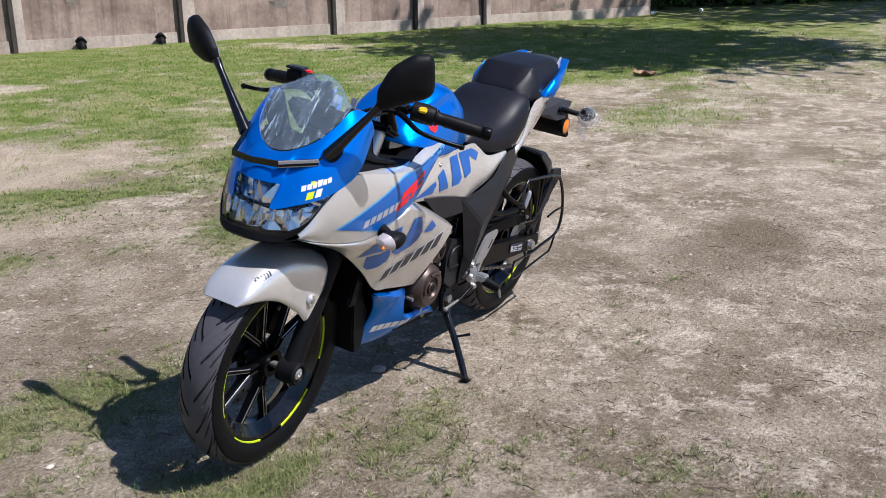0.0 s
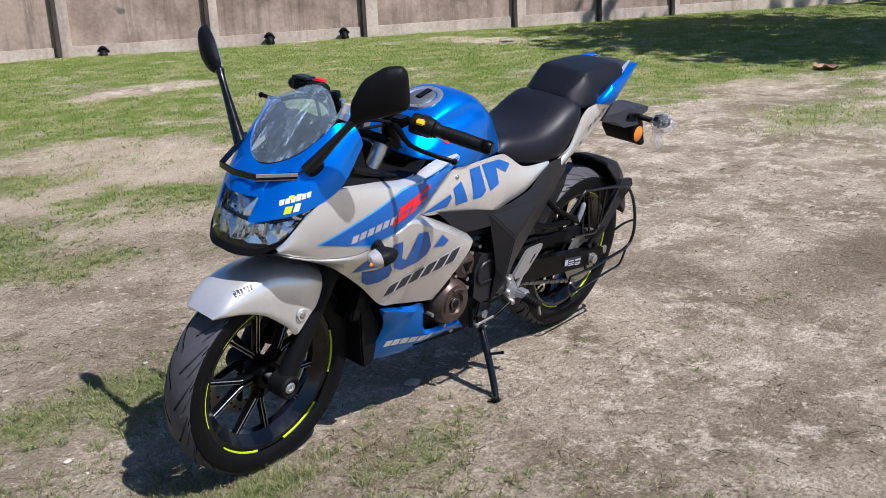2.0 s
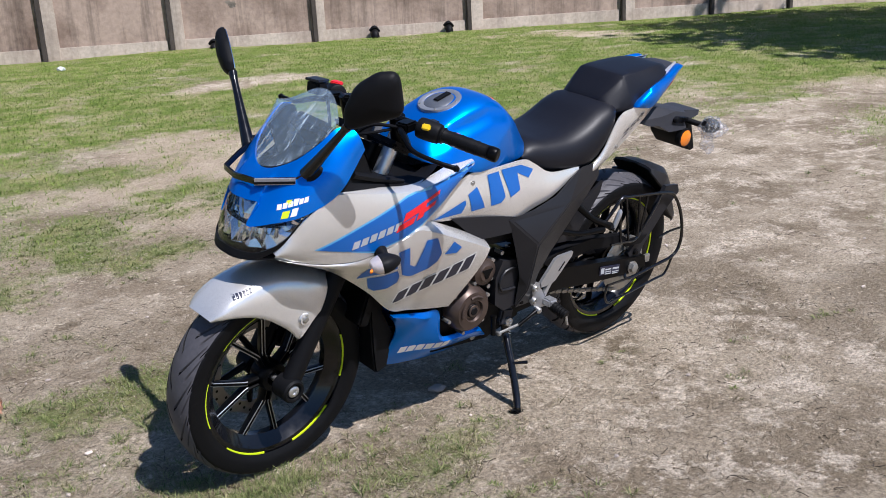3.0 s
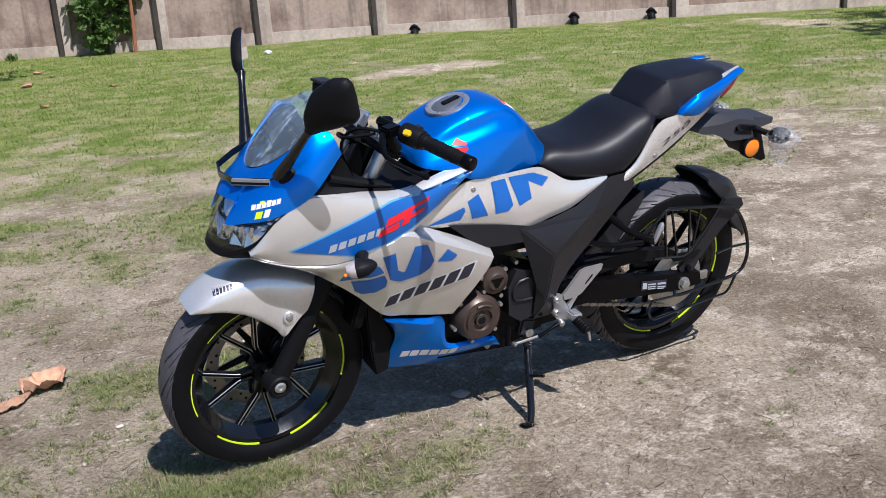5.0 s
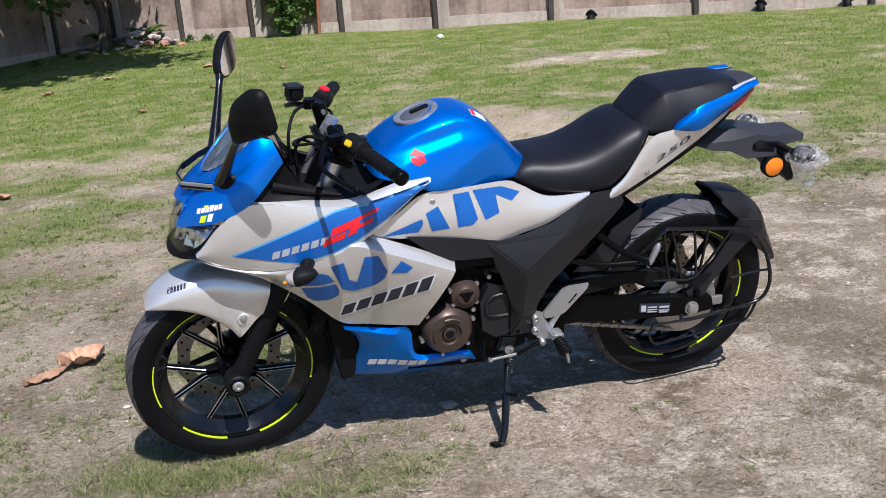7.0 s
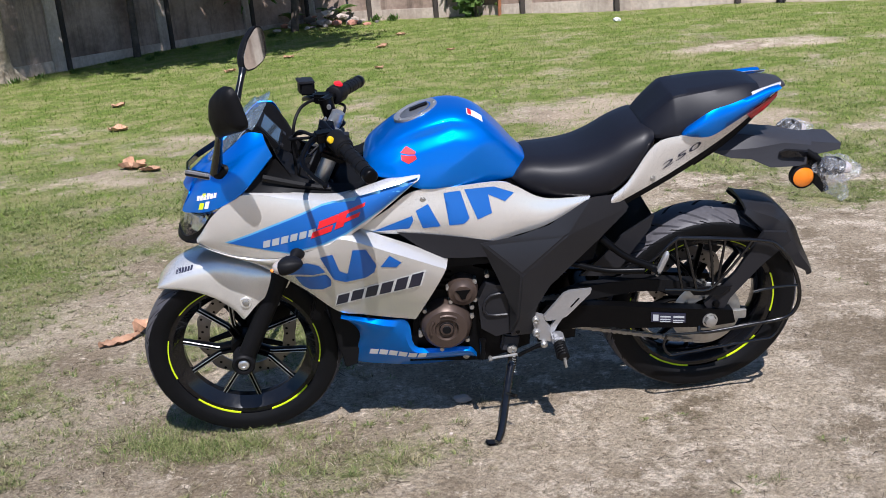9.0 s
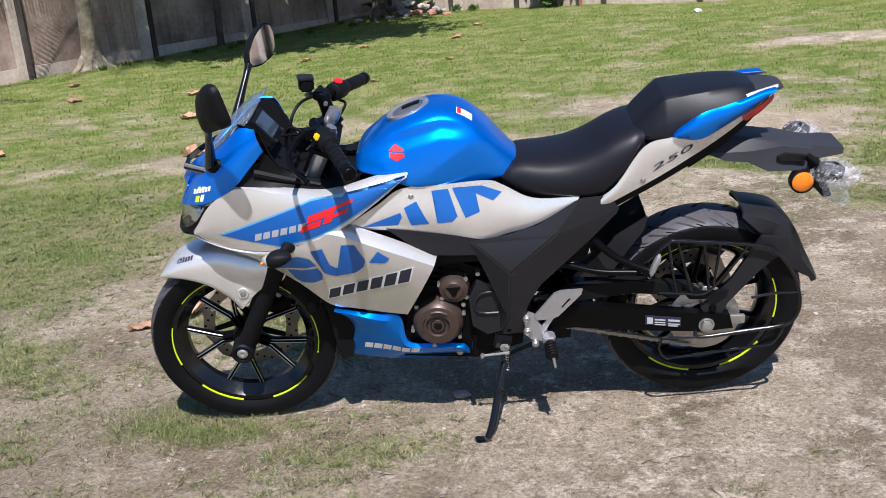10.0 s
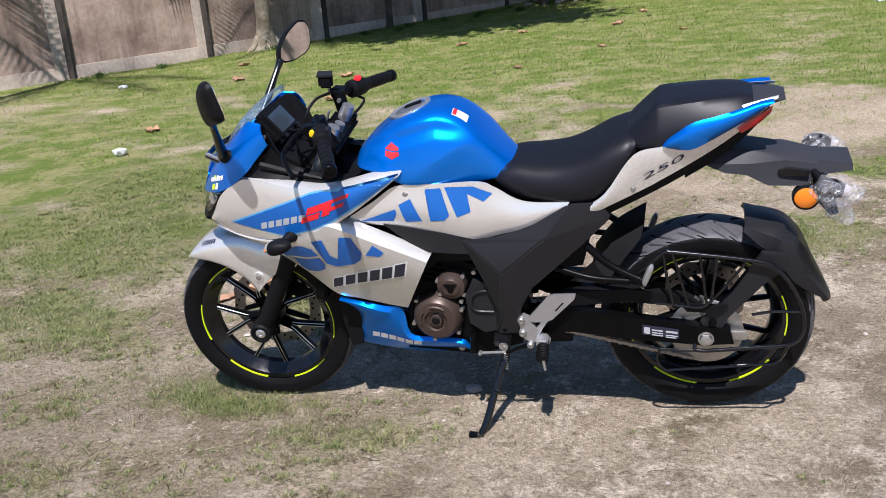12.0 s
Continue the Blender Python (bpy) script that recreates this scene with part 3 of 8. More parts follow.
M_BRONZE = mat("bronze_engine_cover", (0.075, 0.052, 0.042), rough=0.42, metal=0.5, grain=0.15, scale=140, stain=0.2, stain_scale=12)
M_ENGINE = mat("dark_cast_engine", (0.004, 0.004, 0.0045), rough=0.45, metal=0.35, grain=0.2, scale=90, bump=0.0006, stain=0.2, stain_scale=14, spec=0.14)
M_AMBER = mat("amber_lens", (0.85, 0.22, 0.01), rough=0.16, coat=0.8, grain=0.05, scale=40)
M_REDLENS = mat("red_lens", (0.48, 0.005, 0.007), rough=0.15, coat=0.8)
M_CLEARLENS = mat("clear_lens", (0.60, 0.53, 0.51), rough=0.12, metal=0.3, coat=1.0, grain=0.2, scale=120)
M_SCREEN = mat("instrument_screen", (0.03, 0.04, 0.05), rough=0.2, coat=0.6)
M_MIRROR = mat("mirror_glass", (0.85, 0.86, 0.87), rough=0.02, metal=1.0)
M_YELLOWSWITCH = mat("yellow_switch", (0.75, 0.50, 0.01), rough=0.45)
# base grey lightened to carry the sky's reflection
M_INSERT = mat("sky_toned_insert", (0.34, 0.34, 0.36), rough=0.22, metal=0.45, grain=0.1, scale=90)
M_CAP = mat("grey_cap_metal", (0.16, 0.17, 0.19), rough=0.4, metal=0.6, grain=0.12, scale=120)
M_CHAIN = mat("chain_steel", (0.30, 0.28, 0.25), rough=0.45, metal=0.8, grain=0.3, scale=150)


def glass(name, color, rough, film, thin=0.03, tone=(0.60, 0.72, 0.82)):
    """Clear sheet; film adds the wrinkles of a protective plastic wrap, their glints painted as pale streaks."""
    m = bpy.data.materials.new(name)
    m.use_nodes = True
    n, l = m.node_tree.nodes, m.node_tree.links
    b = n["Principled BSDF"]
    tr = n.new("ShaderNodeBsdfTransparent")
    tr.inputs["Color"].default_value = (*color, 1)
    gl = n.new("ShaderNodeBsdfGlossy")
    gl.inputs["Roughness"].default_value = rough
    fr = n.new("ShaderNodeLayerWeight")
    pw = n.new("ShaderNodeMath")
    pw.operation = "POWER"
    pw.inputs[1].default_value = 3.5
    l.new(fr.outputs["Facing"], pw.inputs[0])
    ma = n.new("ShaderNodeMath")
    ma.operation = "MULTIPLY_ADD"
    ma.inputs[1].default_value = 0.45
    ma.inputs[2].default_value = 0.03
    l.new(pw.outputs[0], ma.inputs[0])
    mx = n.new("ShaderNodeMixShader")
    l.new(ma.outputs[0], mx.inputs[0])
    l.new(tr.outputs[0], mx.inputs[1])
    l.new(gl.outputs[0], mx.inputs[2])
    out = mx.outputs[0]
    if film:
        co = n.new("ShaderNodeTexCoord").outputs["Object"]
        mp = n.new("ShaderNodeMapping")
        mp.vector_type = "TEXTURE"
        mp.inputs["Rotation"].default_value = (0.0, -0.69, 0.12)
        mp.inputs["Scale"].default_value = (0.30, 0.020, 0.020)
        l.new(co, mp.inputs[0])
        nz = n.new("ShaderNodeTexNoise")
        nz.inputs["Scale"].default_value = 1.5
        nz.inputs["Detail"].default_value = 9
        nz.inputs["Roughness"].default_value = 0.72
        nz.inputs["Distortion"].default_value = 1.4
        l.new(mp.outputs[0], nz.inputs["Vector"])
        bp = n.new("ShaderNodeBump")
        bp.inputs["Distance"].default_value = 0.0025
        l.new(nz.outputs["Fac"], bp.inputs["Height"])
        for node in (gl, fr):
            l.new(bp.outputs[0], node.inputs["Normal"])
        # noise crests turn pale and opaque: wrinkle highlights put in as colour
        rp = n.new("ShaderNodeMapRange")
        rp.inputs["From Min"].default_value = 0.545
        rp.inputs["From Max"].default_value = 0.65
        rp.inputs["To Min"].default_value = thin
        rp.inputs["To Max"].default_value = film
        l.new(nz.outputs["Fac"], rp.inputs["Value"])
        b.inputs["Base Color"].default_value = (*tone, 1)
        b.inputs["Roughness"].default_value = 0.2
        b.inputs["Emission Strength"].default_value = 0.0
        l.new(bp.outputs[0], b.inputs["Normal"])
        m2 = n.new("ShaderNodeMixShader")
        l.new(rp.outputs[0], m2.inputs[0])
        l.new(out, m2.inputs[1])
        l.new(b.outputs[0], m2.inputs[2])
        out = m2.outputs[0]
    l.new(out, n["Material Output"].inputs["Surface"])
    return m


M_WINDSCREEN = glass("wrapped_windscreen", (0.80, 0.89, 0.97), 0.07, 0.62, 0.06)
M_LENS = glass("headlight_lens", (0.93, 0.94, 0.95), 0.03, 0.0)
M_BAG = glass("clear_plastic_bag", (0.97, 0.97, 0.98), 0.08, 0.62, 0.08, (0.88, 0.88, 0.90))

bike = new("motorcycle")
bike.matrix_world = pose(0, 0.03, -0.008, 9.0, 0, 1.0)
tagged(bike, "blue and silver faired sport motorcycle leaning on its side stand", "motorcycle")

# the steered parts turn a little to the left about the steering head
HEAD, AXIS = Vector((-0.40, 0, 0.80)), Vector((0.47, 0, 0.883)).normalized()
STEER = Matrix.Translation(HEAD) @ Matrix.Rotation(radians(3.0), 4, AXIS) @ Matrix.Translation(-HEAD)


def part(name, bm, material, parent=None, label="", xf=None, smooth=True, bevel=0.0, angle=38):
    """Link a bmesh as one part of the motorcycle."""
    if bevel:
        bmesh.ops.bevel(bm, geom=[e for e in bm.edges if len(e.link_faces) == 2 and e.calc_face_angle(0) > 0.5], offset=bevel, segments=2, affect="EDGES", clamp_overlap=True)
    if xf is not None:
        bmesh.ops.transform(bm, matrix=xf, verts=bm.verts[:])
    bmesh.ops.recalc_face_normals(bm, faces=bm.faces[:])
    me = bpy.data.meshes.new(name)
    bm.to_mesh(me)
    bm.free()
    if smooth:
        me.polygons.foreach_set("use_smooth", [True] * len(me.polygons))
        me.set_sharp_from_angle(angle=radians(angle))
    return link_mesh(name, me, material, parent or bike, label)


def spline(pts, n=6):
    """Catmull-Rom through the points, n steps a stretch; points of any length."""
    p = [np.array(q, float) for q in pts]
    if len(p) < 3 or n < 2:
        return p
    p = [2 * p[0] - p[1]] + p + [2 * p[-1] - p[-2]]
    out = []
    for i in range(1, len(p) - 2):
        a, b, c, d = p[i - 1:i + 3]
        for k in range(n):
            t = k / n
            out.append(0.5 * (2 * b + (c - a) * t + (2 * a - 5 * b + 4 * c - d) * t * t + (3 * b - a - 3 * c + d) * t ** 3))
    out.append(p[-2])
    return out


def grid(bm, rows, close_u=False, close_v=False):
    """Quads over rows of points."""
    vs = [[bm.verts.new(Vector(p)) for p in r] for r in rows]
    nr, nc = len(vs), len(vs[0])
    for i in range(nr if close_u else nr - 1):
        for j in range(nc if close_v else nc - 1):
            q = [vs[i][j], vs[i][(j + 1) % nc], vs[(i + 1) % nr][(j + 1) % nc], vs[(i + 1) % nr][j]]
            if len({tuple(v.co) for v in q}) >= 3:
                try:
                    bm.faces.new(q)
                except ValueError:
                    pass
    return vs


def tube(path, r, segs=10, steps=6, caps=True, bm=None):
    """A round bar along a smoothed path; r is one radius or one for each point."""
    bm = bm or bmesh.new()
    rad = list(r) if isinstance(r, (list, tuple)) else [r] * len(path)
    pts = spline([(*p, q) for p, q in zip(path, rad)], steps)
    rings, ref = [], None
    for i, q in enumerate(pts):
        a = Vector(pts[max(i - 1, 0)][:3])
        b = Vector(pts[min(i + 1, len(pts) - 1)][:3])
        t = (b - a).normalized()
        if ref is None:
            ref = t.orthogonal().normalized()
        ref = (ref - t * ref.dot(t)).normalized()
        side = t.cross(ref)
        rings.append([Vector(q[:3]) + (ref * math.cos(k * math.tau / segs) + side * math.sin(k * math.tau / segs)) * float(q[3]) for k in range(segs)])
    vs = grid(bm, rings, close_v=True)
    if caps:
        for ring in (vs[0], vs[-1]):
            bm.faces.new(ring)
    return bm


def lathe(profile, centre, segs=64, axis="y", bm=None, closed=False):
    """Turn (radius, along) pairs about an axis through centre, along y as a rule."""
    bm = bm or bmesh.new()
    c = Vector(centre)
    rows = []
    for r, a in profile:
        ring = []
        for k in range(segs):
            t = k * math.tau / segs
            if axis == "y":
                ring.append(c + Vector((r * math.cos(t), a, r * math.sin(t))))
            elif axis == "z":
                ring.append(c + Vector((r * math.cos(t), r * math.sin(t), a)))
            else:
                ring.append(c + Vector((a, r * math.cos(t), r * math.sin(t))))
        rows.append(ring)
    grid(bm, rows, close_u=closed, close_v=True)
    return bm


def rod(p0, p1, r0, r1=None, segs=14, bm=None):
    return tube([p0, p1], [r0, r0 if r1 is None else r1], segs, 1, True, bm)


def plate(poly, y0, y1, bm=None):
    """A flat plate: an outline in x and z, from y0 to y1."""
    bm = bm or bmesh.new()
    a = [bm.verts.new((x, y0, z)) for x, z in poly]
    b = [bm.verts.new((x, y1, z)) for x, z in poly]
    bm.faces.new(a)
    bm.faces.new(b[::-1])
    for i in range(len(poly)):
        j = (i + 1) % len(poly)
        bm.faces.new((a[i], b[i], b[j], a[j]))
    return bm


def block(c, size, rot=(0, 0, 0), bm=None):
    bm = bm or bmesh.new()
    bmesh.ops.create_cube(bm, size=1.0, matrix=pose(*c, *rot) @ Matrix.Diagonal((*size, 1)))
    return bm


def shell(edge_a, edge_b, bulge=0.015, rows=8, thick=0.004, steps=5, peak=0.5, inward=None, taper=0.0):
    """A moulded panel between two edges, bowed out from the bike's middle by bulge, with real thickness."""
    a, b = spline(edge_a, steps), spline(edge_b, steps)
    bm = bmesh.new()
    out, back = [], []
    for i, (p, q) in enumerate(zip(a, b)):
        p, q = np.array(p), np.array(q)
        e = i / (len(a) - 1)
        near = min(1.0, min(e, 1 - e) / taper) if taper else 1.0
        line, line2 = [], []
        for k in range(rows + 1):
            t = k / rows
            c = p + (q - p) * t
            s = math.sin(math.pi * (t ** (math.log(0.5) / math.log(peak)))) if 0 < t < 1 else 0.0
            mid = np.array([c[0] if inward is None else inward[0], 0.0, inward[1] if inward else c[2]])
            d = c - mid
            n_ = np.linalg.norm(d)
            d = d / n_ if n_ > 1e-6 else np.array([0, -1.0, 0])
            o = c + d * bulge * s * near
            line.append(o)
            line2.append(o - d * thick)
        out.append(line)
        back.append(line2)
    v1 = grid(bm, out)
    v2 = grid(bm, back)
    rim1 = v1[0] + [r[-1] for r in v1[1:]] + v1[-1][-2::-1] + [r[0] for r in v1[-2:0:-1]]
    rim2 = v2[0] + [r[-1] for r in v2[1:]] + v2[-1][-2::-1] + [r[0] for r in v2[-2:0:-1]]
    for i in range(len(rim1)):
        j = (i + 1) % len(rim1)
        try:
            bm.faces.new((rim1[i], rim1[j], rim2[j], rim2[i]))
        except ValueError:
            pass
    bmesh.ops.remove_doubles(bm, verts=bm.verts[:], dist=1e-5)
    return bm


from mathutils.bvhtree import BVHTree


def tree_of(*obs):
    verts, polys = [], []
    for ob in obs:
        k = len(verts)
        verts += [v.co.copy() for v in ob.data.vertices]
        polys += [[k + i for i in p.vertices] for p in ob.data.polygons]
    return BVHTree.FromPolygons(verts, polys)


def cut_to_cells(bm, size):
    """Cut a flat x-z mesh along a grid, so that it can bend over a curved panel."""
    xs = [v.co.x for v in bm.verts]
    zs = [v.co.z for v in bm.verts]
    for lo, hi, axis in ((min(xs), max(xs), 0), (min(zs), max(zs), 2)):
        v = lo + size
        while v < hi:
            co = [0, 0, 0]
            no = [0, 0, 0]
            co[axis], no[axis] = v, 1
            bmesh.ops.bisect_plane(bm, geom=bm.verts[:] + bm.edges[:] + bm.faces[:], plane_co=co, plane_no=no)
            v += size


def decal(name, poly, tree, material, parent, label="", side=-1, lift=0.0012, cell=0.011):
    """A thin film of the given outline (x, z), laid over the panels seen from the side."""
    bm = bmesh.new()
    bm.faces.new([bm.verts.new((x, 0, z)) for x, z in poly])
    bmesh.ops.triangulate(bm, faces=bm.faces[:])
    return lay(name, bm, tree, material, parent, label, side, lift, cell)


def lay(name, bm, tree, material, parent, label="", side=-1, lift=0.0012, cell=0.011):
    cut_to_cells(bm, cell)
    drop = []
    for v in bm.verts:
        hit = tree.ray_cast(Vector((v.co.x, side * 0.9, v.co.z)), Vector((0, -side, 0)))
        if hit[0] is None:
            near = tree.find_nearest(Vector((v.co.x, side * 0.25, v.co.z)))
            v.co.y = near[0].y + side * lift
            drop.append(v)
        else:
            v.co.y = hit[0].y + side * lift
    return part(name, bm, material, parent, label, smooth=True)


def slant(x, z, w, h, lean=0.3, rise=0.0):
    """A slanted bar with its lower front corner at x, z; rise lifts it towards the rear."""
    return [(x, z), (x + w, z + w * rise), (x + w + h * lean, z + h + w * rise), (x + h * lean, z + h)]


# ---- wheels ----
TREAD = {"front": (18, 1.7), "rear": (21, 1.35)}


def groove(kind, t, u):
    """Depth of the tread pattern at turn t (0..1) and across u (-1..1), along the slant of the grooves."""
    a = abs(u)
    ph = (t * TREAD[kind][0] + (0.5 if u > 0 else 0.0)) % 1.0
    if 0.10 < a < 0.68 and ph < 0.09:
        return 1.0
    if 0.40 < a < 0.88 and 0.5 <= ph < 0.585:
        return 1.0
    if 0.64 < a < 0.93 and 0.25 <= ph < 0.31:
        return 1.0
    return 0.0


def tyre_mesh(kind, c, R, width, rim_r):
    """A round-shouldered tyre with cut tread; the rows of the mesh follow the slanted grooves."""
    bm = bmesh.new()
    n_, k_ = TREAD[kind]
    segs, cols = n_ * 22, 44
    half = width / 2
    rows = []
    for k in range(segs):
        t = k / segs
        row = []
        for j in range(cols + 1):
            u = -1 + 2 * j / cols
            y = half * math.sin(u * math.pi / 2)
            crown = 0.42 * (1 - math.cos(u * math.pi / 2)) * half
            r = R - crown - 0.005 * groove(kind, t, u)
            row.append((r, y, (t - k_ * abs(u) ** 1.3 / n_) * math.tau))
        ang = row[0][2]
        r_edge = R - 0.42 * half
        wall = [(rim_r + 0.004, 0.80), (rim_r + 0.016, 0.93), (rim_r + 0.55 * (r_edge - rim_r), 1.0)]
        left = [(r, -half * f, ang) for r, f in wall]
        right = [(r, half * f, ang) for r, f in wall[::-1]]
        row = left + row[1:-1] + right
        rows.append([(c[0] + r * math.cos(a), c[1] + y, c[2] + r * math.sin(a)) for r, y, a in row])
    grid(bm, rows, close_u=True)
    return bm


def wheel(name, c, R, width, kind, xf):
    cx, cy, cz = c
    rim = 0.2165
    hw = width * (0.31 if kind == "front" else 0.33)
    base = lathe([(0.024, -hw * 0.9), (0.038, -hw * 0.9), (0.042, -hw * 0.5), (0.042, hw * 0.5), (0.038, hw * 0.9), (0.024, hw * 0.9)], c, 40, closed=True)
    hub = part(name, base, M_BLACKMETAL, None, f"black cast {kind} wheel with split spokes and yellow rim tape", xf)
    bm = lathe([(rim + 0.006, -hw - 0.006), (rim + 0.006, -hw), (rim - 0.004, -hw + 0.002), (rim - 0.014, -hw + 0.012), (rim - 0.028, -hw * 0.35), (rim - 0.028, hw * 0.35),
                (rim - 0.014, hw - 0.012), (rim - 0.004, hw - 0.002), (rim + 0.006, hw), (rim + 0.006, hw + 0.006), (rim - 0.010, hw + 0.004),
                (rim - 0.024, hw - 0.012), (rim - 0.038, hw * 0.3), (rim - 0.038, -hw * 0.3), (rim - 0.024, -hw + 0.012), (rim - 0.010, -hw - 0.004)], c, 96, closed=True)
    part("rim", bm, M_GLOSSBLACK, hub, "gloss black rim barrel", xf)
    ty = part("tyre", tyre_mesh(kind, c, R, width, rim), M_RUBBER, hub, "black road tyre with slanted tread grooves", xf, angle=30)
    ty.data.materials.append(M_TREAD)
    # groove faces keep the black rubber, which paints the shade inside the cuts
    for p in ty.data.polygons:
        row, k = divmod(p.index, 48)
        u = -1 + 2 * (k - 1.5) / 44
        if abs(k - 23.5) < 17 and not groove(kind, (row + 0.5) / (TREAD[kind][0] * 22), u):
            p.material_index = 1
    # ten spokes that leave the hub in five pairs
    for k in range(10):
        pair, s = divmod(k, 2)
        s = s * 2 - 1
        mid = math.tau * pair / 5 + (0.733 if kind == "front" else 0.55)
        stations = ((0.030, s * 0.30, 0.0062, 0.018), (0.074, s * 0.125, 0.0056, 0.0155), (0.082, s * 0.130, 0.0055, 0.0145), (0.188, s * 0.300, 0.0056, 0.0120))
        rows = []
        edge = []
        for r, da, hw_, dp in stations:
            a = mid + da
            o = Vector((cx + r * math.cos(a), cy, cz + r * math.sin(a)))
            tv = Vector((-math.sin(a), 0, math.cos(a)))
            rows.append([o + tv * hw_ + Vector((0, -dp * 0.55, 0)), o + tv * hw_ * 0.35 + Vector((0, -dp, 0)), o - tv * hw_ * 0.35 + Vector((0, -dp, 0)), o - tv * hw_ + Vector((0, -dp * 0.55, 0)),
                         o - tv * hw_ + Vector((0, dp * 0.55, 0)), o - tv * hw_ * 0.35 + Vector((0, dp, 0)), o + tv * hw_ * 0.35 + Vector((0, dp, 0)), o + tv * hw_ + Vector((0, dp * 0.55, 0))])
            edge.append([o + tv * hw_ * 0.82 * q + Vector((0, -dp * 0.80, 0)) for q in (-1, 1)])
        bm = bmesh.new()
        vs = grid(bm, rows, close_v=True)
        bm.faces.new(vs[0])
        bm.faces.new(vs[-1])
        sp = part("spoke", bm, M_BLACKMETAL, hub, xf=xf)
        if kind == "front":
            for q in (0, 1):
                part("machined_edge", tube([e[q] for e in edge[1:]], 0.0015, 6, 1), M_ALU, sp, "bright machined spoke edge", xf)
    # fluorescent tape arcs on both flanges
    for sgn in (-1, 1):
        for k in range(6):
            a0 = k * math.tau / 6 + (0.745 if kind == "front" else -0.23)
            bm = bmesh.new()
            rows = []
            for i in range(15):
                a = a0 + i / 14 * 0.62
                yy = cy + sgn * (hw + 0.0085)
                rows.append([(cx + r * math.cos(a), yy + d, cz + r * math.sin(a)) for r, d in ((rim + 0.0005, -sgn * 0.006), (rim + 0.0005, 0), (rim + 0.0065, 0), (rim + 0.0065, -sgn * 0.006))])
            grid(bm, rows, close_v=True)
            part("rim_tape", bm, M_YELLOW, hub, "fluorescent yellow rim tape", xf)
    a = math.radians(-118)
    p0 = Vector((cx + 0.19 * math.cos(a), cy, cz + 0.19 * math.sin(a)))
    part("valve", rod(p0, p0 + Vector((-0.034 * math.cos(a), -0.012, -0.034 * math.sin(a))), 0.004), M_BLACK, hub, "rubber tyre valve", xf)
    return hub


def disc(name, c, r_in, r_out, y, xf, parent, waves=0):
    bm = bmesh.new()
    segs = 120
    rows = []
    for k in range(segs):
        a = k * math.tau / segs
        ro = r_out + (0.004 * math.sin(a * waves) if waves else 0)
        rows.append([(c[0] + r * math.cos(a), c[1] + y + d, c[2] + r * math.sin(a)) for r, d in ((r_in, -0.0025), (ro, -0.0025), (ro, 0.0025), (r_in, 0.0025))])
    grid(bm, rows, close_u=True, close_v=True)
    d = part(name, bm, M_DISC, parent, "drilled steel brake disc", xf)
    hole = None
    for k in range(40):
        a = k * math.tau / 40
        r = r_in + (r_out - r_in) * (0.25, 0.55, 0.82)[k % 3]
        o = Vector((c[0] + r * math.cos(a), c[1] + y - 0.0029, c[2] + r * math.sin(a)))
        if hole is None:
            hole = from_lists("drilled_hole", [(0.0042 * math.cos(i * math.tau / 8), dy, 0.0042 * math.sin(i * math.tau / 8)) for dy in (0, 0.0004) for i in range(8)],
                              [tuple(range(8)), tuple(range(15, 7, -1))] + [(i, i + 8, (i + 1) % 8 + 8, (i + 1) % 8) for i in range(8)])
            hole.materials.append(M_BLACK)
        h = new("drilled_hole", hole)
        h.parent = d
        h.matrix_basis = xf @ Matrix.Translation(o)
    for k in range(5):
        a = k * math.tau / 5 + 0.4
        o0 = Vector((c[0] + 0.035 * math.cos(a), c[1] + y, c[2] + 0.035 * math.sin(a)))
        o1 = Vector((c[0] + (r_in + 0.004) * math.cos(a + 0.35), c[1] + y, c[2] + (r_in + 0.004) * math.sin(a + 0.35)))
        part("carrier_arm", rod(o0, o1, 0.011, 0.008, 8), M_BLACKMETAL, d, "black carrier arm", xf)
    return d


F_AX, R_AX = (-0.68, 0, 0.29), (0.670, 0, 0.308)
HUB_F, HUB_R = (-0.682, 0.002, 0.297), (0.670, 0, 0.310)
CANT = pose(0.670, 0.020, 0.310) @ Matrix.Rotation(radians(2.0), 4, "Z") @ Matrix.Rotation(radians(2.4), 4, "X") @ pose(-0.670, 0, -0.310)
fw = wheel("front_wheel", HUB_F, 0.288, 0.112, "front", STEER)
disc("brake_disc", HUB_F, 0.110, 0.148, 0.062, STEER, fw, 10)
rw = wheel("rear_wheel", HUB_R, 0.299, 0.148, "rear", CANT)
disc("brake_disc", HUB_R, 0.075, 0.118, 0.085, CANT, rw, 10)

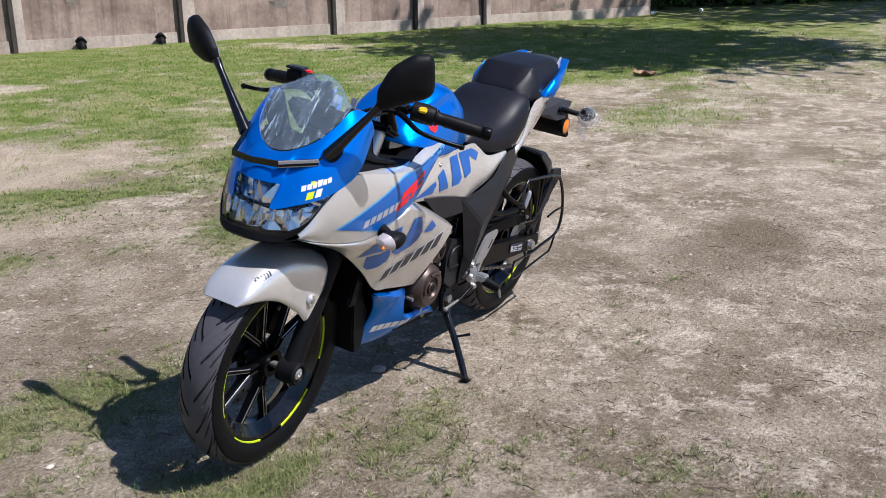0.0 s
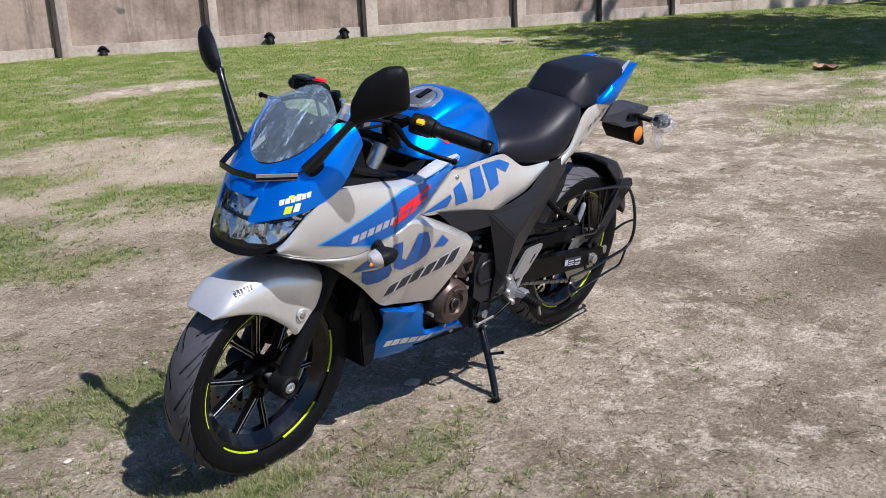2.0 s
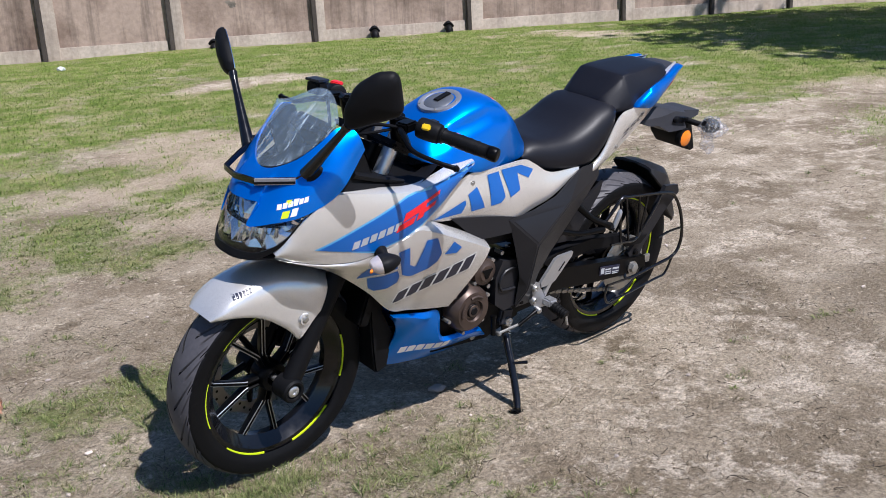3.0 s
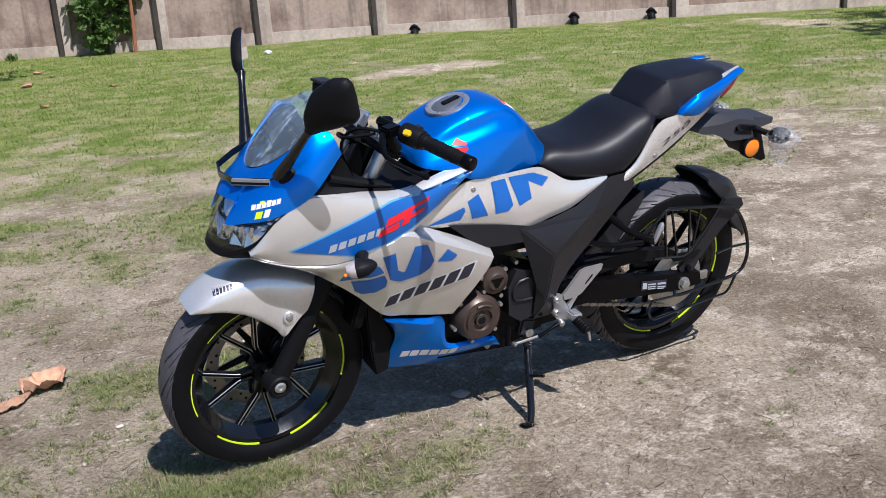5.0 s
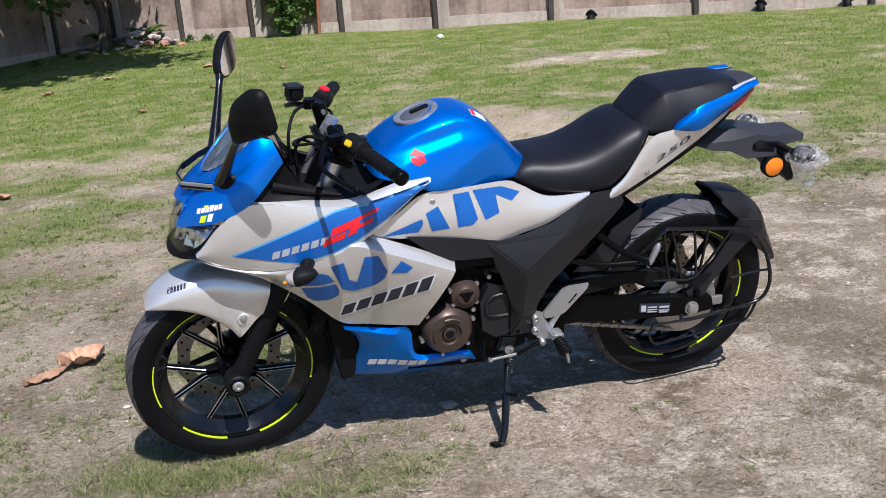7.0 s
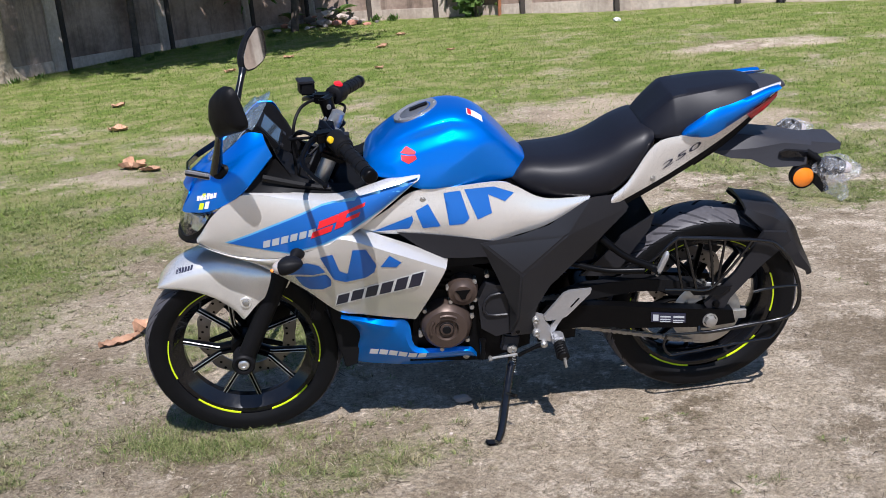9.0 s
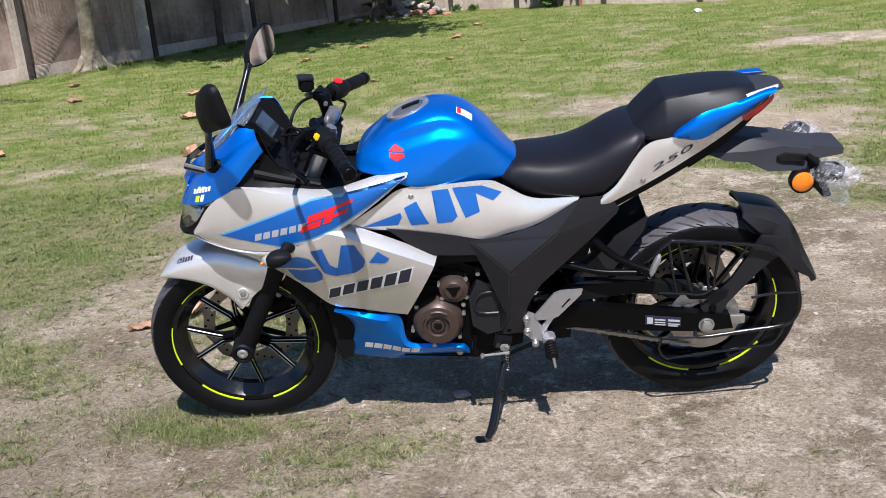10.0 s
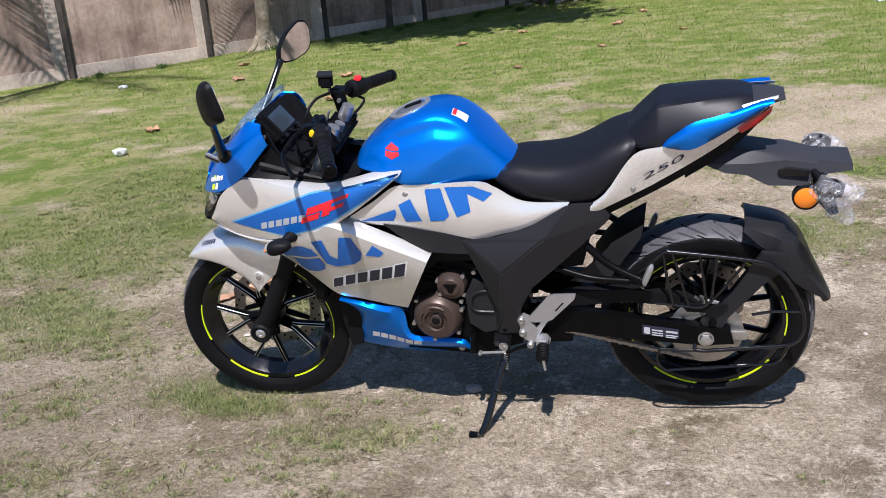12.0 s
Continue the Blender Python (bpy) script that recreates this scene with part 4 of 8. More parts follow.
# ---- front fork, axle, calliper ----
up = Vector((AXIS.x, 0, AXIS.z))
for s in (-1, 1):
    foot = Vector((-0.681, s * 0.083, 0.295))
    nm = foot + Vector((0.004, 0, 0.004))
    leg = part("fork_leg", tube([nm, nm + up * 0.06, nm + up * 0.20, nm + up * 0.33], [0.027, 0.026, 0.0265, 0.028], 20, 3), M_BLACK, None, "black telescopic fork leg", STEER)
    part("stanchion", rod(nm + up * 0.33, nm + up * 0.72, 0.0205, segs=20), M_ALU, leg, "bright fork stanchion", STEER)
    part("dust_seal", rod(nm + up * 0.322, nm + up * 0.338, 0.033, segs=20), M_BLACK, leg, "rubber dust seal", STEER)
    part("axle_clamp", lathe([(0.010, s * 0.108), (0.020, s * 0.109), (0.022, s * 0.116), (0.028, s * 0.117), (0.033, s * 0.112), (0.034, s * 0.060), (0.012, s * 0.060)], (foot.x, 0, foot.z), 32), M_BLACK, leg, "axle clamp", STEER)
    part("axle_nut", lathe([(0.0, s * 0.112), (0.006, s * 0.112), (0.007, s * 0.116), (0.012, s * 0.116), (0.016, s * 0.113), (0.017, s * 0.106)], (foot.x, 0, foot.z), 20), M_ALU, leg, "zinc axle nut", STEER)
    part("fork_cap", rod(nm + up * 0.72, nm + up * 0.745, 0.021, 0.018, 18), M_STEEL, leg, "steel fork cap", STEER)
part("axle", rod((-0.681, -0.1, 0.296), (-0.681, 0.1, 0.296), 0.010), M_STEEL, fw, "front axle", STEER)
cal = part("brake_calliper", block((-0.575, 0.070, 0.375), (0.075, 0.055, 0.11), (0, 25, 0)), M_BLACKMETAL, None, "black front brake calliper", STEER, bevel=0.012)
part("calliper_bolt", rod((-0.575, 0.035, 0.40), (-0.575, 0.045, 0.40), 0.008), M_STEEL, cal, "steel bolt", STEER)

# ---- front mudguard ----
def mudguard():
    ang = [129, 124, 116, 106, 97, 89, 82, 76, 70, 63, 56]
    width = [0.050, 0.068, 0.078, 0.084, 0.088, 0.096, 0.104, 0.106, 0.104, 0.098, 0.086]
    low = [0.324, 0.310, 0.280, 0.240, 0.203, 0.178, 0.156, 0.178, 0.215, 0.250, 0.275]
    top = [0.328, 0.334, 0.340, 0.342, 0.342, 0.341, 0.340, 0.338, 0.334, 0.328, 0.318]
    st = spline(list(zip(ang, width, low, top)), 4)
    rows, back = [], []
    for a, w, lo, tp in st:
        a = radians(a)
        half = [(w * f, tp + (lo - tp) * g) for f, g in ((0, 0), (0.22, 0.006), (0.42, 0.022), (0.60, 0.06), (0.76, 0.13), (0.87, 0.23), (0.94, 0.36), (0.975, 0.52), (0.995, 0.70), (1.0, 0.86), (1.0, 1.0))]
        full = [(-y, r) for y, r in half[:0:-1]] + half
        rows.append([(F_AX[0] + r * math.cos(a), y, F_AX[2] + r * math.sin(a)) for y, r in full])
        back.append([(F_AX[0] + (r - 0.004) * math.cos(a), y * 0.96, F_AX[2] + (r - 0.004) * math.sin(a)) for y, r in full])
    bm = bmesh.new()
    a_, b_ = grid(bm, rows), grid(bm, back)
    for i in range(len(a_) - 1):
        for j in (0, -1):
            bm.faces.new((a_[i][j], a_[i + 1][j], b_[i + 1][j], b_[i][j]))
    for i in (0, -1):
        for j in range(len(a_[0]) - 1):
            bm.faces.new((a_[i][j], a_[i][j + 1], b_[i][j + 1], b_[i][j]))
    return bm


fender = part("front_mudguard", mudguard(), M_SILVER, None, "silver front mudguard with a dark inner flap", STEER, angle=50)
rows = []
for a in range(122, 60, -6):
    ra = radians(a)
    rows.append([(F_AX[0] + r * math.cos(ra), y, F_AX[2] + r * math.sin(ra)) for y, r in ((-0.054, 0.302), (-0.03, 0.312), (0, 0.315), (0.03, 0.312), (0.054, 0.302), (0.05, 0.298), (0, 0.310), (-0.05, 0.298))])
bm = bmesh.new()
grid(bm, rows, close_v=True)
part("inner_flap", bm, M_BLACK, fender, "black inner mudguard lip", STEER)
for s in (-1, 1):
    sc = part("mudguard_screw", lathe([(0, s * 0.113), (0.006, s * 0.1135), (0.0085, s * 0.112), (0.0095, s * 0.104)], (-0.643, 0, 0.497), 20), M_STEEL, fender, "screw in a raised boss", STEER)
    part("screw_collar", lathe([(0.0095, s * 0.109), (0.015, s * 0.110), (0.017, s * 0.103)], (-0.643, 0, 0.497), 24), M_SILVER, sc, xf=STEER)

# ---- frame, engine and belly ----
for s in (-1, 1):
    part("frame_spar", tube([(-0.40, s * 0.03, 0.80), (-0.30, s * 0.10, 0.74), (-0.08, s * 0.125, 0.66), (0.12, s * 0.12, 0.60), (0.16, s * 0.11, 0.42), (0.15, s * 0.10, 0.33)], [0.03, 0.026, 0.024, 0.024, 0.026, 0.024], 12), M_BLACKMETAL, None, "black steel frame tube")
    part("subframe_tube", tube([(0.10, s * 0.10, 0.64), (0.35, s * 0.10, 0.70), (0.60, s * 0.09, 0.83), (0.78, s * 0.06, 0.93)], 0.016, 10), M_BLACKMETAL, None, "black seat subframe tube")
part("steering_head", rod(HEAD - AXIS * 0.10, HEAD + AXIS * 0.10, 0.036, segs=20), M_BLACKMETAL, None, "steering head tube")
eng = part("engine", plate([(-0.20, 0.25), (-0.17, 0.44), (-0.24, 0.50), (-0.23, 0.62), (-0.06, 0.64), (0.0, 0.54), (0.10, 0.50), (0.16, 0.40), (0.15, 0.27), (0.02, 0.23)], -0.105, 0.105), M_ENGINE, None, "dark cast single-cylinder engine", bevel=0.012)
for z in range(7):
    part("cooling_fin", block((-0.145, 0, 0.49 + z * 0.019), (0.17, 0.235, 0.005), (0, 12, 0)), M_ENGINE, eng, bevel=0.0015)
cover = part("generator_cover", lathe([(0.0, -0.160), (0.018, -0.160), (0.022, -0.152), (0.030, -0.152), (0.034, -0.160), (0.058, -0.157), (0.068, -0.146), (0.074, -0.12), (0.076, -0.09)], (-0.088, 0, 0.375), 48), M_BRONZE, eng, "bronze round generator cover")
part("cover_plug", lathe([(0.0, -0.162), (0.011, -0.162), (0.014, -0.158), (0.020, -0.158), (0.022, -0.150)], (-0.088, 0, 0.375), 24), M_BLACK, cover, "black centre plug")
for k in range(6):
    a = k * math.tau / 6 + 0.3
    o = Vector((-0.088 + 0.078 * math.cos(a), -0.125, 0.375 + 0.078 * math.sin(a)))
    part("cover_bolt", rod(o + Vector((0, -0.014, 0)), o + Vector((0, 0.03, 0)), 0.006, segs=8), M_STEEL, cover, "steel cover bolt")
for a0 in (0.9, 2.4):
    part("cover_rib", tube([(-0.088 + 0.046 * math.cos(a0 + k * 0.25), -0.161, 0.375 + 0.046 * math.sin(a0 + k * 0.25)) for k in range(5)], 0.004, 6, 3), M_BRONZE, cover)
small = part("starter_cover", lathe([(0.0, -0.148), (0.024, -0.148), (0.030, -0.143), (0.040, -0.140), (0.044, -0.125), (0.046, -0.09)], (-0.035, 0, 0.478), 36), M_BRONZE, eng, "smaller bronze cover above the generator")
part("cover_emblem", plate([(-0.056, 0.49), (-0.014, 0.49), (-0.024, 0.477), (-0.03, 0.462), (-0.04, 0.462), (-0.046, 0.477)], -0.1505, -0.147), M_ENGINE, small, "raised dark emblem", bevel=0.001)
for x, z in ((-0.075, 0.492), (0.0, 0.505), (-0.002, 0.448), (-0.012, 0.425), (0.035, 0.52)):
    part("engine_bolt", rod((x, -0.135, z), (x, -0.10, z), 0.0065, segs=8), M_STEEL, eng, "steel engine bolt")
spr = part("sprocket_cover", plate([(0.01, 0.36), (0.005, 0.45), (0.03, 0.50), (0.09, 0.49), (0.11, 0.42), (0.10, 0.34), (0.05, 0.33)], -0.145, -0.10), M_SATIN, eng, "dark sprocket cover", bevel=0.012)
part("cover_ridge", tube([(0.085, -0.147, 0.400), (0.03, -0.149, 0.405), (0.02, -0.149, 0.435), (0.04, -0.149, 0.465), (0.085, -0.147, 0.468)], 0.004, 6, 2), M_SATIN, spr)
part("radiator", block((-0.42, 0, 0.52), (0.035, 0.23, 0.22), (0, 18, 0)), M_ENGINE, None, "dark oil cooler behind the front wheel", bevel=0.006)
part("exhaust_header", tube([(-0.22, 0.02, 0.55), (-0.30, 0.03, 0.47), (-0.30, 0.05, 0.32), (-0.20, 0.07, 0.24), (0.05, 0.10, 0.22), (0.22, 0.13, 0.26)], 0.019, 12), M_STEEL, None, "steel exhaust header pipe")
sil = part("silencer", tube([(0.22, 0.13, 0.26), (0.30, 0.155, 0.30), (0.50, 0.175, 0.40), (0.66, 0.19, 0.48)], [0.035, 0.055, 0.058, 0.048], 20), M_BLACKMETAL, None, "short black silencer on the far flank")
part("silencer_tip", rod((0.66, 0.19, 0.48), (0.70, 0.195, 0.50), 0.040, 0.036, 20), M_STEEL, sil, "steel end cap")

# belly pan: blue lower cowl, with a dark deflector in front
def belly(s):
    top = [(-0.379, s * 0.132, 0.438), (-0.345, s * 0.130, 0.430), (-0.30, s * 0.128, 0.418), (-0.25, s * 0.128, 0.407), (-0.195, s * 0.126, 0.393), (-0.182, s * 0.124, 0.310), (-0.12, s * 0.122, 0.296), (-0.03, s * 0.118, 0.288), (-0.006, s * 0.114, 0.262)]
    bot = [(-0.378, s * 0.130, 0.432), (-0.346, s * 0.116, 0.392), (-0.335, s * 0.104, 0.353), (-0.348, s * 0.088, 0.300), (-0.358, s * 0.070, 0.247), (-0.24, s * 0.070, 0.222), (-0.15, s * 0.070, 0.214), (-0.05, s * 0.078, 0.222), (-0.008, s * 0.098, 0.244)]
    return shell(top, bot, 0.016, 8, 0.004, 4, peak=0.24)


bellies = {}
for s in (-1, 1):
    bellies[s] = part("belly_pan", belly(s), M_BLUE, None, "metallic blue belly cowl", angle=30)
    part("belly_screw", lathe([(0, s * 0.109), (0.006, s * 0.109), (0.010, s * 0.106), (0.010, s * 0.095)], (-0.036, 0, 0.250), 16), M_STEEL, bellies[s], "steel belly screw")
part("belly_floor", shell([(-0.358, -0.070, 0.247), (-0.20, -0.070, 0.217), (-0.05, -0.078, 0.223)], [(-0.358, 0.070, 0.247), (-0.20, 0.070, 0.217), (-0.05, 0.078, 0.223)], 0.0, 4, 0.004), M_BLACK, None, "black underside of the belly cowl")
for s in (-1, 1):
    part("duct_panel", plate([(-0.41, 0.50), (-0.37, 0.465), (-0.374, 0.430), (-0.335, 0.352), (-0.352, 0.250), (-0.385, 0.240), (-0.395, 0.30), (-0.408, 0.42)], s * 0.090, s * 0.080), M_BLACK, None, "black inner duct panel", bevel=0.002)
part("front_deflector", plate([(-0.415, 0.45), (-0.402, 0.32), (-0.389, 0.240), (-0.375, 0.242), (-0.390, 0.32), (-0.402, 0.45)], -0.085, 0.085), M_BLACK, None, "black deflector in front of the engine", bevel=0.003)

# ---- swingarm, chain, shock ----
for s in (-1, 1):
    arm = part("swingarm", plate([(0.15, 0.345), (0.20, 0.405), (0.34, 0.392), (0.50, 0.368), (0.66, 0.344), (0.735, 0.335), (0.745, 0.292), (0.66, 0.286), (0.45, 0.305), (0.30, 0.325), (0.20, 0.322)], s * 0.130, s * 0.098), M_BLACKMETAL, None, "black box-section swingarm", bevel=0.007)
    part("axle_nut", lathe([(0, s * 0.148), (0.010, s * 0.148), (0.017, s * 0.145), (0.0175, s * 0.13)], (R_AX[0], 0, R_AX[2]), 6), M_STEEL, arm, "large rear axle nut")
    part("axle_washer", lathe([(0.0175, s * 0.134), (0.022, s * 0.134), (0.022, s * 0.13)], (R_AX[0], 0, R_AX[2]), 24), M_STEEL, arm)
    part("chain_adjuster", block((0.755, s * 0.114, 0.312), (0.05, 0.012, 0.03)), M_STEEL, arm, "zinc chain adjuster", bevel=0.003)
part("swingarm_bridge", rod((0.33, -0.1, 0.36), (0.33, 0.1, 0.36), 0.030), M_BLACKMETAL, None, "swingarm cross brace")
lab = part("caution_label", plate([(0.498, 0.353), (0.598, 0.338), (0.598, 0.309), (0.498, 0.322)], -0.1335, -0.1312), M_INK, None, "dark printed caution label on the swingarm")
for k, (x, z, w, h) in enumerate(((0.503, 0.326, 0.016, 0.020), (0.524, 0.335, 0.030, 0.004), (0.524, 0.327, 0.030, 0.003), (0.524, 0.320, 0.030, 0.003), (0.562, 0.329, 0.032, 0.006), (0.562, 0.319, 0.032, 0.003), (0.562, 0.313, 0.028, 0.003))):
    part("print_bar", plate([(x, z), (x + w, z - w * 0.13), (x + w, z + h - w * 0.13), (x, z + h)], -0.1345, -0.1336), M_GREYDECAL, lab, "grey printed bar")
part("rear_sprocket", lathe([(0.05, -0.092), (0.098, -0.092), (0.102, -0.089), (0.098, -0.086), (0.05, -0.086)], R_AX, 44, closed=True), M_STEEL, rw, "steel rear sprocket")


def chain_link(p, d, w):
    n_ = Vector((-d.z, 0, d.x))
    bm = bmesh.new()
    for s in (-1, 1):
        ring = []
        for k in range(10):
            a = k * math.tau / 10
            ring.append(p + d * (0.0078 * math.cos(a) * 1.25) + n_ * (0.0062 * math.sin(a)) + Vector((0, s * w, 0)))
        vs = [bm.verts.new(q) for q in ring]
        vt = [bm.verts.new(q + Vector((0, s * 0.0018, 0))) for q in ring]
        bm.faces.new(vs)
        bm.faces.new(vt)
        for i in range(10):
            bm.faces.new((vs[i], vs[(i + 1) % 10], vt[(i + 1) % 10], vt[i]))
    return bm


chain = part("drive_chain", rod((0.10, -0.089, 0.352), (0.655, -0.089, 0.216), 0.0035, segs=6), M_CHAIN, None, "steel drive chain")
chain_paths = [((0.13, 0.345), (0.655, 0.2145)), ((0.13, 0.405), (0.675, 0.413))]
for (x0, z0), (x1, z1) in chain_paths:
    d = Vector((x1 - x0, 0, z1 - z0))
    L = d.length
    d.normalize()
    for k in range(int(L / 0.0155)):
        p = Vector((x0, -0.089, z0)) + d * (k * 0.0155)
        part("chain_link", chain_link(p, d, 0.0035 if k % 2 else 0.0062), M_CHAIN, chain)
part("chain_guard", plate([(0.24, 0.425), (0.30, 0.445), (0.46, 0.455), (0.62, 0.43), (0.66, 0.405), (0.62, 0.398), (0.46, 0.415), (0.28, 0.398)], -0.112, -0.080), M_BLACK, None, "black chain guard", bevel=0.004)
shock = part("rear_shock", rod((0.24, 0.0, 0.42), (0.18, 0.0, 0.66), 0.018), M_BLACKMETAL, None, "rear monoshock")
part("spring", tube([(0.24 - 0.06 * t / 48 + 0.035 * math.cos(t * 0.9), 0.035 * math.sin(t * 0.9), 0.43 + 0.21 * t / 48) for t in range(49)], 0.006, 6, 2), M_BLACKMETAL, shock, "shock spring")


# ---- tank and seats ----
def loft(stations, shape, steps=5, knee=None):
    """A body along x from stations (x, half width, top z, bottom z); shape gives (width share, drop share) from the ridge to the lower edge."""
    st = spline(stations, steps)
    if knee:
        shape = spline([(*p, 0.0) for p in shape], 4)
        shape = [p[:2] for p in shape]
    rows = []
    for x, w, tp, bt in st:
        half = []
        for fy, fz in shape:
            y, z = w * fy, tp + (bt - tp) * fz
            if knee:
                y -= knee(x, z)
            half.append((y, z))
        ring = [(x, -y, z) for y, z in half[::-1]] + [(x, y, z) for y, z in half[1:]]
        rows.append(ring)
    bm = bmesh.new()
    vs = grid(bm, rows)
    for r in (vs[0], vs[-1]):
        bm.faces.new(r)
    low = [r[0] for r in vs] + [r[-1] for r in vs[::-1]]
    for i in range(len(vs) - 1):
        bm.faces.new((vs[i][0], vs[i + 1][0], vs[i + 1][-1], vs[i][-1]))
    bmesh.ops.remove_doubles(bm, verts=bm.verts[:], dist=1e-6)
    return bm


def knee_cut(x, z):
    """The hollow for the knee under a slanting crease, and a shallower one along the upper flank."""
    zc = np.interp(x, (-0.20, -0.16, -0.134, -0.054, 0.0, 0.043, 0.085, 0.119, 0.17), (0.76, 0.785, 0.803, 0.852, 0.884, 0.905, 0.913, 0.912, 0.90))
    below = max(0.0, zc - z)
    d = 0.24 * below * below / (below + 0.012) * smoothstep(-0.17, 0.0, x)
    zu = np.interp(x, (-0.26, -0.15, -0.03, 0.05), (0.90, 0.937, 0.965, 0.95))
    d += 0.008 * smoothstep(0.030, 0.0, abs(z - zu + 0.018)) * smoothstep(-0.26, -0.18, x) * smoothstep(0.09, -0.02, x)
    return d


TANK_SHAPE = [(0, 0), (0.20, 0.004), (0.38, 0.022), (0.52, 0.06), (0.63, 0.12), (0.70, 0.20), (0.755, 0.29), (0.80, 0.38), (0.84, 0.47), (0.875, 0.56), (0.91, 0.65), (0.94, 0.74), (0.965, 0.82), (0.985, 0.90), (0.995, 0.96), (0.99, 1.0)]
tank = part("fuel_tank", loft([(-0.272, 0.075, 0.868, 0.853), (-0.262, 0.115, 0.884, 0.850), (-0.24, 0.136, 0.905, 0.845), (-0.19, 0.152, 0.940, 0.836), (-0.14, 0.157, 0.966, 0.812), (-0.10, 0.159, 0.981, 0.804), (-0.05, 0.159, 0.989, 0.803),
                              (0.0, 0.156, 0.983, 0.794), (0.045, 0.148, 0.960, 0.792), (0.09, 0.136, 0.916, 0.792), (0.135, 0.118, 0.862, 0.792), (0.165, 0.098, 0.830, 0.792)], TANK_SHAPE, 10, knee_cut), M_BLUE, None, "metallic blue fuel tank", angle=70)
cap_c = Vector((-0.122, 0, 0.971))
CAPX = Matrix.Translation(cap_c) @ pose(0, 0, 0, 0, -17.5, 0)
ring = part("filler_ring", lathe([(0.045, -0.012), (0.060, -0.012), (0.063, -0.003), (0.061, 0.003), (0.050, 0.004), (0.045, 0.001)], (0, 0, 0), 48, "z", closed=True), M_SATINALU, tank, "silver filler ring", CAPX)
part("filler_cap", lathe([(0.0, 0.004), (0.020, 0.005), (0.040, 0.003), (0.046, -0.002), (0.046, -0.012)], (0, 0, 0), 40, "z"), M_CAP, ring, "dark grey filler cap", CAPX)
part("lock_cover", block((0.012, 0, 0.007), (0.052, 0.020, 0.005)), M_BLACK, ring, "lock cover on the cap", CAPX, bevel=0.002)
for k in range(5):
    a = k * math.tau / 5
    part("cap_screw", lathe([(0, 0.0055), (0.003, 0.0055), (0.0035, 0.003)], (0.0545 * math.cos(a), 0.0545 * math.sin(a), 0), 8, "z"), M_STEEL, ring, xf=CAPX)

SEAT_SHAPE = [(0, 0), (0.35, 0.01), (0.62, 0.045), (0.80, 0.13), (0.90, 0.25), (0.965, 0.42), (1.0, 0.62), (0.99, 0.82), (0.95, 0.96), (0.90, 1.0)]
seat = part("rider_seat", loft([(0.118, 0.100, 0.800, 0.785), (0.140, 0.112, 0.822, 0.762), (0.175, 0.122, 0.832, 0.743), (0.23, 0.136, 0.831, 0.732), (0.30, 0.146, 0.837, 0.727), (0.36, 0.151, 0.858, 0.730), (0.42, 0.149, 0.889, 0.765), (0.47, 0.140, 0.904, 0.822), (0.498, 0.122, 0.902, 0.860)], SEAT_SHAPE, 5), M_SEAT, None, "black grained rider seat", angle=60)
PIL_SHAPE = [(0, 0), (0.35, 0.0), (0.64, 0.012), (0.70, 0.05), (0.80, 0.22), (0.92, 0.50), (1.0, 0.74), (1.0, 0.88), (0.96, 1.0)]
part("pillion_seat", loft([(0.474, 0.088, 0.905, 0.880), (0.485, 0.104, 0.918, 0.870), (0.520, 0.122, 0.948, 0.865), (0.548, 0.129, 0.971, 0.864), (0.562, 0.130, 0.977, 0.868), (0.60, 0.128, 0.981, 0.880), (0.66, 0.122, 0.985, 0.912), (0.72, 0.110, 0.987, 0.938), (0.76, 0.094, 0.986, 0.955), (0.79, 0.072, 0.980, 0.965)], PIL_SHAPE, 3), M_SEAT, None, "raised black pillion seat", angle=24)

# ---- side panels of the fairing ----
def facets(verts, faces, thick, bevel):
    """A moulded panel of flat facets with softened ridges and real thickness."""
    bm = bmesh.new()
    vs = [bm.verts.new(v) for v in verts]
    for f in faces:
        bm.faces.new([vs[i] for i in f])
    bmesh.ops.recalc_face_normals(bm, faces=bm.faces[:])
    bmesh.ops.bevel(bm, geom=[e for e in bm.edges if len(e.link_faces) == 2 and e.calc_face_angle(0) > 0.04], offset=bevel, segments=2, affect="EDGES", clamp_overlap=True)
    bmesh.ops.solidify(bm, geom=bm.faces[:], thickness=thick)
    return bm


COVER = [(0.030, -0.170, 0.634), (0.120, -0.172, 0.653), (0.207, -0.172, 0.677), (0.322, -0.154, 0.738), (0.402, -0.148, 0.738), (0.248, -0.190, 0.647), (0.126, -0.194, 0.546), (0.214, -0.180, 0.572),
         (0.203, -0.168, 0.497), (0.168, -0.160, 0.424), (0.152, -0.148, 0.330), (0.088, -0.150, 0.330), (0.112, -0.178, 0.392), (0.092, -0.158, 0.439), (0.064, -0.162, 0.520), (0.335, -0.150, 0.600), (0.430, -0.140, 0.690)]
COVER_FACES = [(0, 1, 2, 5), (2, 3, 5), (0, 5, 6), (0, 6, 14), (14, 6, 12, 13), (13, 12, 11), (6, 5, 7), (6, 7, 8), (6, 8, 9, 12), (12, 9, 10, 11), (5, 3, 4, 16), (5, 16, 15, 7), (7, 15, 8)]
U_TOP = [(-0.735, -0.122, 0.708), (-0.708, -0.142, 0.742), (-0.662, -0.165, 0.797), (-0.585, -0.178, 0.843), (-0.47, -0.188, 0.826), (-0.36, -0.190, 0.812), (-0.29, -0.184, 0.816), (-0.21, -0.172, 0.830), (-0.125, -0.155, 0.843)]
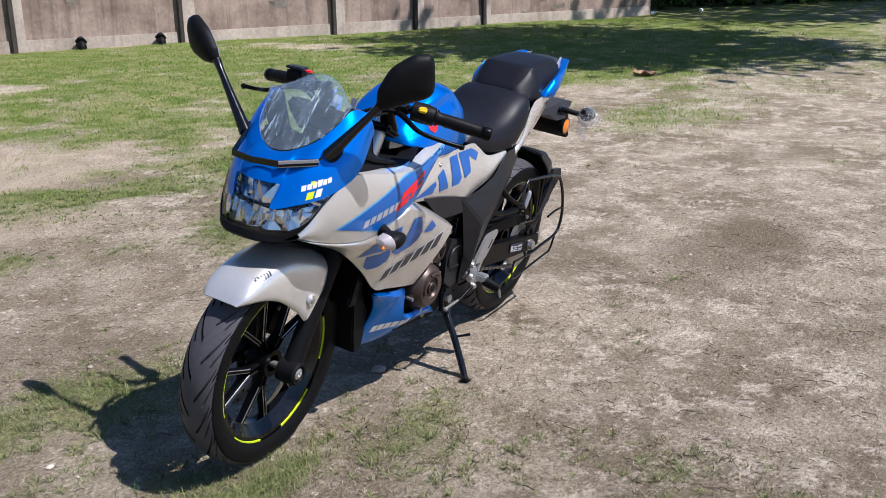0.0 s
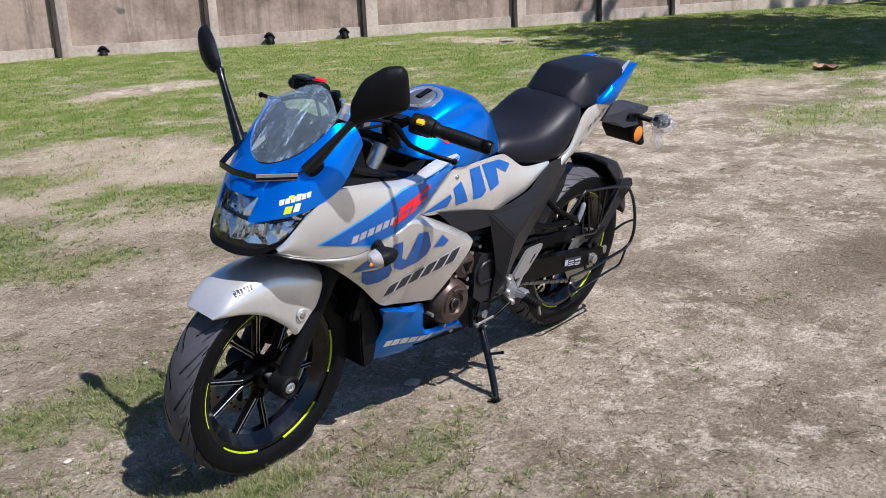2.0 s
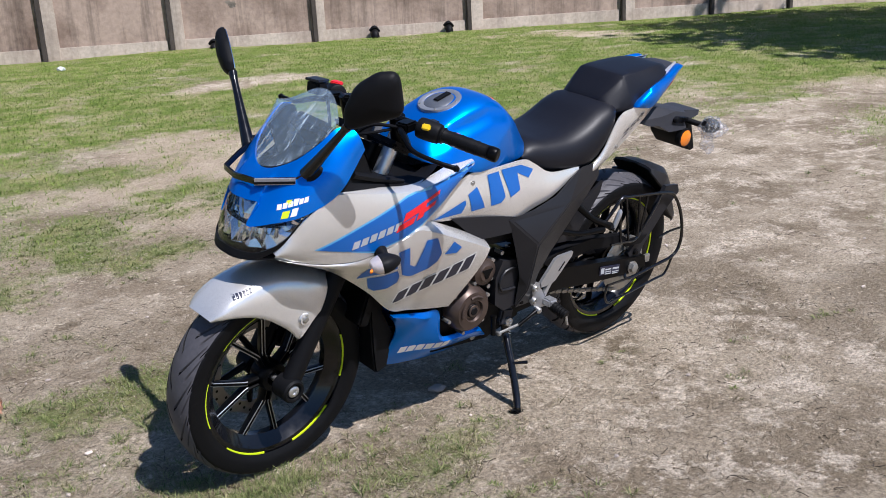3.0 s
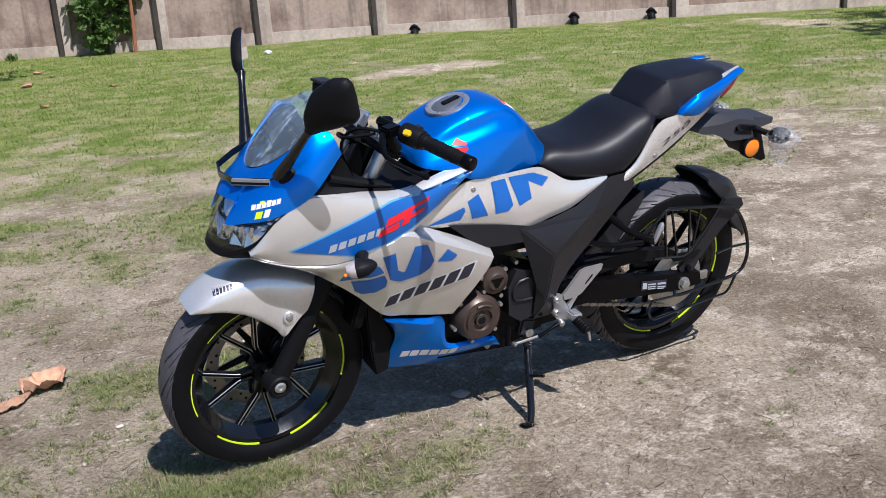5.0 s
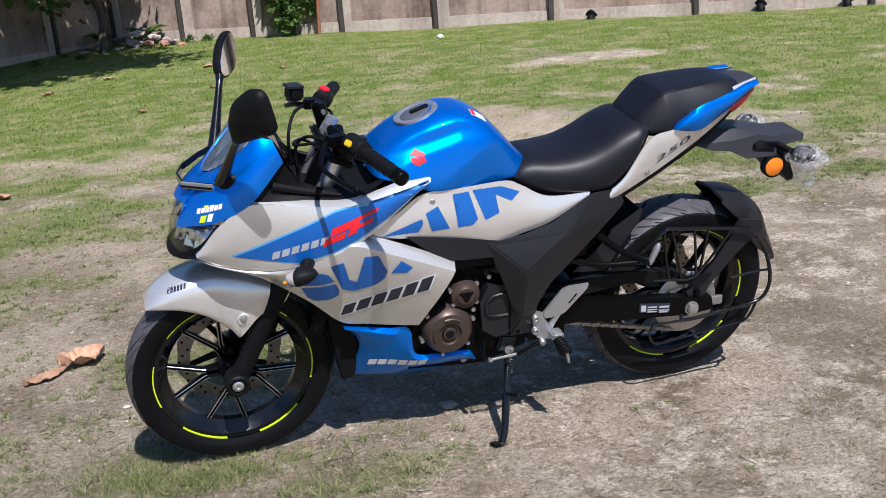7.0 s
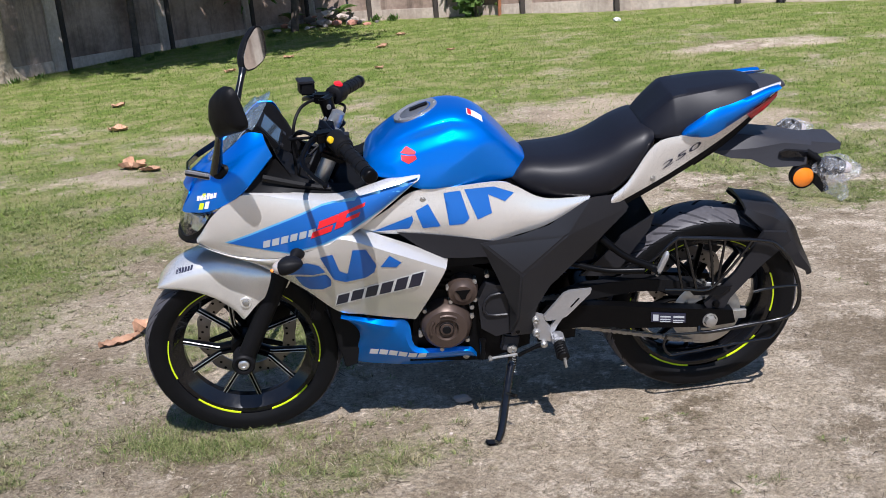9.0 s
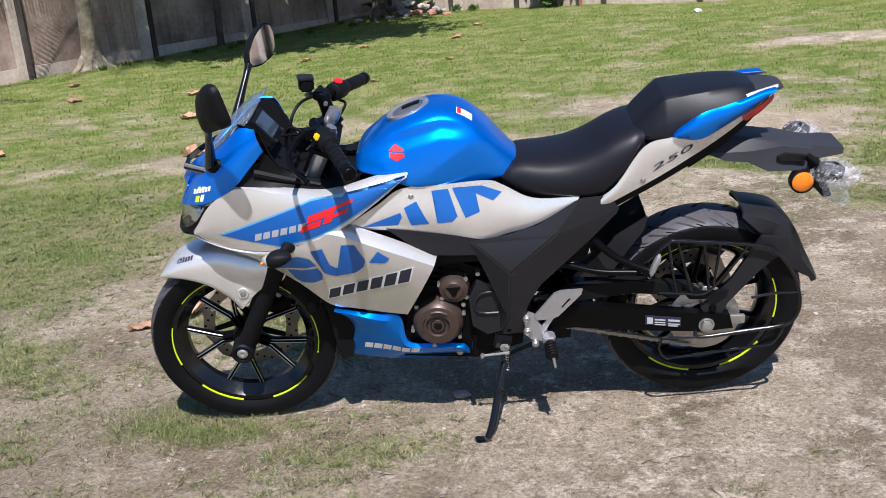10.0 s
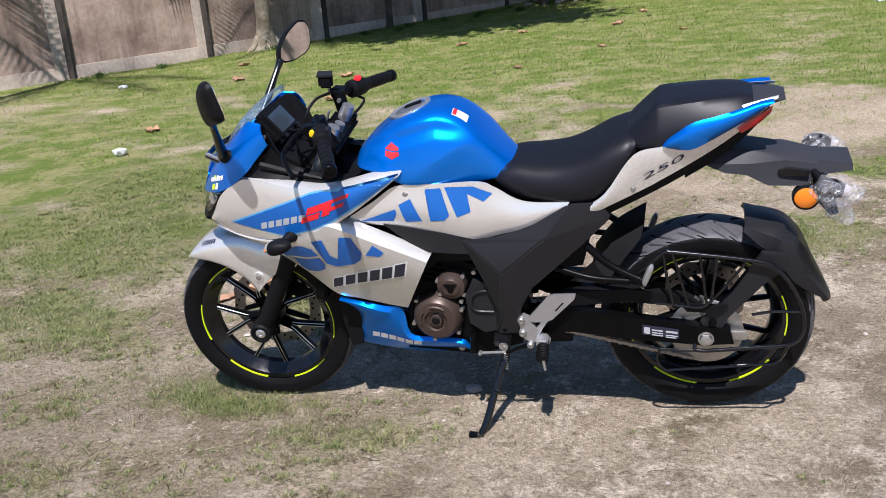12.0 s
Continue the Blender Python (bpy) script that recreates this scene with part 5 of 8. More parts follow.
U_BOT = [(-0.732, -0.122, 0.694), (-0.69, -0.150, 0.684), (-0.62, -0.172, 0.668), (-0.53, -0.188, 0.660), (-0.44, -0.196, 0.676), (-0.365, -0.197, 0.692), (-0.29, -0.188, 0.727), (-0.21, -0.172, 0.778), (-0.140, -0.157, 0.826)]
L_TOP = [(-0.732, -0.121, 0.693), (-0.69, -0.149, 0.682), (-0.62, -0.171, 0.666), (-0.53, -0.187, 0.658), (-0.44, -0.195, 0.674), (-0.375, -0.202, 0.694), (-0.335, -0.206, 0.704), (-0.20, -0.205, 0.645), (-0.078, -0.197, 0.586)]
L_BOT = [(-0.728, -0.118, 0.690), (-0.665, -0.138, 0.664), (-0.600, -0.146, 0.636), (-0.542, -0.146, 0.598), (-0.460, -0.142, 0.530), (-0.385, -0.138, 0.456), (-0.32, -0.136, 0.438), (-0.23, -0.136, 0.417), (-0.172, -0.140, 0.408)]
S_TOP = [(-0.31, -0.160, 0.704), (-0.22, -0.157, 0.757), (-0.145, -0.152, 0.801), (-0.03, -0.149, 0.802), (0.08, -0.146, 0.804), (0.125, -0.144, 0.785), (0.20, -0.146, 0.744), (0.322, -0.146, 0.738)]
S_BOT = [(-0.315, -0.158, 0.696), (-0.22, -0.156, 0.686), (-0.145, -0.156, 0.677), (-0.03, -0.158, 0.650), (0.034, -0.160, 0.631), (0.12, -0.158, 0.650), (0.207, -0.158, 0.674), (0.318, -0.150, 0.732)]
T_TOP = [(0.372, -0.148, 0.728), (0.421, -0.150, 0.768), (0.495, -0.142, 0.866), (0.575, -0.134, 0.884), (0.65, -0.126, 0.908), (0.74, -0.106, 0.945), (0.832, -0.072, 0.975)]
T_BOT = [(0.350, -0.150, 0.690), (0.43, -0.146, 0.728), (0.521, -0.136, 0.770), (0.60, -0.126, 0.811), (0.667, -0.116, 0.848), (0.745, -0.098, 0.895), (0.826, -0.070, 0.955)]


def mirrored(pts, s):
    return [(x, -s * y, z) for x, y, z in pts]


left = {}
for s in (-1, 1):
    up_p = part("upper_fairing", shell(mirrored(U_TOP, s), mirrored(U_BOT, s), 0.010, 9, 0.004, 5, 0.45), M_SILVER, None, "silver upper side fairing", angle=40)
    lo_p = part("lower_fairing", shell(mirrored(L_TOP, s), mirrored(L_BOT, s), 0.010, 10, 0.004, 5, 0.35), M_SILVER, None, "silver lower side fairing", angle=40)
    sc_p = part("side_cover", shell(mirrored(S_TOP, s), mirrored(S_BOT, s), 0.013, 10, 0.004, 5, 0.6, taper=0.3), M_SILVER, None, "silver cover under the tank", angle=40)
    fc_p = part("frame_cover", facets(mirrored(COVER, s), COVER_FACES, 0.004, 0.0045), M_SATIN, None, "satin black frame cover in creased facets", angle=24)
    part("cover_screw", lathe([(0, s * 0.158), (0.006, s * 0.158), (0.008, s * 0.154), (0.008, s * 0.140)], (0.112, 0, 0.345), 12), M_BLACKMETAL, fc_p, "dark cover screw")
    tl_p = part("tail_panel", shell(mirrored(T_TOP, s), mirrored(T_BOT, s), 0.006, 7, 0.004, 5, 0.4), M_SILVER, None, "silver tail panel", angle=40)
    if s == -1:
        left = dict(upper=up_p, lower=lo_p, side=sc_p, cover=fc_p, tail=tl_p)
    # raised ledge on top of the lower panel, catching the light
    part("panel_ledge", shell(mirrored([(-0.375, -0.202, 0.694), (-0.335, -0.206, 0.704), (-0.20, -0.205, 0.645), (-0.078, -0.197, 0.586)], s), mirrored([(-0.36, -0.165, 0.712), (-0.325, -0.165, 0.722), (-0.20, -0.165, 0.668), (-0.070, -0.160, 0.600)], s), 0.004, 3, 0.003), M_SILVER, lo_p)
    part("panel_ledge", shell(mirrored(U_TOP[3:], s), mirrored([(-0.585, -0.165, 0.850), (-0.47, -0.165, 0.836), (-0.36, -0.165, 0.820), (-0.29, -0.160, 0.826), (-0.21, -0.150, 0.842), (-0.13, -0.138, 0.850)], s), 0.002, 3, 0.003), M_SILVER, up_p)
    # dark filler behind the panels
    part("inner_panel", plate([(-0.60, 0.80), (-0.25, 0.79), (-0.10, 0.74), (0.10, 0.72), (0.32, 0.72), (0.20, 0.60), (0.08, 0.56), (-0.06, 0.56), (-0.20, 0.45), (-0.42, 0.52), (-0.56, 0.64)], s * 0.135, s * 0.128), M_BLACK, None, "black inner panel behind the fairing", bevel=0.002)
    part("air_duct", shell(mirrored([(-0.20, -0.16, 0.69), (-0.05, -0.165, 0.665), (0.06, -0.165, 0.64)], s), mirrored([(-0.10, -0.165, 0.605), (-0.02, -0.168, 0.60), (0.07, -0.165, 0.595)], s), 0.0, 4, 0.003), M_SATIN, None, "satin black duct between the panels")
    part("rear_underpanel", shell(mirrored([(0.345, -0.144, 0.692), (0.43, -0.141, 0.728), (0.523, -0.132, 0.772), (0.60, -0.122, 0.812), (0.66, -0.112, 0.846), (0.70, -0.10, 0.868)], s), mirrored([(0.345, -0.125, 0.655), (0.44, -0.118, 0.700), (0.54, -0.110, 0.748), (0.62, -0.10, 0.79), (0.66, -0.095, 0.82), (0.70, -0.085, 0.850)], s), 0.0, 4, 0.004), M_BLACK, None, "black trim under the tail panel")
    for (x, z, y), pr in (((-0.124, 0.776, 0.158), sc_p), ((0.490, 0.772, 0.145), tl_p), ((-0.185, 0.822, 0.172), up_p)):
        part("panel_screw", lathe([(0, s * (y + 0.002)), (0.0045, s * (y + 0.002)), (0.0055, s * y), (0.008, s * y), (0.0085, s * (y - 0.008))], (x, 0, z), 16), M_STEEL, pr, "steel panel screw")

# ---- nose: blue cowl, headlight, beak, windscreen ----
C_TOP = [(-0.692, 0, 0.886), (-0.686, -0.030, 0.889), (-0.676, -0.052, 0.897), (-0.660, -0.075, 0.909), (-0.637, -0.098, 0.928), (-0.598, -0.117, 0.960), (-0.556, -0.128, 0.993), (-0.516, -0.136, 0.990)]
C_BOT = [(-0.768, 0, 0.828), (-0.758, -0.040, 0.826), (-0.744, -0.072, 0.820), (-0.772, -0.061, 0.768), (-0.730, -0.112, 0.780), (-0.670, -0.156, 0.800), (-0.586, -0.184, 0.850), (-0.496, -0.162, 0.938)]
H_BOT = [(-0.798, 0, 0.706), (-0.788, -0.050, 0.703), (-0.762, -0.098, 0.707), (-0.716, -0.136, 0.738), (-0.672, -0.156, 0.792)]
H_TOP = [(-0.760, 0, 0.827), (-0.750, -0.046, 0.822), (-0.728, -0.085, 0.812), (-0.700, -0.126, 0.804), (-0.664, -0.155, 0.801)]
W_TOP = [(-0.500, 0, 1.054), (-0.504, -0.034, 1.049), (-0.514, -0.066, 1.034), (-0.529, -0.096, 1.013), (-0.545, -0.121, 0.997)]
W_BOT = [(-0.692, 0, 0.889), (-0.674, -0.055, 0.901), (-0.637, -0.098, 0.931), (-0.592, -0.119, 0.968), (-0.556, -0.126, 0.994)]


def both(pts):
    """A half edge from the middle outwards becomes a whole one, from the right flank to the left."""
    return [(x, -y, z) for x, y, z in pts[:0:-1]] + pts


cowl = part("nose_cowl", shell(both(C_TOP), both(C_BOT), 0.012, 10, 0.004, 5, 0.5, inward=(-0.45, 0.80)), M_BLUE, None, "metallic blue nose cowl", angle=45)
screen = part("windscreen", shell(both(W_TOP), both(W_BOT), 0.018, 10, 0.003, 5, 0.5, inward=(-0.40, 0.80)), M_WINDSCREEN, None, "tinted windscreen still wrapped in clear film", angle=60)
lens = part("headlight", shell(both(H_TOP), both(H_BOT), 0.007, 8, 0.003, 5, 0.5, inward=(-0.60, 0.76)), M_LENS, None, "clear headlight lens", angle=60)
lens.visible_shadow = False
screen.visible_shadow = False
rnd_l = random.Random(12)
bm = shell([(x + 0.014, y * 0.985, z - 0.002) for x, y, z in both(H_TOP)], [(x + 0.014, y * 0.985, z + 0.003) for x, y, z in both(H_BOT)], 0.0, 3, 0.003, 2, 0.5, inward=(-0.55, 0.76))
for v in bm.verts:
    v.co.x += rnd_l.uniform(0.0, 0.026) * smoothstep(0.16, 0.12, abs(v.co.y))
bmesh.ops.triangulate(bm, faces=bm.faces[:])
part("reflector", bm, M_REFLECTOR, lens, "bright faceted reflector bowl", smooth=False)
for s in (-1, 1):
    # dark ledge between the upper and the lower bowl
    part("lamp_ledge", tube([(-0.762, s * 0.004, 0.768), (-0.752, s * 0.050, 0.764), (-0.730, s * 0.088, 0.766), (-0.700, s * 0.124, 0.776)], [0.005, 0.006, 0.006, 0.004], 6, 4), M_BLACK, lens, "dark ledge inside the lamp")
    for k in range(4):
        q = k / 3
        part("bezel_vane", plate([(-0.782 + 0.052 * q, 0.722 + 0.022 * q), (-0.774 + 0.052 * q, 0.722 + 0.022 * q), (-0.762 + 0.045 * q, 0.756 + 0.012 * q), (-0.769 + 0.045 * q, 0.758 + 0.012 * q)], s * (0.030 + 0.085 * q), s * (0.036 + 0.085 * q)), M_REFLECTOR, lens, "bright inner vane")
beak = part("beak", shell(both([(x - 0.003, y * 1.02, z + 0.002) for x, y, z in H_BOT]), both([(-0.806, 0, 0.692), (-0.797, -0.052, 0.689), (-0.769, -0.098, 0.693), (-0.724, -0.133, 0.722), (-0.676, -0.157, 0.786)]), 0.0, 4, 0.004, 5, 0.5, inward=(-0.6, 0.72)), M_BLACK, None, "black beak under the headlight", angle=25)
part("beak_floor", shell(both([(-0.806, 0, 0.687), (-0.797, -0.052, 0.685), (-0.768, -0.098, 0.688), (-0.735, -0.122, 0.694)]), both([(-0.62, 0, 0.665), (-0.62, -0.05, 0.665), (-0.62, -0.10, 0.668), (-0.62, -0.13, 0.672)]), 0.0, 4, 0.003), M_BLACK, None, "black underside of the nose")
part("nose_inner", plate([(-0.72, 0.70), (-0.71, 0.78), (-0.66, 0.86), (-0.55, 0.90), (-0.45, 0.84), (-0.45, 0.68)], -0.07, 0.07), M_BLACK, None, "black mounting bracket inside the nose", bevel=0.01)
# black garnish band; its insert's pale grey and dark line paint a sky reflection
def bar(path, height, depth, bevel=0.0015):
    """A flat upright bar along a path, its broad face turned outwards."""
    bm = bmesh.new()
    rows = []
    for i, p in enumerate(path):
        d = (Vector(path[min(i + 1, len(path) - 1)]) - Vector(path[max(i - 1, 0)])).normalized()
        out = d.cross(Vector((0, 0, 1))).normalized() * depth / 2
        lift = Vector((0, 0, height / 2))
        rows.append([Vector(p) + out + lift, Vector(p) + out - lift, Vector(p) - out - lift, Vector(p) - out + lift])
    vs = grid(bm, rows, close_v=True)
    bm.faces.new(vs[0])
    bm.faces.new(vs[-1])
    bmesh.ops.bevel(bm, geom=[e for e in bm.edges if len(e.link_faces) == 2 and e.calc_face_angle(0) > 0.6], offset=bevel, segments=2, affect="EDGES", clamp_overlap=True)
    return bm


band = part("garnish_band", bar([(-0.650, 0.122, 0.900), (-0.690, 0.106, 0.890), (-0.738, 0.092, 0.866), (-0.752, 0.02, 0.868), (-0.740, -0.052, 0.872), (-0.665, -0.118, 0.880), (-0.640, -0.132, 0.892)], 0.015, 0.006), M_GLOSSBLACK, None, "black flat garnish bar below the windscreen", angle=30)
part("band_insert", bar([(-0.743, -0.056, 0.872), (-0.669, -0.121, 0.879)], 0.016, 0.007), M_INSERT, band, "polished flat insert, its grey paler for the reflected sky", angle=30)
part("band_line", bar([(-0.744, -0.057, 0.870), (-0.670, -0.122, 0.877)], 0.0055, 0.0085), M_BLACK, band, "dark line of the reflection painted along the insert", angle=30)
for s in (-1, 1):
    liner = part("inner_liner", shell(mirrored([(-0.60, -0.112, 0.948), (-0.555, -0.118, 0.982), (-0.515, -0.124, 0.985), (-0.485, -0.150, 0.925)], s), mirrored([(-0.58, -0.085, 0.85), (-0.53, -0.095, 0.85), (-0.48, -0.115, 0.845), (-0.445, -0.135, 0.84)], s), 0.0, 5, 0.004), M_BLACK, None, "black cockpit liner")
    part("liner_screw", lathe([(0, s * 0.128), (0.006, s * 0.128), (0.007, s * 0.120)], (-0.52, 0, 0.945), 12), M_STEEL, liner, "liner screw")
    part("cockpit_trim", shell(mirrored([(-0.588, -0.172, 0.846), (-0.47, -0.172, 0.832), (-0.36, -0.170, 0.818), (-0.30, -0.165, 0.825), (-0.245, -0.150, 0.852)], s), mirrored([(-0.492, -0.152, 0.925), (-0.45, -0.135, 0.868), (-0.37, -0.118, 0.832), (-0.30, -0.110, 0.822), (-0.25, -0.105, 0.838)], s), -0.006, 5, 0.004), M_BLACK, None, "black cockpit side trim")
    part("trim_rib", tube(mirrored([(-0.53, -0.160, 0.880), (-0.45, -0.152, 0.852), (-0.36, -0.146, 0.826)], s), [0.010, 0.009, 0.006], 6, 4), M_BLACK, None, "raised rib of the cockpit trim")
    part("cowl_screw", lathe([(0, s * 0.146), (0.0045, s * 0.146), (0.006, s * 0.143), (0.006, s * 0.130)], (-0.555, 0, 0.962), 14), M_LIGHTBLUE, cowl, "blue cowl screw")
part("cockpit_floor", plate([(-0.56, 0.80), (-0.55, 0.83), (-0.30, 0.80), (-0.26, 0.82), (-0.26, 0.77)], -0.13, 0.13), M_BLACK, None, "black cockpit floor", bevel=0.004)

# ---- instrument ----
IX = pose(-0.528, 0.0, 0.945, 0, 52, 0)
inst = part("instrument_panel", block((0, 0, 0), (0.105, 0.150, 0.040)), M_BLACK, None, "black instrument panel", IX, bevel=0.014)
part("display", block((0.002, 0, 0.0205), (0.062, 0.100, 0.002)), M_SCREEN, inst, "blank grey display", IX, bevel=0.0005)
for y in (-0.045, 0.045):
    part("button", block((0.045, y, 0.0215), (0.010, 0.018, 0.004)), M_SATIN, inst, xf=IX, bevel=0.001)
part("panel_stay", rod((-0.545, 0, 0.92), (-0.56, 0, 0.84), 0.02), M_BLACK, inst, "panel stay")

# ---- yokes, handlebars, controls ----
FT = Vector((-0.678, 0, 0.285))
yk = FT + up * 0.705
yoke = part("top_yoke", block((yk.x - 0.005, 0, yk.z), (0.075, 0.255, 0.022), (0, 28, 0)), M_BLACKMETAL, None, "black top yoke", STEER, bevel=0.008)
lk = FT + up * 0.50
part("lower_yoke", block((lk.x, 0, lk.z), (0.07, 0.25, 0.03), (0, 28, 0)), M_BLACKMETAL, None, "black lower yoke", STEER, bevel=0.008)
ign = part("ignition_switch", rod((yk.x - 0.035, 0, yk.z + 0.0), (yk.x - 0.02, 0, yk.z + 0.035), 0.021, 0.019, 20), M_BLACK, None, "ignition switch", STEER)
part("ignition_key", block((yk.x - 0.022, 0.0, yk.z + 0.050), (0.006, 0.018, 0.034), (0, 25, 0)), M_STEEL, ign, "steel key in the lock", STEER, bevel=0.001)
part("head_nut", rod((yk.x, 0, yk.z + 0.005), (yk.x + 0.012, 0, yk.z + 0.028), 0.016, segs=6), M_STEEL, yoke, "steering head nut", STEER)
for s in (-1, 1):
    nm = "left" if s < 0 else "right"
    a = Vector((-0.362, s * 0.108, 0.985))
    b = Vector((-0.266, s * 0.353, 0.947))
    d = (b - a).normalized()
    rs = part("bar_riser", tube([(yk.x + 0.01, s * 0.098, yk.z), (-0.352, s * 0.100, 0.950), (-0.360, s * 0.104, 0.992)], [0.028, 0.020, 0.021], 12, 4), M_BLACKMETAL, None, "cast handlebar riser", STEER)
    part("riser_bolt", rod((-0.352, s * 0.072, 0.975), (-0.352, s * 0.082, 0.975), 0.006), M_STEEL, rs, "steel clamp bolt", STEER)
    bar = part("handlebar", rod(a - d * 0.02, b, 0.0112), M_BLACKMETAL, None, "black clip-on handlebar", STEER)
    g0, g1 = a + d * 0.128, a + d * 0.258
    part("grip", tube([g0, g0 + d * 0.006, g0 + d * 0.012, g0 + d * 0.06, g1 - d * 0.008, g1], [0.0215, 0.0215, 0.0175, 0.0185, 0.0175, 0.0185], 18, 3), M_GRIP, bar, "black rubber grip", STEER)
    for k in range(4):
        q = g0 + d * (0.030 + k * 0.022)
        part("grip_ridge", rod(q, q + d * 0.004, 0.0189, segs=18), M_GRIP, bar, xf=STEER)
    part("bar_end_weight", tube([g1, g1 + d * 0.004, g1 + d * 0.022, g1 + d * 0.026], [0.016, 0.0185, 0.0185, 0.014], 18, 2), M_BLACKMETAL, bar, "bar end weight", STEER)
    sw = part("switch_housing", tube([a + d * 0.062, a + d * 0.070, a + d * 0.118, a + d * 0.126], [0.022, 0.027, 0.026, 0.021], 16, 3), M_BLACK, None, "switch housing", STEER)
    if s < 0:
        part("pass_switch", block(tuple(a + d * 0.098 + Vector((-0.020, -0.004, 0.014))), (0.020, 0.022, 0.016), (0, 30, 20)), M_YELLOWSWITCH, sw, "yellow rocker switch", STEER, bevel=0.003)
        part("switch_button", block(tuple(a + d * 0.088 + Vector((0.020, 0, 0.016))), (0.016, 0.026, 0.012)), M_SATIN, sw, xf=STEER, bevel=0.002)
    else:
        part("stop_switch", block(tuple(a + d * 0.095 + Vector((0.006, 0, 0.027))), (0.022, 0.034, 0.010), (0, 0, 12)), M_RED, sw, "red engine stop switch", STEER, bevel=0.003)
        rv = part("brake_reservoir", block((-0.411, 0.165, 1.008), (0.042, 0.044, 0.036), (0, 6, 12)), M_BLACK, None, "black brake fluid reservoir", STEER, bevel=0.006)
        part("reservoir_lid", block((-0.411, 0.165, 1.028), (0.046, 0.048, 0.007), (0, 6, 12)), M_SATIN, rv, "reservoir lid", STEER, bevel=0.002)
        part("throttle_cable", tube([tuple(a + d * 0.09 + Vector((0, 0, -0.026))), (-0.31, 0.18, 0.93), (-0.35, 0.09, 0.90), (-0.42, 0.03, 0.86)], 0.0042, 8, 6), M_BLACK, None, "throttle cable", STEER)
    pc = a + d * 0.045 + Vector((-0.012, 0, 0))
    pe = part("lever_perch", block(tuple(pc + Vector((-0.010, 0, 0))), (0.050, 0.038, 0.026), (0, 0, s * -15)), M_BLACKMETAL, None, "lever perch", STEER, bevel=0.005)
    tip = Vector((-0.372, -0.340, 0.925)) if s < 0 else Vector((-0.398, 0.350, 0.932))
    part("lever", tube([pc + Vector((-0.030, 0, -0.004)), pc + Vector((-0.050, s * 0.035, -0.008)), Vector((-0.425, s * 0.24, 0.950)), Vector((-0.400, s * 0.30, 0.935)), tip], [0.008, 0.008, 0.0065, 0.006, 0.0065], 10, 5), M_BLACKMETAL, pe, "black lever", STEER)
    part("lever_ball", lathe([(0.0, -0.009), (0.006, -0.007), (0.009, 0), (0.006, 0.007), (0, 0.009)], tuple(tip), 14), M_BLACKMETAL, pe, "ball end", STEER)
    part("hose", tube([pc + Vector((-0.03, 0, 0.0)), (-0.43, s * 0.09, 0.975), (-0.455, s * 0.05, 0.93), (-0.46, s * 0.06, 0.83), (-0.52, s * 0.09, 0.70)], 0.0045, 8, 6), M_BLACK, None, "black hose", STEER)
part("clutch_cable", tube([(-0.40, -0.13, 0.97), (-0.46, -0.07, 0.95), (-0.42, 0.04, 0.92), (-0.34, 0.06, 0.86)], 0.004, 8, 6), M_BLACK, None, "clutch cable", STEER)

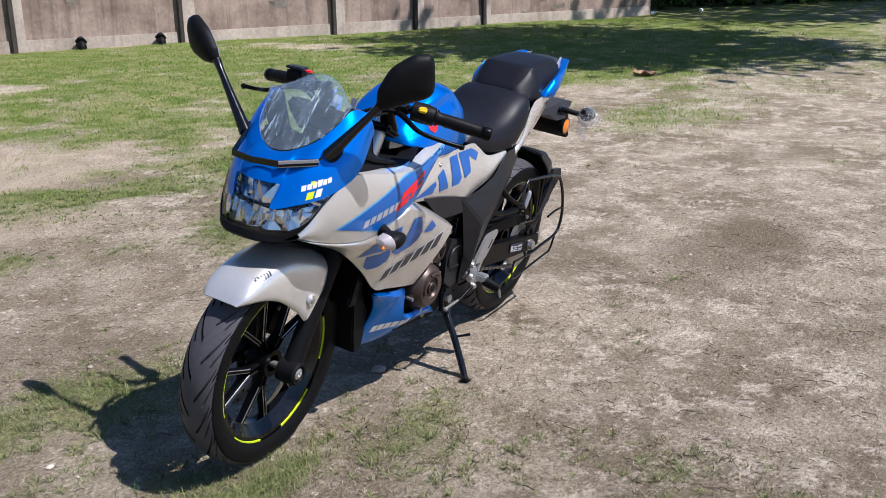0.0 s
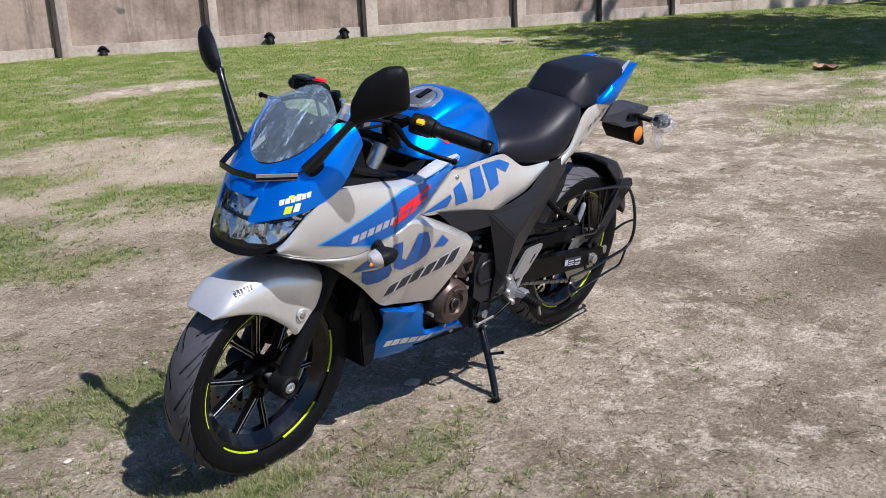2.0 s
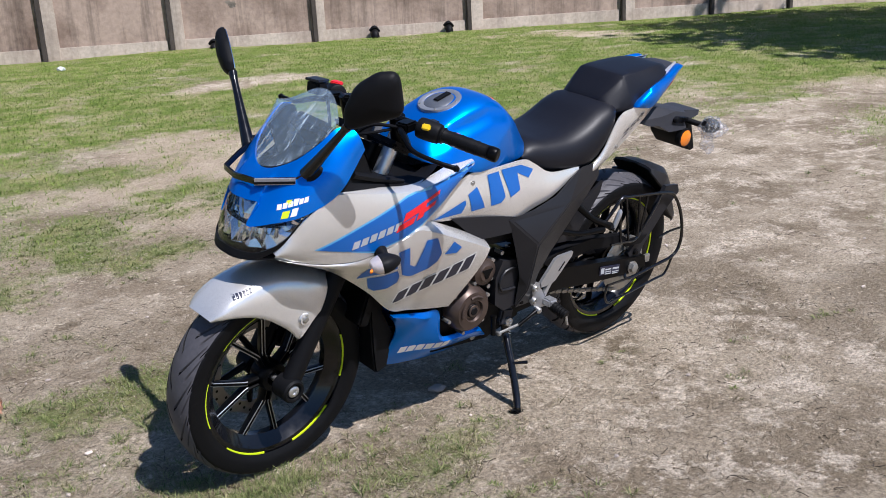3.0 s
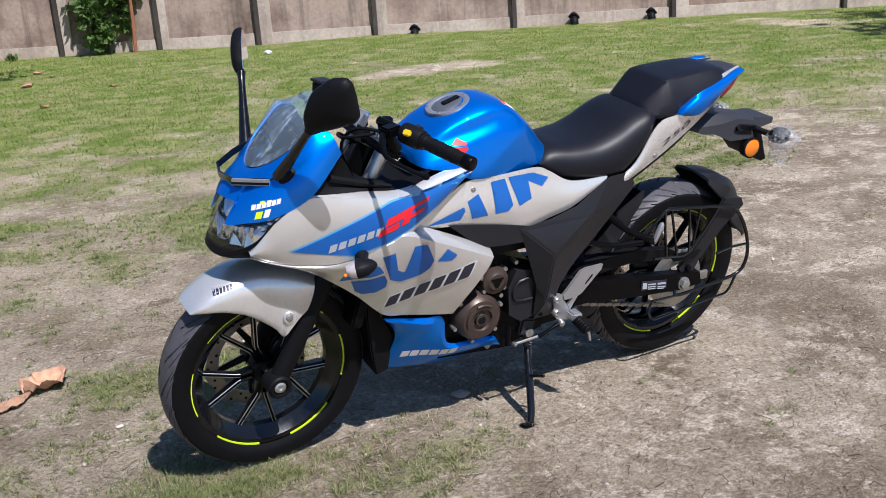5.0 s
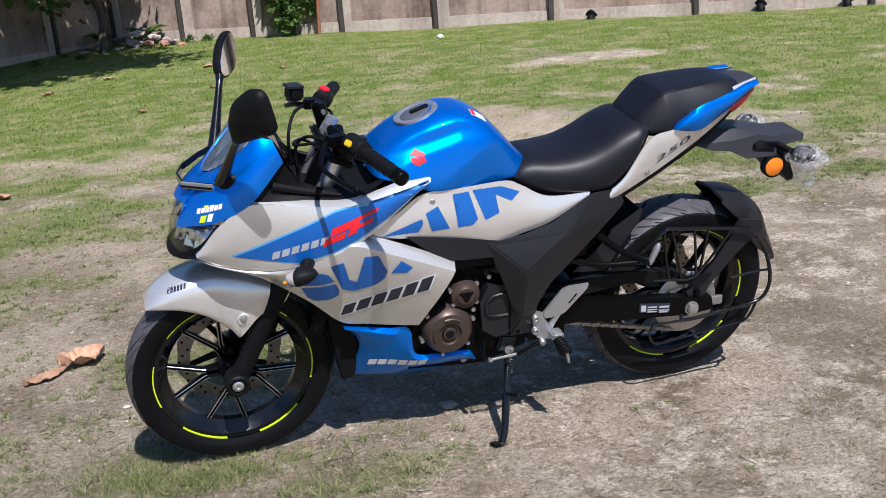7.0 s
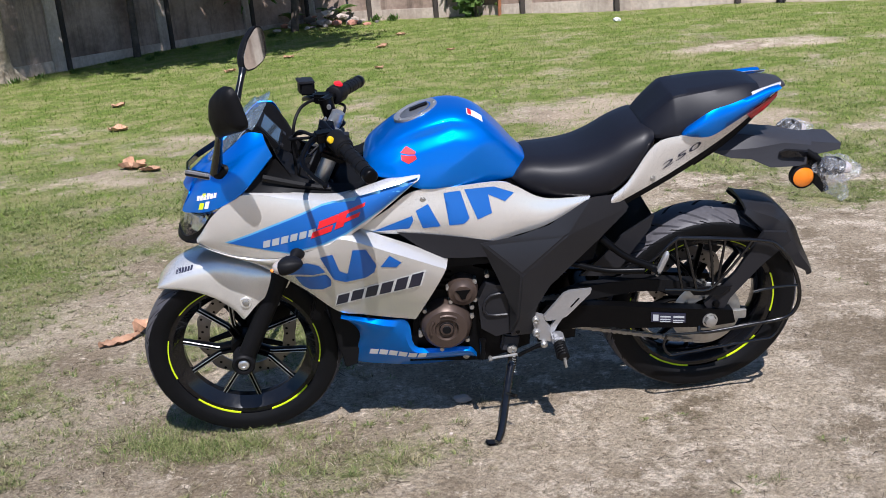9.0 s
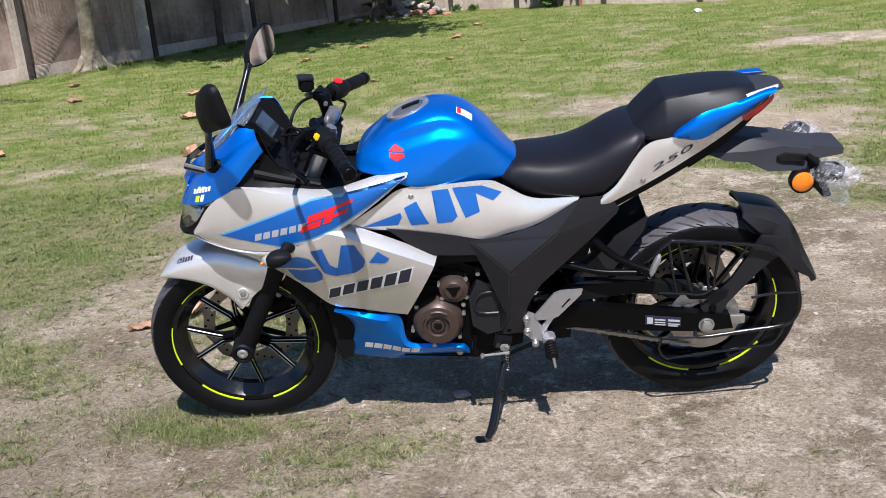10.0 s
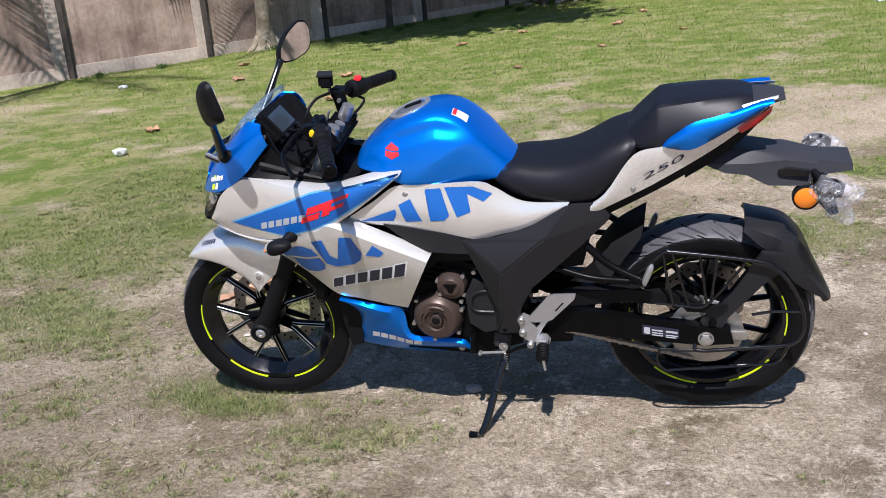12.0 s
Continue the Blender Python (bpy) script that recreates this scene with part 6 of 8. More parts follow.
# ---- mirrors ----
def mirror(s):
    base = Vector((-0.646, s * 0.138, 0.902))
    root = Vector((-0.603, -0.240, 1.036)) if s < 0 else Vector((-0.603, 0.279, 1.047))
    foot = part("mirror_foot", tube([base + Vector((0.050, s * 0.004, 0.004)), base + Vector((0.010, 0, -0.004)), base - (root - base) * 0.06], [0.010, 0.019, 0.017], 14, 4), M_BLACK, None, "black mirror foot")
    m = part("mirror", tube([base - (root - base) * 0.05, base + (root - base) * 0.12, base + (root - base) * 0.5, base + (root - base) * 0.85, root], [0.0175, 0.0155, 0.0115, 0.0095, 0.0125], 12, 4), M_GLOSSBLACK, None, "black rear-view mirror on its stalk")
    # head: outline in its own plane, domed in front, glass behind
    if s < 0:
        ax, back = Vector((0.385, -0.545, 0.745)).normalized(), Vector((0.783, 0.603, 0.171))
        out, k_ = [(-0.008, 0.004), (0.026, 0.038), (0.094, 0.058), (0.160, 0.042), (0.190, 0.014), (0.188, -0.008), (0.134, -0.070), (0.110, -0.074), (0.040, -0.034), (0.000, -0.014)], 0.91
    else:
        ax, back = Vector((0.30, 0.843, 0.446)).normalized(), Vector((0.95, -0.20, 0.20))
        out, k_ = [(-0.006, 0.010), (0.020, 0.036), (0.092, 0.054), (0.172, 0.046), (0.202, 0.016), (0.198, -0.018), (0.160, -0.064), (0.120, -0.072), (0.045, -0.046), (0.0, -0.014)], 0.83
    back = (back - ax * back.dot(ax)).normalized()
    side = ax.cross(back)
    if side.z < 0:
        side = -side
    if s < 0:
        turn = radians(5)
        side, back = side * math.cos(turn) - back * math.sin(turn), back * math.cos(turn) + side * math.sin(turn)
    pts = [np.array(q) * k_ for q in out]
    for _ in range(3):
        pts = [q for i in range(len(pts)) for q in (pts[i] * 0.84 + pts[(i + 1) % len(pts)] * 0.16, pts[i] * 0.16 + pts[(i + 1) % len(pts)] * 0.84)]
    c0 = (0.10 * k_, 0.0)
    rows = []
    for f, dp in ((1.0, 0.005), (1.0, -0.004), (0.95, -0.012), (0.82, -0.019), (0.60, -0.024), (0.32, -0.027), (0.06, -0.028)):
        rows.append([root + ax * (c0[0] + (p[0] - c0[0]) * f) + side * (c0[1] + (p[1] - c0[1]) * f) + back * dp for p in pts])
    bm = bmesh.new()
    vs = grid(bm, rows, close_v=True)
    bm.faces.new(vs[0])
    bm.faces.new(vs[-1])
    part("mirror_housing", bm, M_BLACK, m, "black mirror housing", angle=50)
    bm = bmesh.new()
    rr = [[root + ax * (c0[0] + (p[0] - c0[0]) * 0.92) + side * ((p[1]) * 0.90) + back * dp for p in pts] for dp in (0.0065, 0.0085)]
    vs = grid(bm, rr, close_v=True)
    bm.faces.new(vs[1])
    bm.faces.new(vs[0])
    part("mirror_glass", bm, M_MIRROR, m, "mirror glass", smooth=False)


mirror(-1)
mirror(1)

# ---- indicators in front ----
def lozenge(sections, power=2.6, segs=20):
    """A body along x with rounded-rectangle sections: (x, half width, half height)."""
    bm = bmesh.new()
    rows = []
    for x, w, h in sections:
        row = []
        for k in range(segs):
            a = k * math.tau / segs
            c_, s_ = math.cos(a), math.sin(a)
            row.append((x, w * math.copysign(abs(c_) ** (2 / power), c_), h * math.copysign(abs(s_) ** (2 / power), s_)))
        rows.append(row)
    vs = grid(bm, rows, close_v=True)
    bm.faces.new(vs[0])
    bm.faces.new(vs[-1])
    return bm


for s in (-1, 1):
    st = part("front_indicator", tube([(-0.465, s * 0.190, 0.672), (-0.472, s * 0.215, 0.672), (-0.482, s * 0.236, 0.668)], [0.020, 0.013, 0.011], 14, 4), M_BLACK, None, "front indicator on a black stalk")
    IND = Matrix.Translation((-0.492, s * 0.240, 0.662)) @ pose(0, 0, 0, s * 6, -12, s * 22)
    part("indicator_body", lozenge(((-0.006, 0.036, 0.0215), (0.004, 0.037, 0.022), (0.022, 0.030, 0.019), (0.038, 0.018, 0.012), (0.046, 0.006, 0.004))), M_BLACK, st, "black pointed indicator body", IND, angle=30)
    part("indicator_lens", lozenge(((-0.034, 0.012, 0.006), (-0.030, 0.022, 0.013), (-0.019, 0.031, 0.018), (-0.0065, 0.0355, 0.021))), M_CLEARLENS, st, "clear indicator lens", IND, angle=30)
    part("bulb", lathe([(0, -0.006), (0.006, 0), (0, 0.006)], (-0.530, s * 0.244, 0.652), 10), M_AMBER, st, "amber bulb")

# ---- tail: fins, lamp, bracket, rear indicators ----
for s in (-1, 1):
    fin = spline([(0.568, 0.886, 0.002, 0.130), (0.590, 0.896, 0.016, 0.140), (0.640, 0.912, 0.034, 0.143), (0.700, 0.930, 0.027, 0.130), (0.760, 0.950, 0.019, 0.112), (0.805, 0.966, 0.012, 0.096), (0.838, 0.976, 0.004, 0.086)], 5)
    rows = []
    for x, z, h, y in fin:
        h = max(h, 0.002)
        rows.append([(x, s * (y - 0.022), z - 0.1 * h), (x, s * (y - 0.010), z + h * 0.85), (x, s * y, z + h), (x, s * (y + 0.012), z + h * 0.55), (x, s * (y + 0.014), z - h * 0.2), (x, s * (y + 0.004), z - h), (x, s * (y - 0.012), z - h)])
    bm = bmesh.new()
    vs = grid(bm, rows, close_v=True)
    bm.faces.new(vs[0])
    bm.faces.new(vs[-1])
    part("grab_fin", bm, M_BLUE, None, "blue grab rail fin", angle=60)
    part("tail_lamp", shell(mirrored([(0.749, -0.103, 0.914), (0.802, -0.096, 0.943), (0.836, -0.080, 0.960)], s), mirrored([(0.762, -0.099, 0.899), (0.800, -0.091, 0.919), (0.830, -0.078, 0.940)], s), 0.004, 4, 0.006), M_REDLENS, None, "red tail lamp")
for s in (-1, 1):
    part("tail_top", shell(mirrored([(0.70, -0.092, 0.958), (0.76, -0.088, 0.968), (0.80, -0.076, 0.974), (0.850, -0.060, 0.980)], s), mirrored([(0.70, -0.112, 0.925), (0.76, -0.098, 0.946), (0.80, -0.084, 0.958), (0.848, -0.064, 0.972)], s), 0.003, 4, 0.004), M_SILVER, None, "silver tail top beside the pillion seat")
part("tail_cap", loft([(0.76, 0.088, 0.975, 0.955), (0.80, 0.078, 0.976, 0.958), (0.845, 0.060, 0.976, 0.962), (0.868, 0.045, 0.972, 0.963)], [(0, 0), (0.6, 0.1), (0.9, 0.4), (1, 1)], 4), M_HOLDER, None, "black tail cap behind the pillion seat")
part("tail_underside", loft([(0.62, 0.085, 0.85, 0.77), (0.70, 0.080, 0.885, 0.82), (0.78, 0.070, 0.93, 0.885), (0.83, 0.055, 0.958, 0.94)], [(0, 0), (0.7, 0.1), (1, 0.5), (0.9, 1)], 4), M_BLACK, None, "black underside of the tail")
HOLDER = [(0.700, 0.045, 0.842), (0.751, 0.050, 0.840), (0.862, 0.052, 0.818), (0.955, 0.045, 0.797), (1.000, 0.055, 0.793), (1.034, 0.055, 0.789), (0.668, 0.070, 0.804), (0.784, 0.084, 0.808), (0.850, 0.082, 0.790), (0.870, 0.074, 0.812),
          (0.950, 0.058, 0.792), (0.720, 0.085, 0.785), (0.774, 0.086, 0.778), (0.828, 0.092, 0.750), (0.928, 0.088, 0.745), (0.937, 0.070, 0.764), (1.035, 0.052, 0.770)]
HOLDER_FACES = [(0, 1, 7, 6), (1, 2, 9, 7), (6, 7, 12, 11), (7, 9, 8), (7, 8, 12), (2, 3, 10, 9), (9, 10, 8), (8, 10, 15), (8, 15, 14, 13, 12), (3, 4, 5, 16, 15, 10)]
nh = len(HOLDER)
bm = bmesh.new()
vs = [bm.verts.new((x, -y, z)) for x, y, z in HOLDER] + [bm.verts.new((x, y, z)) for x, y, z in HOLDER]
for f in HOLDER_FACES:
    bm.faces.new([vs[i] for i in f])
    bm.faces.new([vs[i + nh] for i in f[::-1]])
HOLDER_RIM = (0, 1, 2, 3, 4, 5, 16, 15, 14, 13, 12, 11, 6, 0)
for a_, b_ in zip(HOLDER_RIM, HOLDER_RIM[1:]):
    bm.faces.new((vs[a_], vs[b_], vs[b_ + nh], vs[a_ + nh]))
hold = part("plate_holder", bm, M_HOLDER, None, "dark grey faceted number plate holder", bevel=0.0025, angle=24)
part("holder_slot", plate([(0.852, 0.790), (0.872, 0.795), (0.930, 0.785), (0.926, 0.770), (0.860, 0.776)], -0.0885, -0.075), M_GLOSSBLACK, hold, "dark slot in the holder", bevel=0.001)
for s in (-1, 1):
    part("indicator_arm", tube([(0.935, s * 0.05, 0.775), (0.955, s * 0.10, 0.765), (0.965, s * 0.125, 0.762)], 0.010, 10, 3), M_BLACK, None, "rear indicator arm")
    ri = part("rear_indicator", tube([(0.935, s * 0.150, 0.778), (0.950, s * 0.152, 0.770), (0.985, s * 0.155, 0.764), (1.005, s * 0.156, 0.760)], [0.010, 0.024, 0.024, 0.012], 14, 4), M_BLACK, None, "rear indicator in its plastic bag")
    part("indicator_lens", tube([(1.000, s * 0.156, 0.761), (1.015, s * 0.157, 0.757), (1.024, s * 0.157, 0.755)], [0.018, 0.014, 0.003], 14, 4), M_CLEARLENS, ri, "clear lens")
    bm = bmesh.new()
    bmesh.ops.create_icosphere(bm, subdivisions=4, radius=1.0, matrix=Matrix.Translation((0.985, s * 0.150, 0.755)) @ pose(0, 0, 0, 0, 15, 0) @ Matrix.Diagonal((0.060, 0.040, 0.036, 1)))
    for v in bm.verts:
        v.co += v.normal * 0.016 * noise.noise(v.co * 34) + v.normal * 0.006 * noise.noise(v.co * 90)
    part("plastic_bag", bm, M_BAG, ri, "crumpled clear plastic bag", angle=20)
bm = bmesh.new()
bmesh.ops.create_icosphere(bm, subdivisions=4, radius=1.0, matrix=Matrix.Translation((0.995, -0.13, 0.705)) @ pose(0, 0, 0, 0, 55, 0) @ Matrix.Diagonal((0.060, 0.014, 0.030, 1)))
for v in bm.verts:
    v.co += v.normal * 0.012 * noise.noise(v.co * 40)
part("bag_tail", bm, M_BAG, None, "loose end of the plastic bag", angle=20)
part("plate_stay", plate([(0.935, 0.775), (0.965, 0.77), (1.005, 0.66), (0.985, 0.655), (0.945, 0.70)], -0.075, 0.075), M_BLACK, hold, "black number plate stay", bevel=0.004)
rf = part("side_reflector", lathe([(0, -0.098), (0.024, -0.098), (0.030, -0.094), (0.030, -0.078)], (0.921, 0, 0.714), 32), M_AMBER, None, "round amber side reflector")
part("reflector_rim", lathe([(0.029, -0.096), (0.034, -0.094), (0.034, -0.074), (0.029, -0.074)], (0.921, 0, 0.714), 32, closed=True), M_BLACK, rf, "black reflector rim")

# ---- rear mudguard, hugger, saree guard ----
def hugger():
    st = spline([(0.775, 0.634, 0.085), (0.825, 0.626, 0.090), (0.880, 0.606, 0.088), (0.925, 0.555, 0.080), (0.955, 0.487, 0.072), (0.985, 0.425, 0.060), (1.004, 0.382, 0.042)], 4)
    rows = []
    for i, (x, z, w) in enumerate(st):
        d = Vector((x - R_AX[0], 0, z - R_AX[2])).normalized()
        o = Vector((x, 0, z))
        flap = 0.055 * math.sin(math.pi * min(i / (len(st) - 1) * 1.1, 1))
        rows.append([o + Vector((0, w * f, 0)) - d * (flap * g + q) for f, g, q in ((-1.0, 1.0, 0.02), (-0.92, 0.35, 0.008), (-0.6, 0, 0.002), (0, 0, 0), (0.6, 0, 0.002), (0.92, 0.35, 0.008), (1.0, 1.0, 0.02), (0.95, 1.0, 0.024), (0.86, 0.35, 0.014), (0, 0, 0.006), (-0.86, 0.35, 0.014), (-0.95, 1.0, 0.024))])
    bm = bmesh.new()
    vs = grid(bm, rows, close_v=True)
    bm.faces.new(vs[0])
    bm.faces.new(vs[-1])
    return bm


hug = part("rear_mudguard", hugger(), M_SATIN, None, "black tyre-hugging rear mudguard", angle=40)
for s in (-1, 1):
    part("mudguard_stay", plate([(0.815, 0.570), (0.880, 0.562), (0.892, 0.535), (0.815, 0.468), (0.73, 0.370), (0.712, 0.332), (0.668, 0.332), (0.655, 0.358), (0.74, 0.448)], s * 0.120, s * 0.106), M_SATIN, hug, "mudguard stay", bevel=0.005)
    part("stay_bolt", lathe([(0, s * 0.130), (0.008, s * 0.130), (0.011, s * 0.124), (0.011, s * 0.11)], (0.688, 0, 0.356), 12), M_BLACKMETAL, hug, xf=None)
part("front_hugger", shell([(0.36, -0.085, 0.50), (0.42, -0.085, 0.575), (0.51, -0.082, 0.632)], [(0.36, 0.085, 0.50), (0.42, 0.085, 0.575), (0.51, 0.082, 0.632)], 0.0, 6, 0.005), M_BLACK, None, "black inner mudguard ahead of the tyre")
part("hugger_flank", plate([(0.30, 0.47), (0.36, 0.52), (0.42, 0.585), (0.51, 0.64), (0.50, 0.60), (0.44, 0.52), (0.40, 0.46)], -0.092, -0.082), M_SATIN, None, "satin flank of the inner mudguard", bevel=0.003)

Y = -0.135
guard = part("saree_guard", tube([(0.510, -0.120, 0.505), (0.525, Y, 0.545), (0.562, Y, 0.580), (0.60, Y, 0.580), (0.80, Y, 0.553), (0.850, Y, 0.530), (0.895, Y, 0.468), (0.922, Y, 0.390), (0.920, Y, 0.330), (0.885, Y, 0.296), (0.78, Y, 0.283), (0.652, Y, 0.272), (0.64, -0.125, 0.290)], 0.0058, 10, 5), M_GLOSSBLACK, None, "black tubular saree guard beside the rear wheel")
for pts in ([(0.545, Y, 0.274), (0.536, Y, 0.240), (0.556, Y, 0.207), (0.60, Y, 0.209), (0.80, Y, 0.229), (0.858, Y, 0.238), (0.888, Y, 0.296)], [(0.545, Y, 0.274), (0.60, Y, 0.273), (0.655, Y, 0.272)],
            [(0.535, Y, 0.425), (0.60, Y, 0.418), (0.66, Y, 0.413), (0.70, Y, 0.45), (0.755, Y, 0.522), (0.775, Y, 0.556)], [(0.585, Y, 0.580), (0.605, Y, 0.50), (0.625, Y, 0.418)], [(0.655, Y, 0.573), (0.665, Y, 0.50), (0.672, Y, 0.424)],
            [(0.56, Y, 0.578), (0.57, Y, 0.50), (0.585, Y, 0.420)], [(0.70, Y, 0.567), (0.695, Y, 0.52), (0.685, Y, 0.44)], [(0.918, Y, 0.40), (0.85, Y, 0.40), (0.79, Y, 0.39)], [(0.525, Y, 0.545), (0.49, Y, 0.515), (0.47, -0.13, 0.495)]):
    part("guard_bar", tube(pts, 0.0042, 8, 4), M_GLOSSBLACK, guard, "thin black guard bar")
part("guard_foot_plate", plate([(0.60, 0.42), (0.73, 0.415), (0.70, 0.39), (0.62, 0.395)], Y + 0.004, Y + 0.010), M_BLACK, guard, "foot plate of the guard", bevel=0.002)

# pillion peg brackets
for s in (-1, 1):
    br = part("pillion_bracket", tube([(0.355, s * 0.125, 0.60), (0.42, s * 0.140, 0.545), (0.50, s * 0.150, 0.505), (0.505, s * 0.150, 0.500)], [0.012, 0.010, 0.012, 0.020], 10, 5), M_BLACKMETAL, None, "black pillion footrest bracket")
    part("bracket_arm", tube([(0.24, s * 0.130, 0.545), (0.36, s * 0.140, 0.508), (0.47, s * 0.148, 0.500)], [0.010, 0.009, 0.011], 10, 5), M_BLACKMETAL, br, "lower bracket arm")
    part("pillion_peg", tube([(0.505, s * 0.155, 0.485), (0.512, s * 0.158, 0.505), (0.528, s * 0.160, 0.545), (0.532, s * 0.160, 0.558)], [0.006, 0.009, 0.009, 0.004], 8, 4), M_SATINALU, br, "folded aluminium pillion peg")

# ---- rider footrest, gear lever, side stand ----
fp = part("footrest_plate", plate([(0.151, 0.385), (0.168, 0.397), (0.186, 0.389), (0.191, 0.373), (0.204, 0.353), (0.214, 0.337), (0.226, 0.327), (0.242, 0.313), (0.238, 0.301), (0.204, 0.303), (0.194, 0.307), (0.172, 0.312), (0.152, 0.336), (0.158, 0.354)], -0.157, -0.145), M_SATINALU, None, "silver cast footrest plate with heel guard", bevel=0.003)
part("heel_guard", plate([(0.1865, 0.390), (0.244, 0.456), (0.262, 0.462), (0.322, 0.463), (0.318, 0.449), (0.252, 0.383), (0.239, 0.378), (0.225, 0.357), (0.2145, 0.3375), (0.2045, 0.354), (0.220, 0.374), (0.1915, 0.374)], -0.160, -0.150), M_SATINALU, fp, "brushed heel guard", bevel=0.003)
part("plate_slot", plate([(0.261, 0.413), (0.284, 0.439), (0.288, 0.437), (0.264, 0.411)], -0.1615, -0.159), M_BLACK, fp, "slot in the heel guard")
for x, z in ((0.163, 0.379), (0.164, 0.337)):
    part("plate_bolt", lathe([(0, -0.164), (0.004, -0.164), (0.005, -0.167), (0.008, -0.167), (0.011, -0.163), (0.012, -0.155)], (x, 0, z), 14), M_STEEL, fp, "bright flange bolt")
part("footrest_hinge", block((0.222, -0.172, 0.322), (0.034, 0.040, 0.026)), M_SATINALU, fp, "footrest hinge", bevel=0.005)
peg = part("footrest", rod((0.224, -0.180, 0.312), (0.230, -0.238, 0.299), 0.0165, 0.015, 14), M_GRIP, None, "ribbed rubber footrest")
for k in range(5):
    p0 = Vector((0.224, -0.188 - k * 0.010, 0.311 - k * 0.0022))
    part("peg_ridge", rod(p0, p0 + Vector((0.0004, -0.004, -0.0008)), 0.0172, segs=14), M_GRIP, peg)
part("peg_feeler", rod((0.230, -0.236, 0.296), (0.234, -0.242, 0.268), 0.005, 0.004, 8), M_STEEL, peg, "steel peg feeler")
gl = part("gear_linkage", rod((0.112, -0.152, 0.268), (0.030, -0.150, 0.261), 0.0042, segs=8), M_STEEL, None, "gear change linkage rod")
part("gear_arm", tube([(0.184, -0.160, 0.300), (0.150, -0.160, 0.288), (0.111, -0.154, 0.266)], [0.008, 0.0055, 0.0065], 10, 4), M_BLACKMETAL, gl, "black gear pedal arm")
part("pedal_pivot", lathe([(0, -0.172), (0.006, -0.172), (0.010, -0.168), (0.011, -0.156)], (0.184, 0, 0.300), 16), M_STEEL, gl, "bright pedal pivot bolt")
part("rod_joint", lathe([(0, -0.160), (0.005, -0.158), (0.007, -0.150), (0.005, -0.142), (0, -0.140)], (0.030, 0, 0.261), 14), M_STEEL, gl, "ball joint")
part("shift_arm", tube([(0.012, -0.140, 0.322), (0.010, -0.144, 0.292), (0.009, -0.148, 0.262)], [0.010, 0.007, 0.009], 10, 3), M_BLACKMETAL, gl, "black shift arm on the engine")
stand = part("side_stand", tube([(0.096, -0.108, 0.262), (0.096, -0.116, 0.226), (0.084, -0.140, 0.198), (0.070, -0.175, 0.157), (0.058, -0.205, 0.114), (0.044, -0.235, 0.072), (0.030, -0.255, 0.048)], [0.015, 0.013, 0.0115, 0.0115, 0.0115, 0.0115, 0.0105], 14, 4), M_GLOSSBLACK, None, "black side stand propping the motorcycle")
part("stand_foot", block((0.024, -0.263, 0.048), (0.060, 0.034, 0.008), (-9, 14, 10)), M_BLACKMETAL, stand, "flat stand foot", bevel=0.003)
part("stand_prong", tube([(0.066, -0.178, 0.158), (0.078, -0.200, 0.166), (0.092, -0.222, 0.174)], [0.0048, 0.0045, 0.0055], 8, 3), M_GLOSSBLACK, stand, "kick prong")
part("stand_pivot", rod((0.096, -0.088, 0.270), (0.096, -0.128, 0.270), 0.014, segs=12), M_STEEL, stand, "stand pivot bolt")
part("stand_spring", tube([(0.10 + 0.004 * math.cos(t * 1.3), -0.128 + 0.004 * math.sin(t * 1.3), 0.28 - 0.0018 * t) for t in range(50)], 0.0016, 5, 2), M_STEEL, stand, "return spring")
part("frame_lug", block((0.092, -0.10, 0.286), (0.050, 0.040, 0.056), (0, 12, 0)), M_HOLDER, None, "stand bracket on the frame", bevel=0.006)
part("under_tray", plate([(0.16, 0.33), (0.30, 0.34), (0.29, 0.25), (0.18, 0.245)], -0.06, 0.06), M_BLACK, None, "black tray under the swingarm", bevel=0.006)
part("battery_box", plate([(0.12, 0.72), (0.34, 0.74), (0.38, 0.66), (0.34, 0.52), (0.18, 0.50)], -0.09, 0.09), M_BLACK, None, "black box under the seat", bevel=0.01)

# ---- decals (brand lettering kept as plain slanted shapes) ----
t_up, t_lo = tree_of(left["upper"]), tree_of(left["lower"])
t_side, t_tail = tree_of(left["side"]), tree_of(left["tail"])
t_tank, t_fend, t_belly, t_nose = tree_of(tank), tree_of(fender), tree_of(bellies[-1]), tree_of(cowl)
decal("pinstripe", [(-0.652, 0.713), (-0.52, 0.761), (-0.384, 0.807), (-0.256, 0.823), (-0.131, 0.8445), (-0.141, 0.828), (-0.231, 0.769), (-0.331, 0.715), (-0.400, 0.690), (-0.485, 0.673)], t_up, M_LIGHTBLUE, left["upper"], "thin light blue outline", lift=0.0008)
decal("blue_stripe", [(-0.643, 0.711), (-0.52, 0.756), (-0.384, 0.802), (-0.256, 0.819), (-0.135, 0.841), (-0.145, 0.83), (-0.233, 0.774), (-0.333, 0.721), (-0.401, 0.695), (-0.485, 0.678)], t_up, M_DECALBLUE, left["upper"], "blue flash along the fairing", lift=0.0016)
for k in range(6):
    decal("name_bar", slant(-0.553 + k * 0.0245, 0.695 + k * 0.0050, 0.019, 0.021, 0.25, 0.20), t_up, M_GREYDECAL, left["upper"], "grey slanted lettering shape", lift=0.0024)
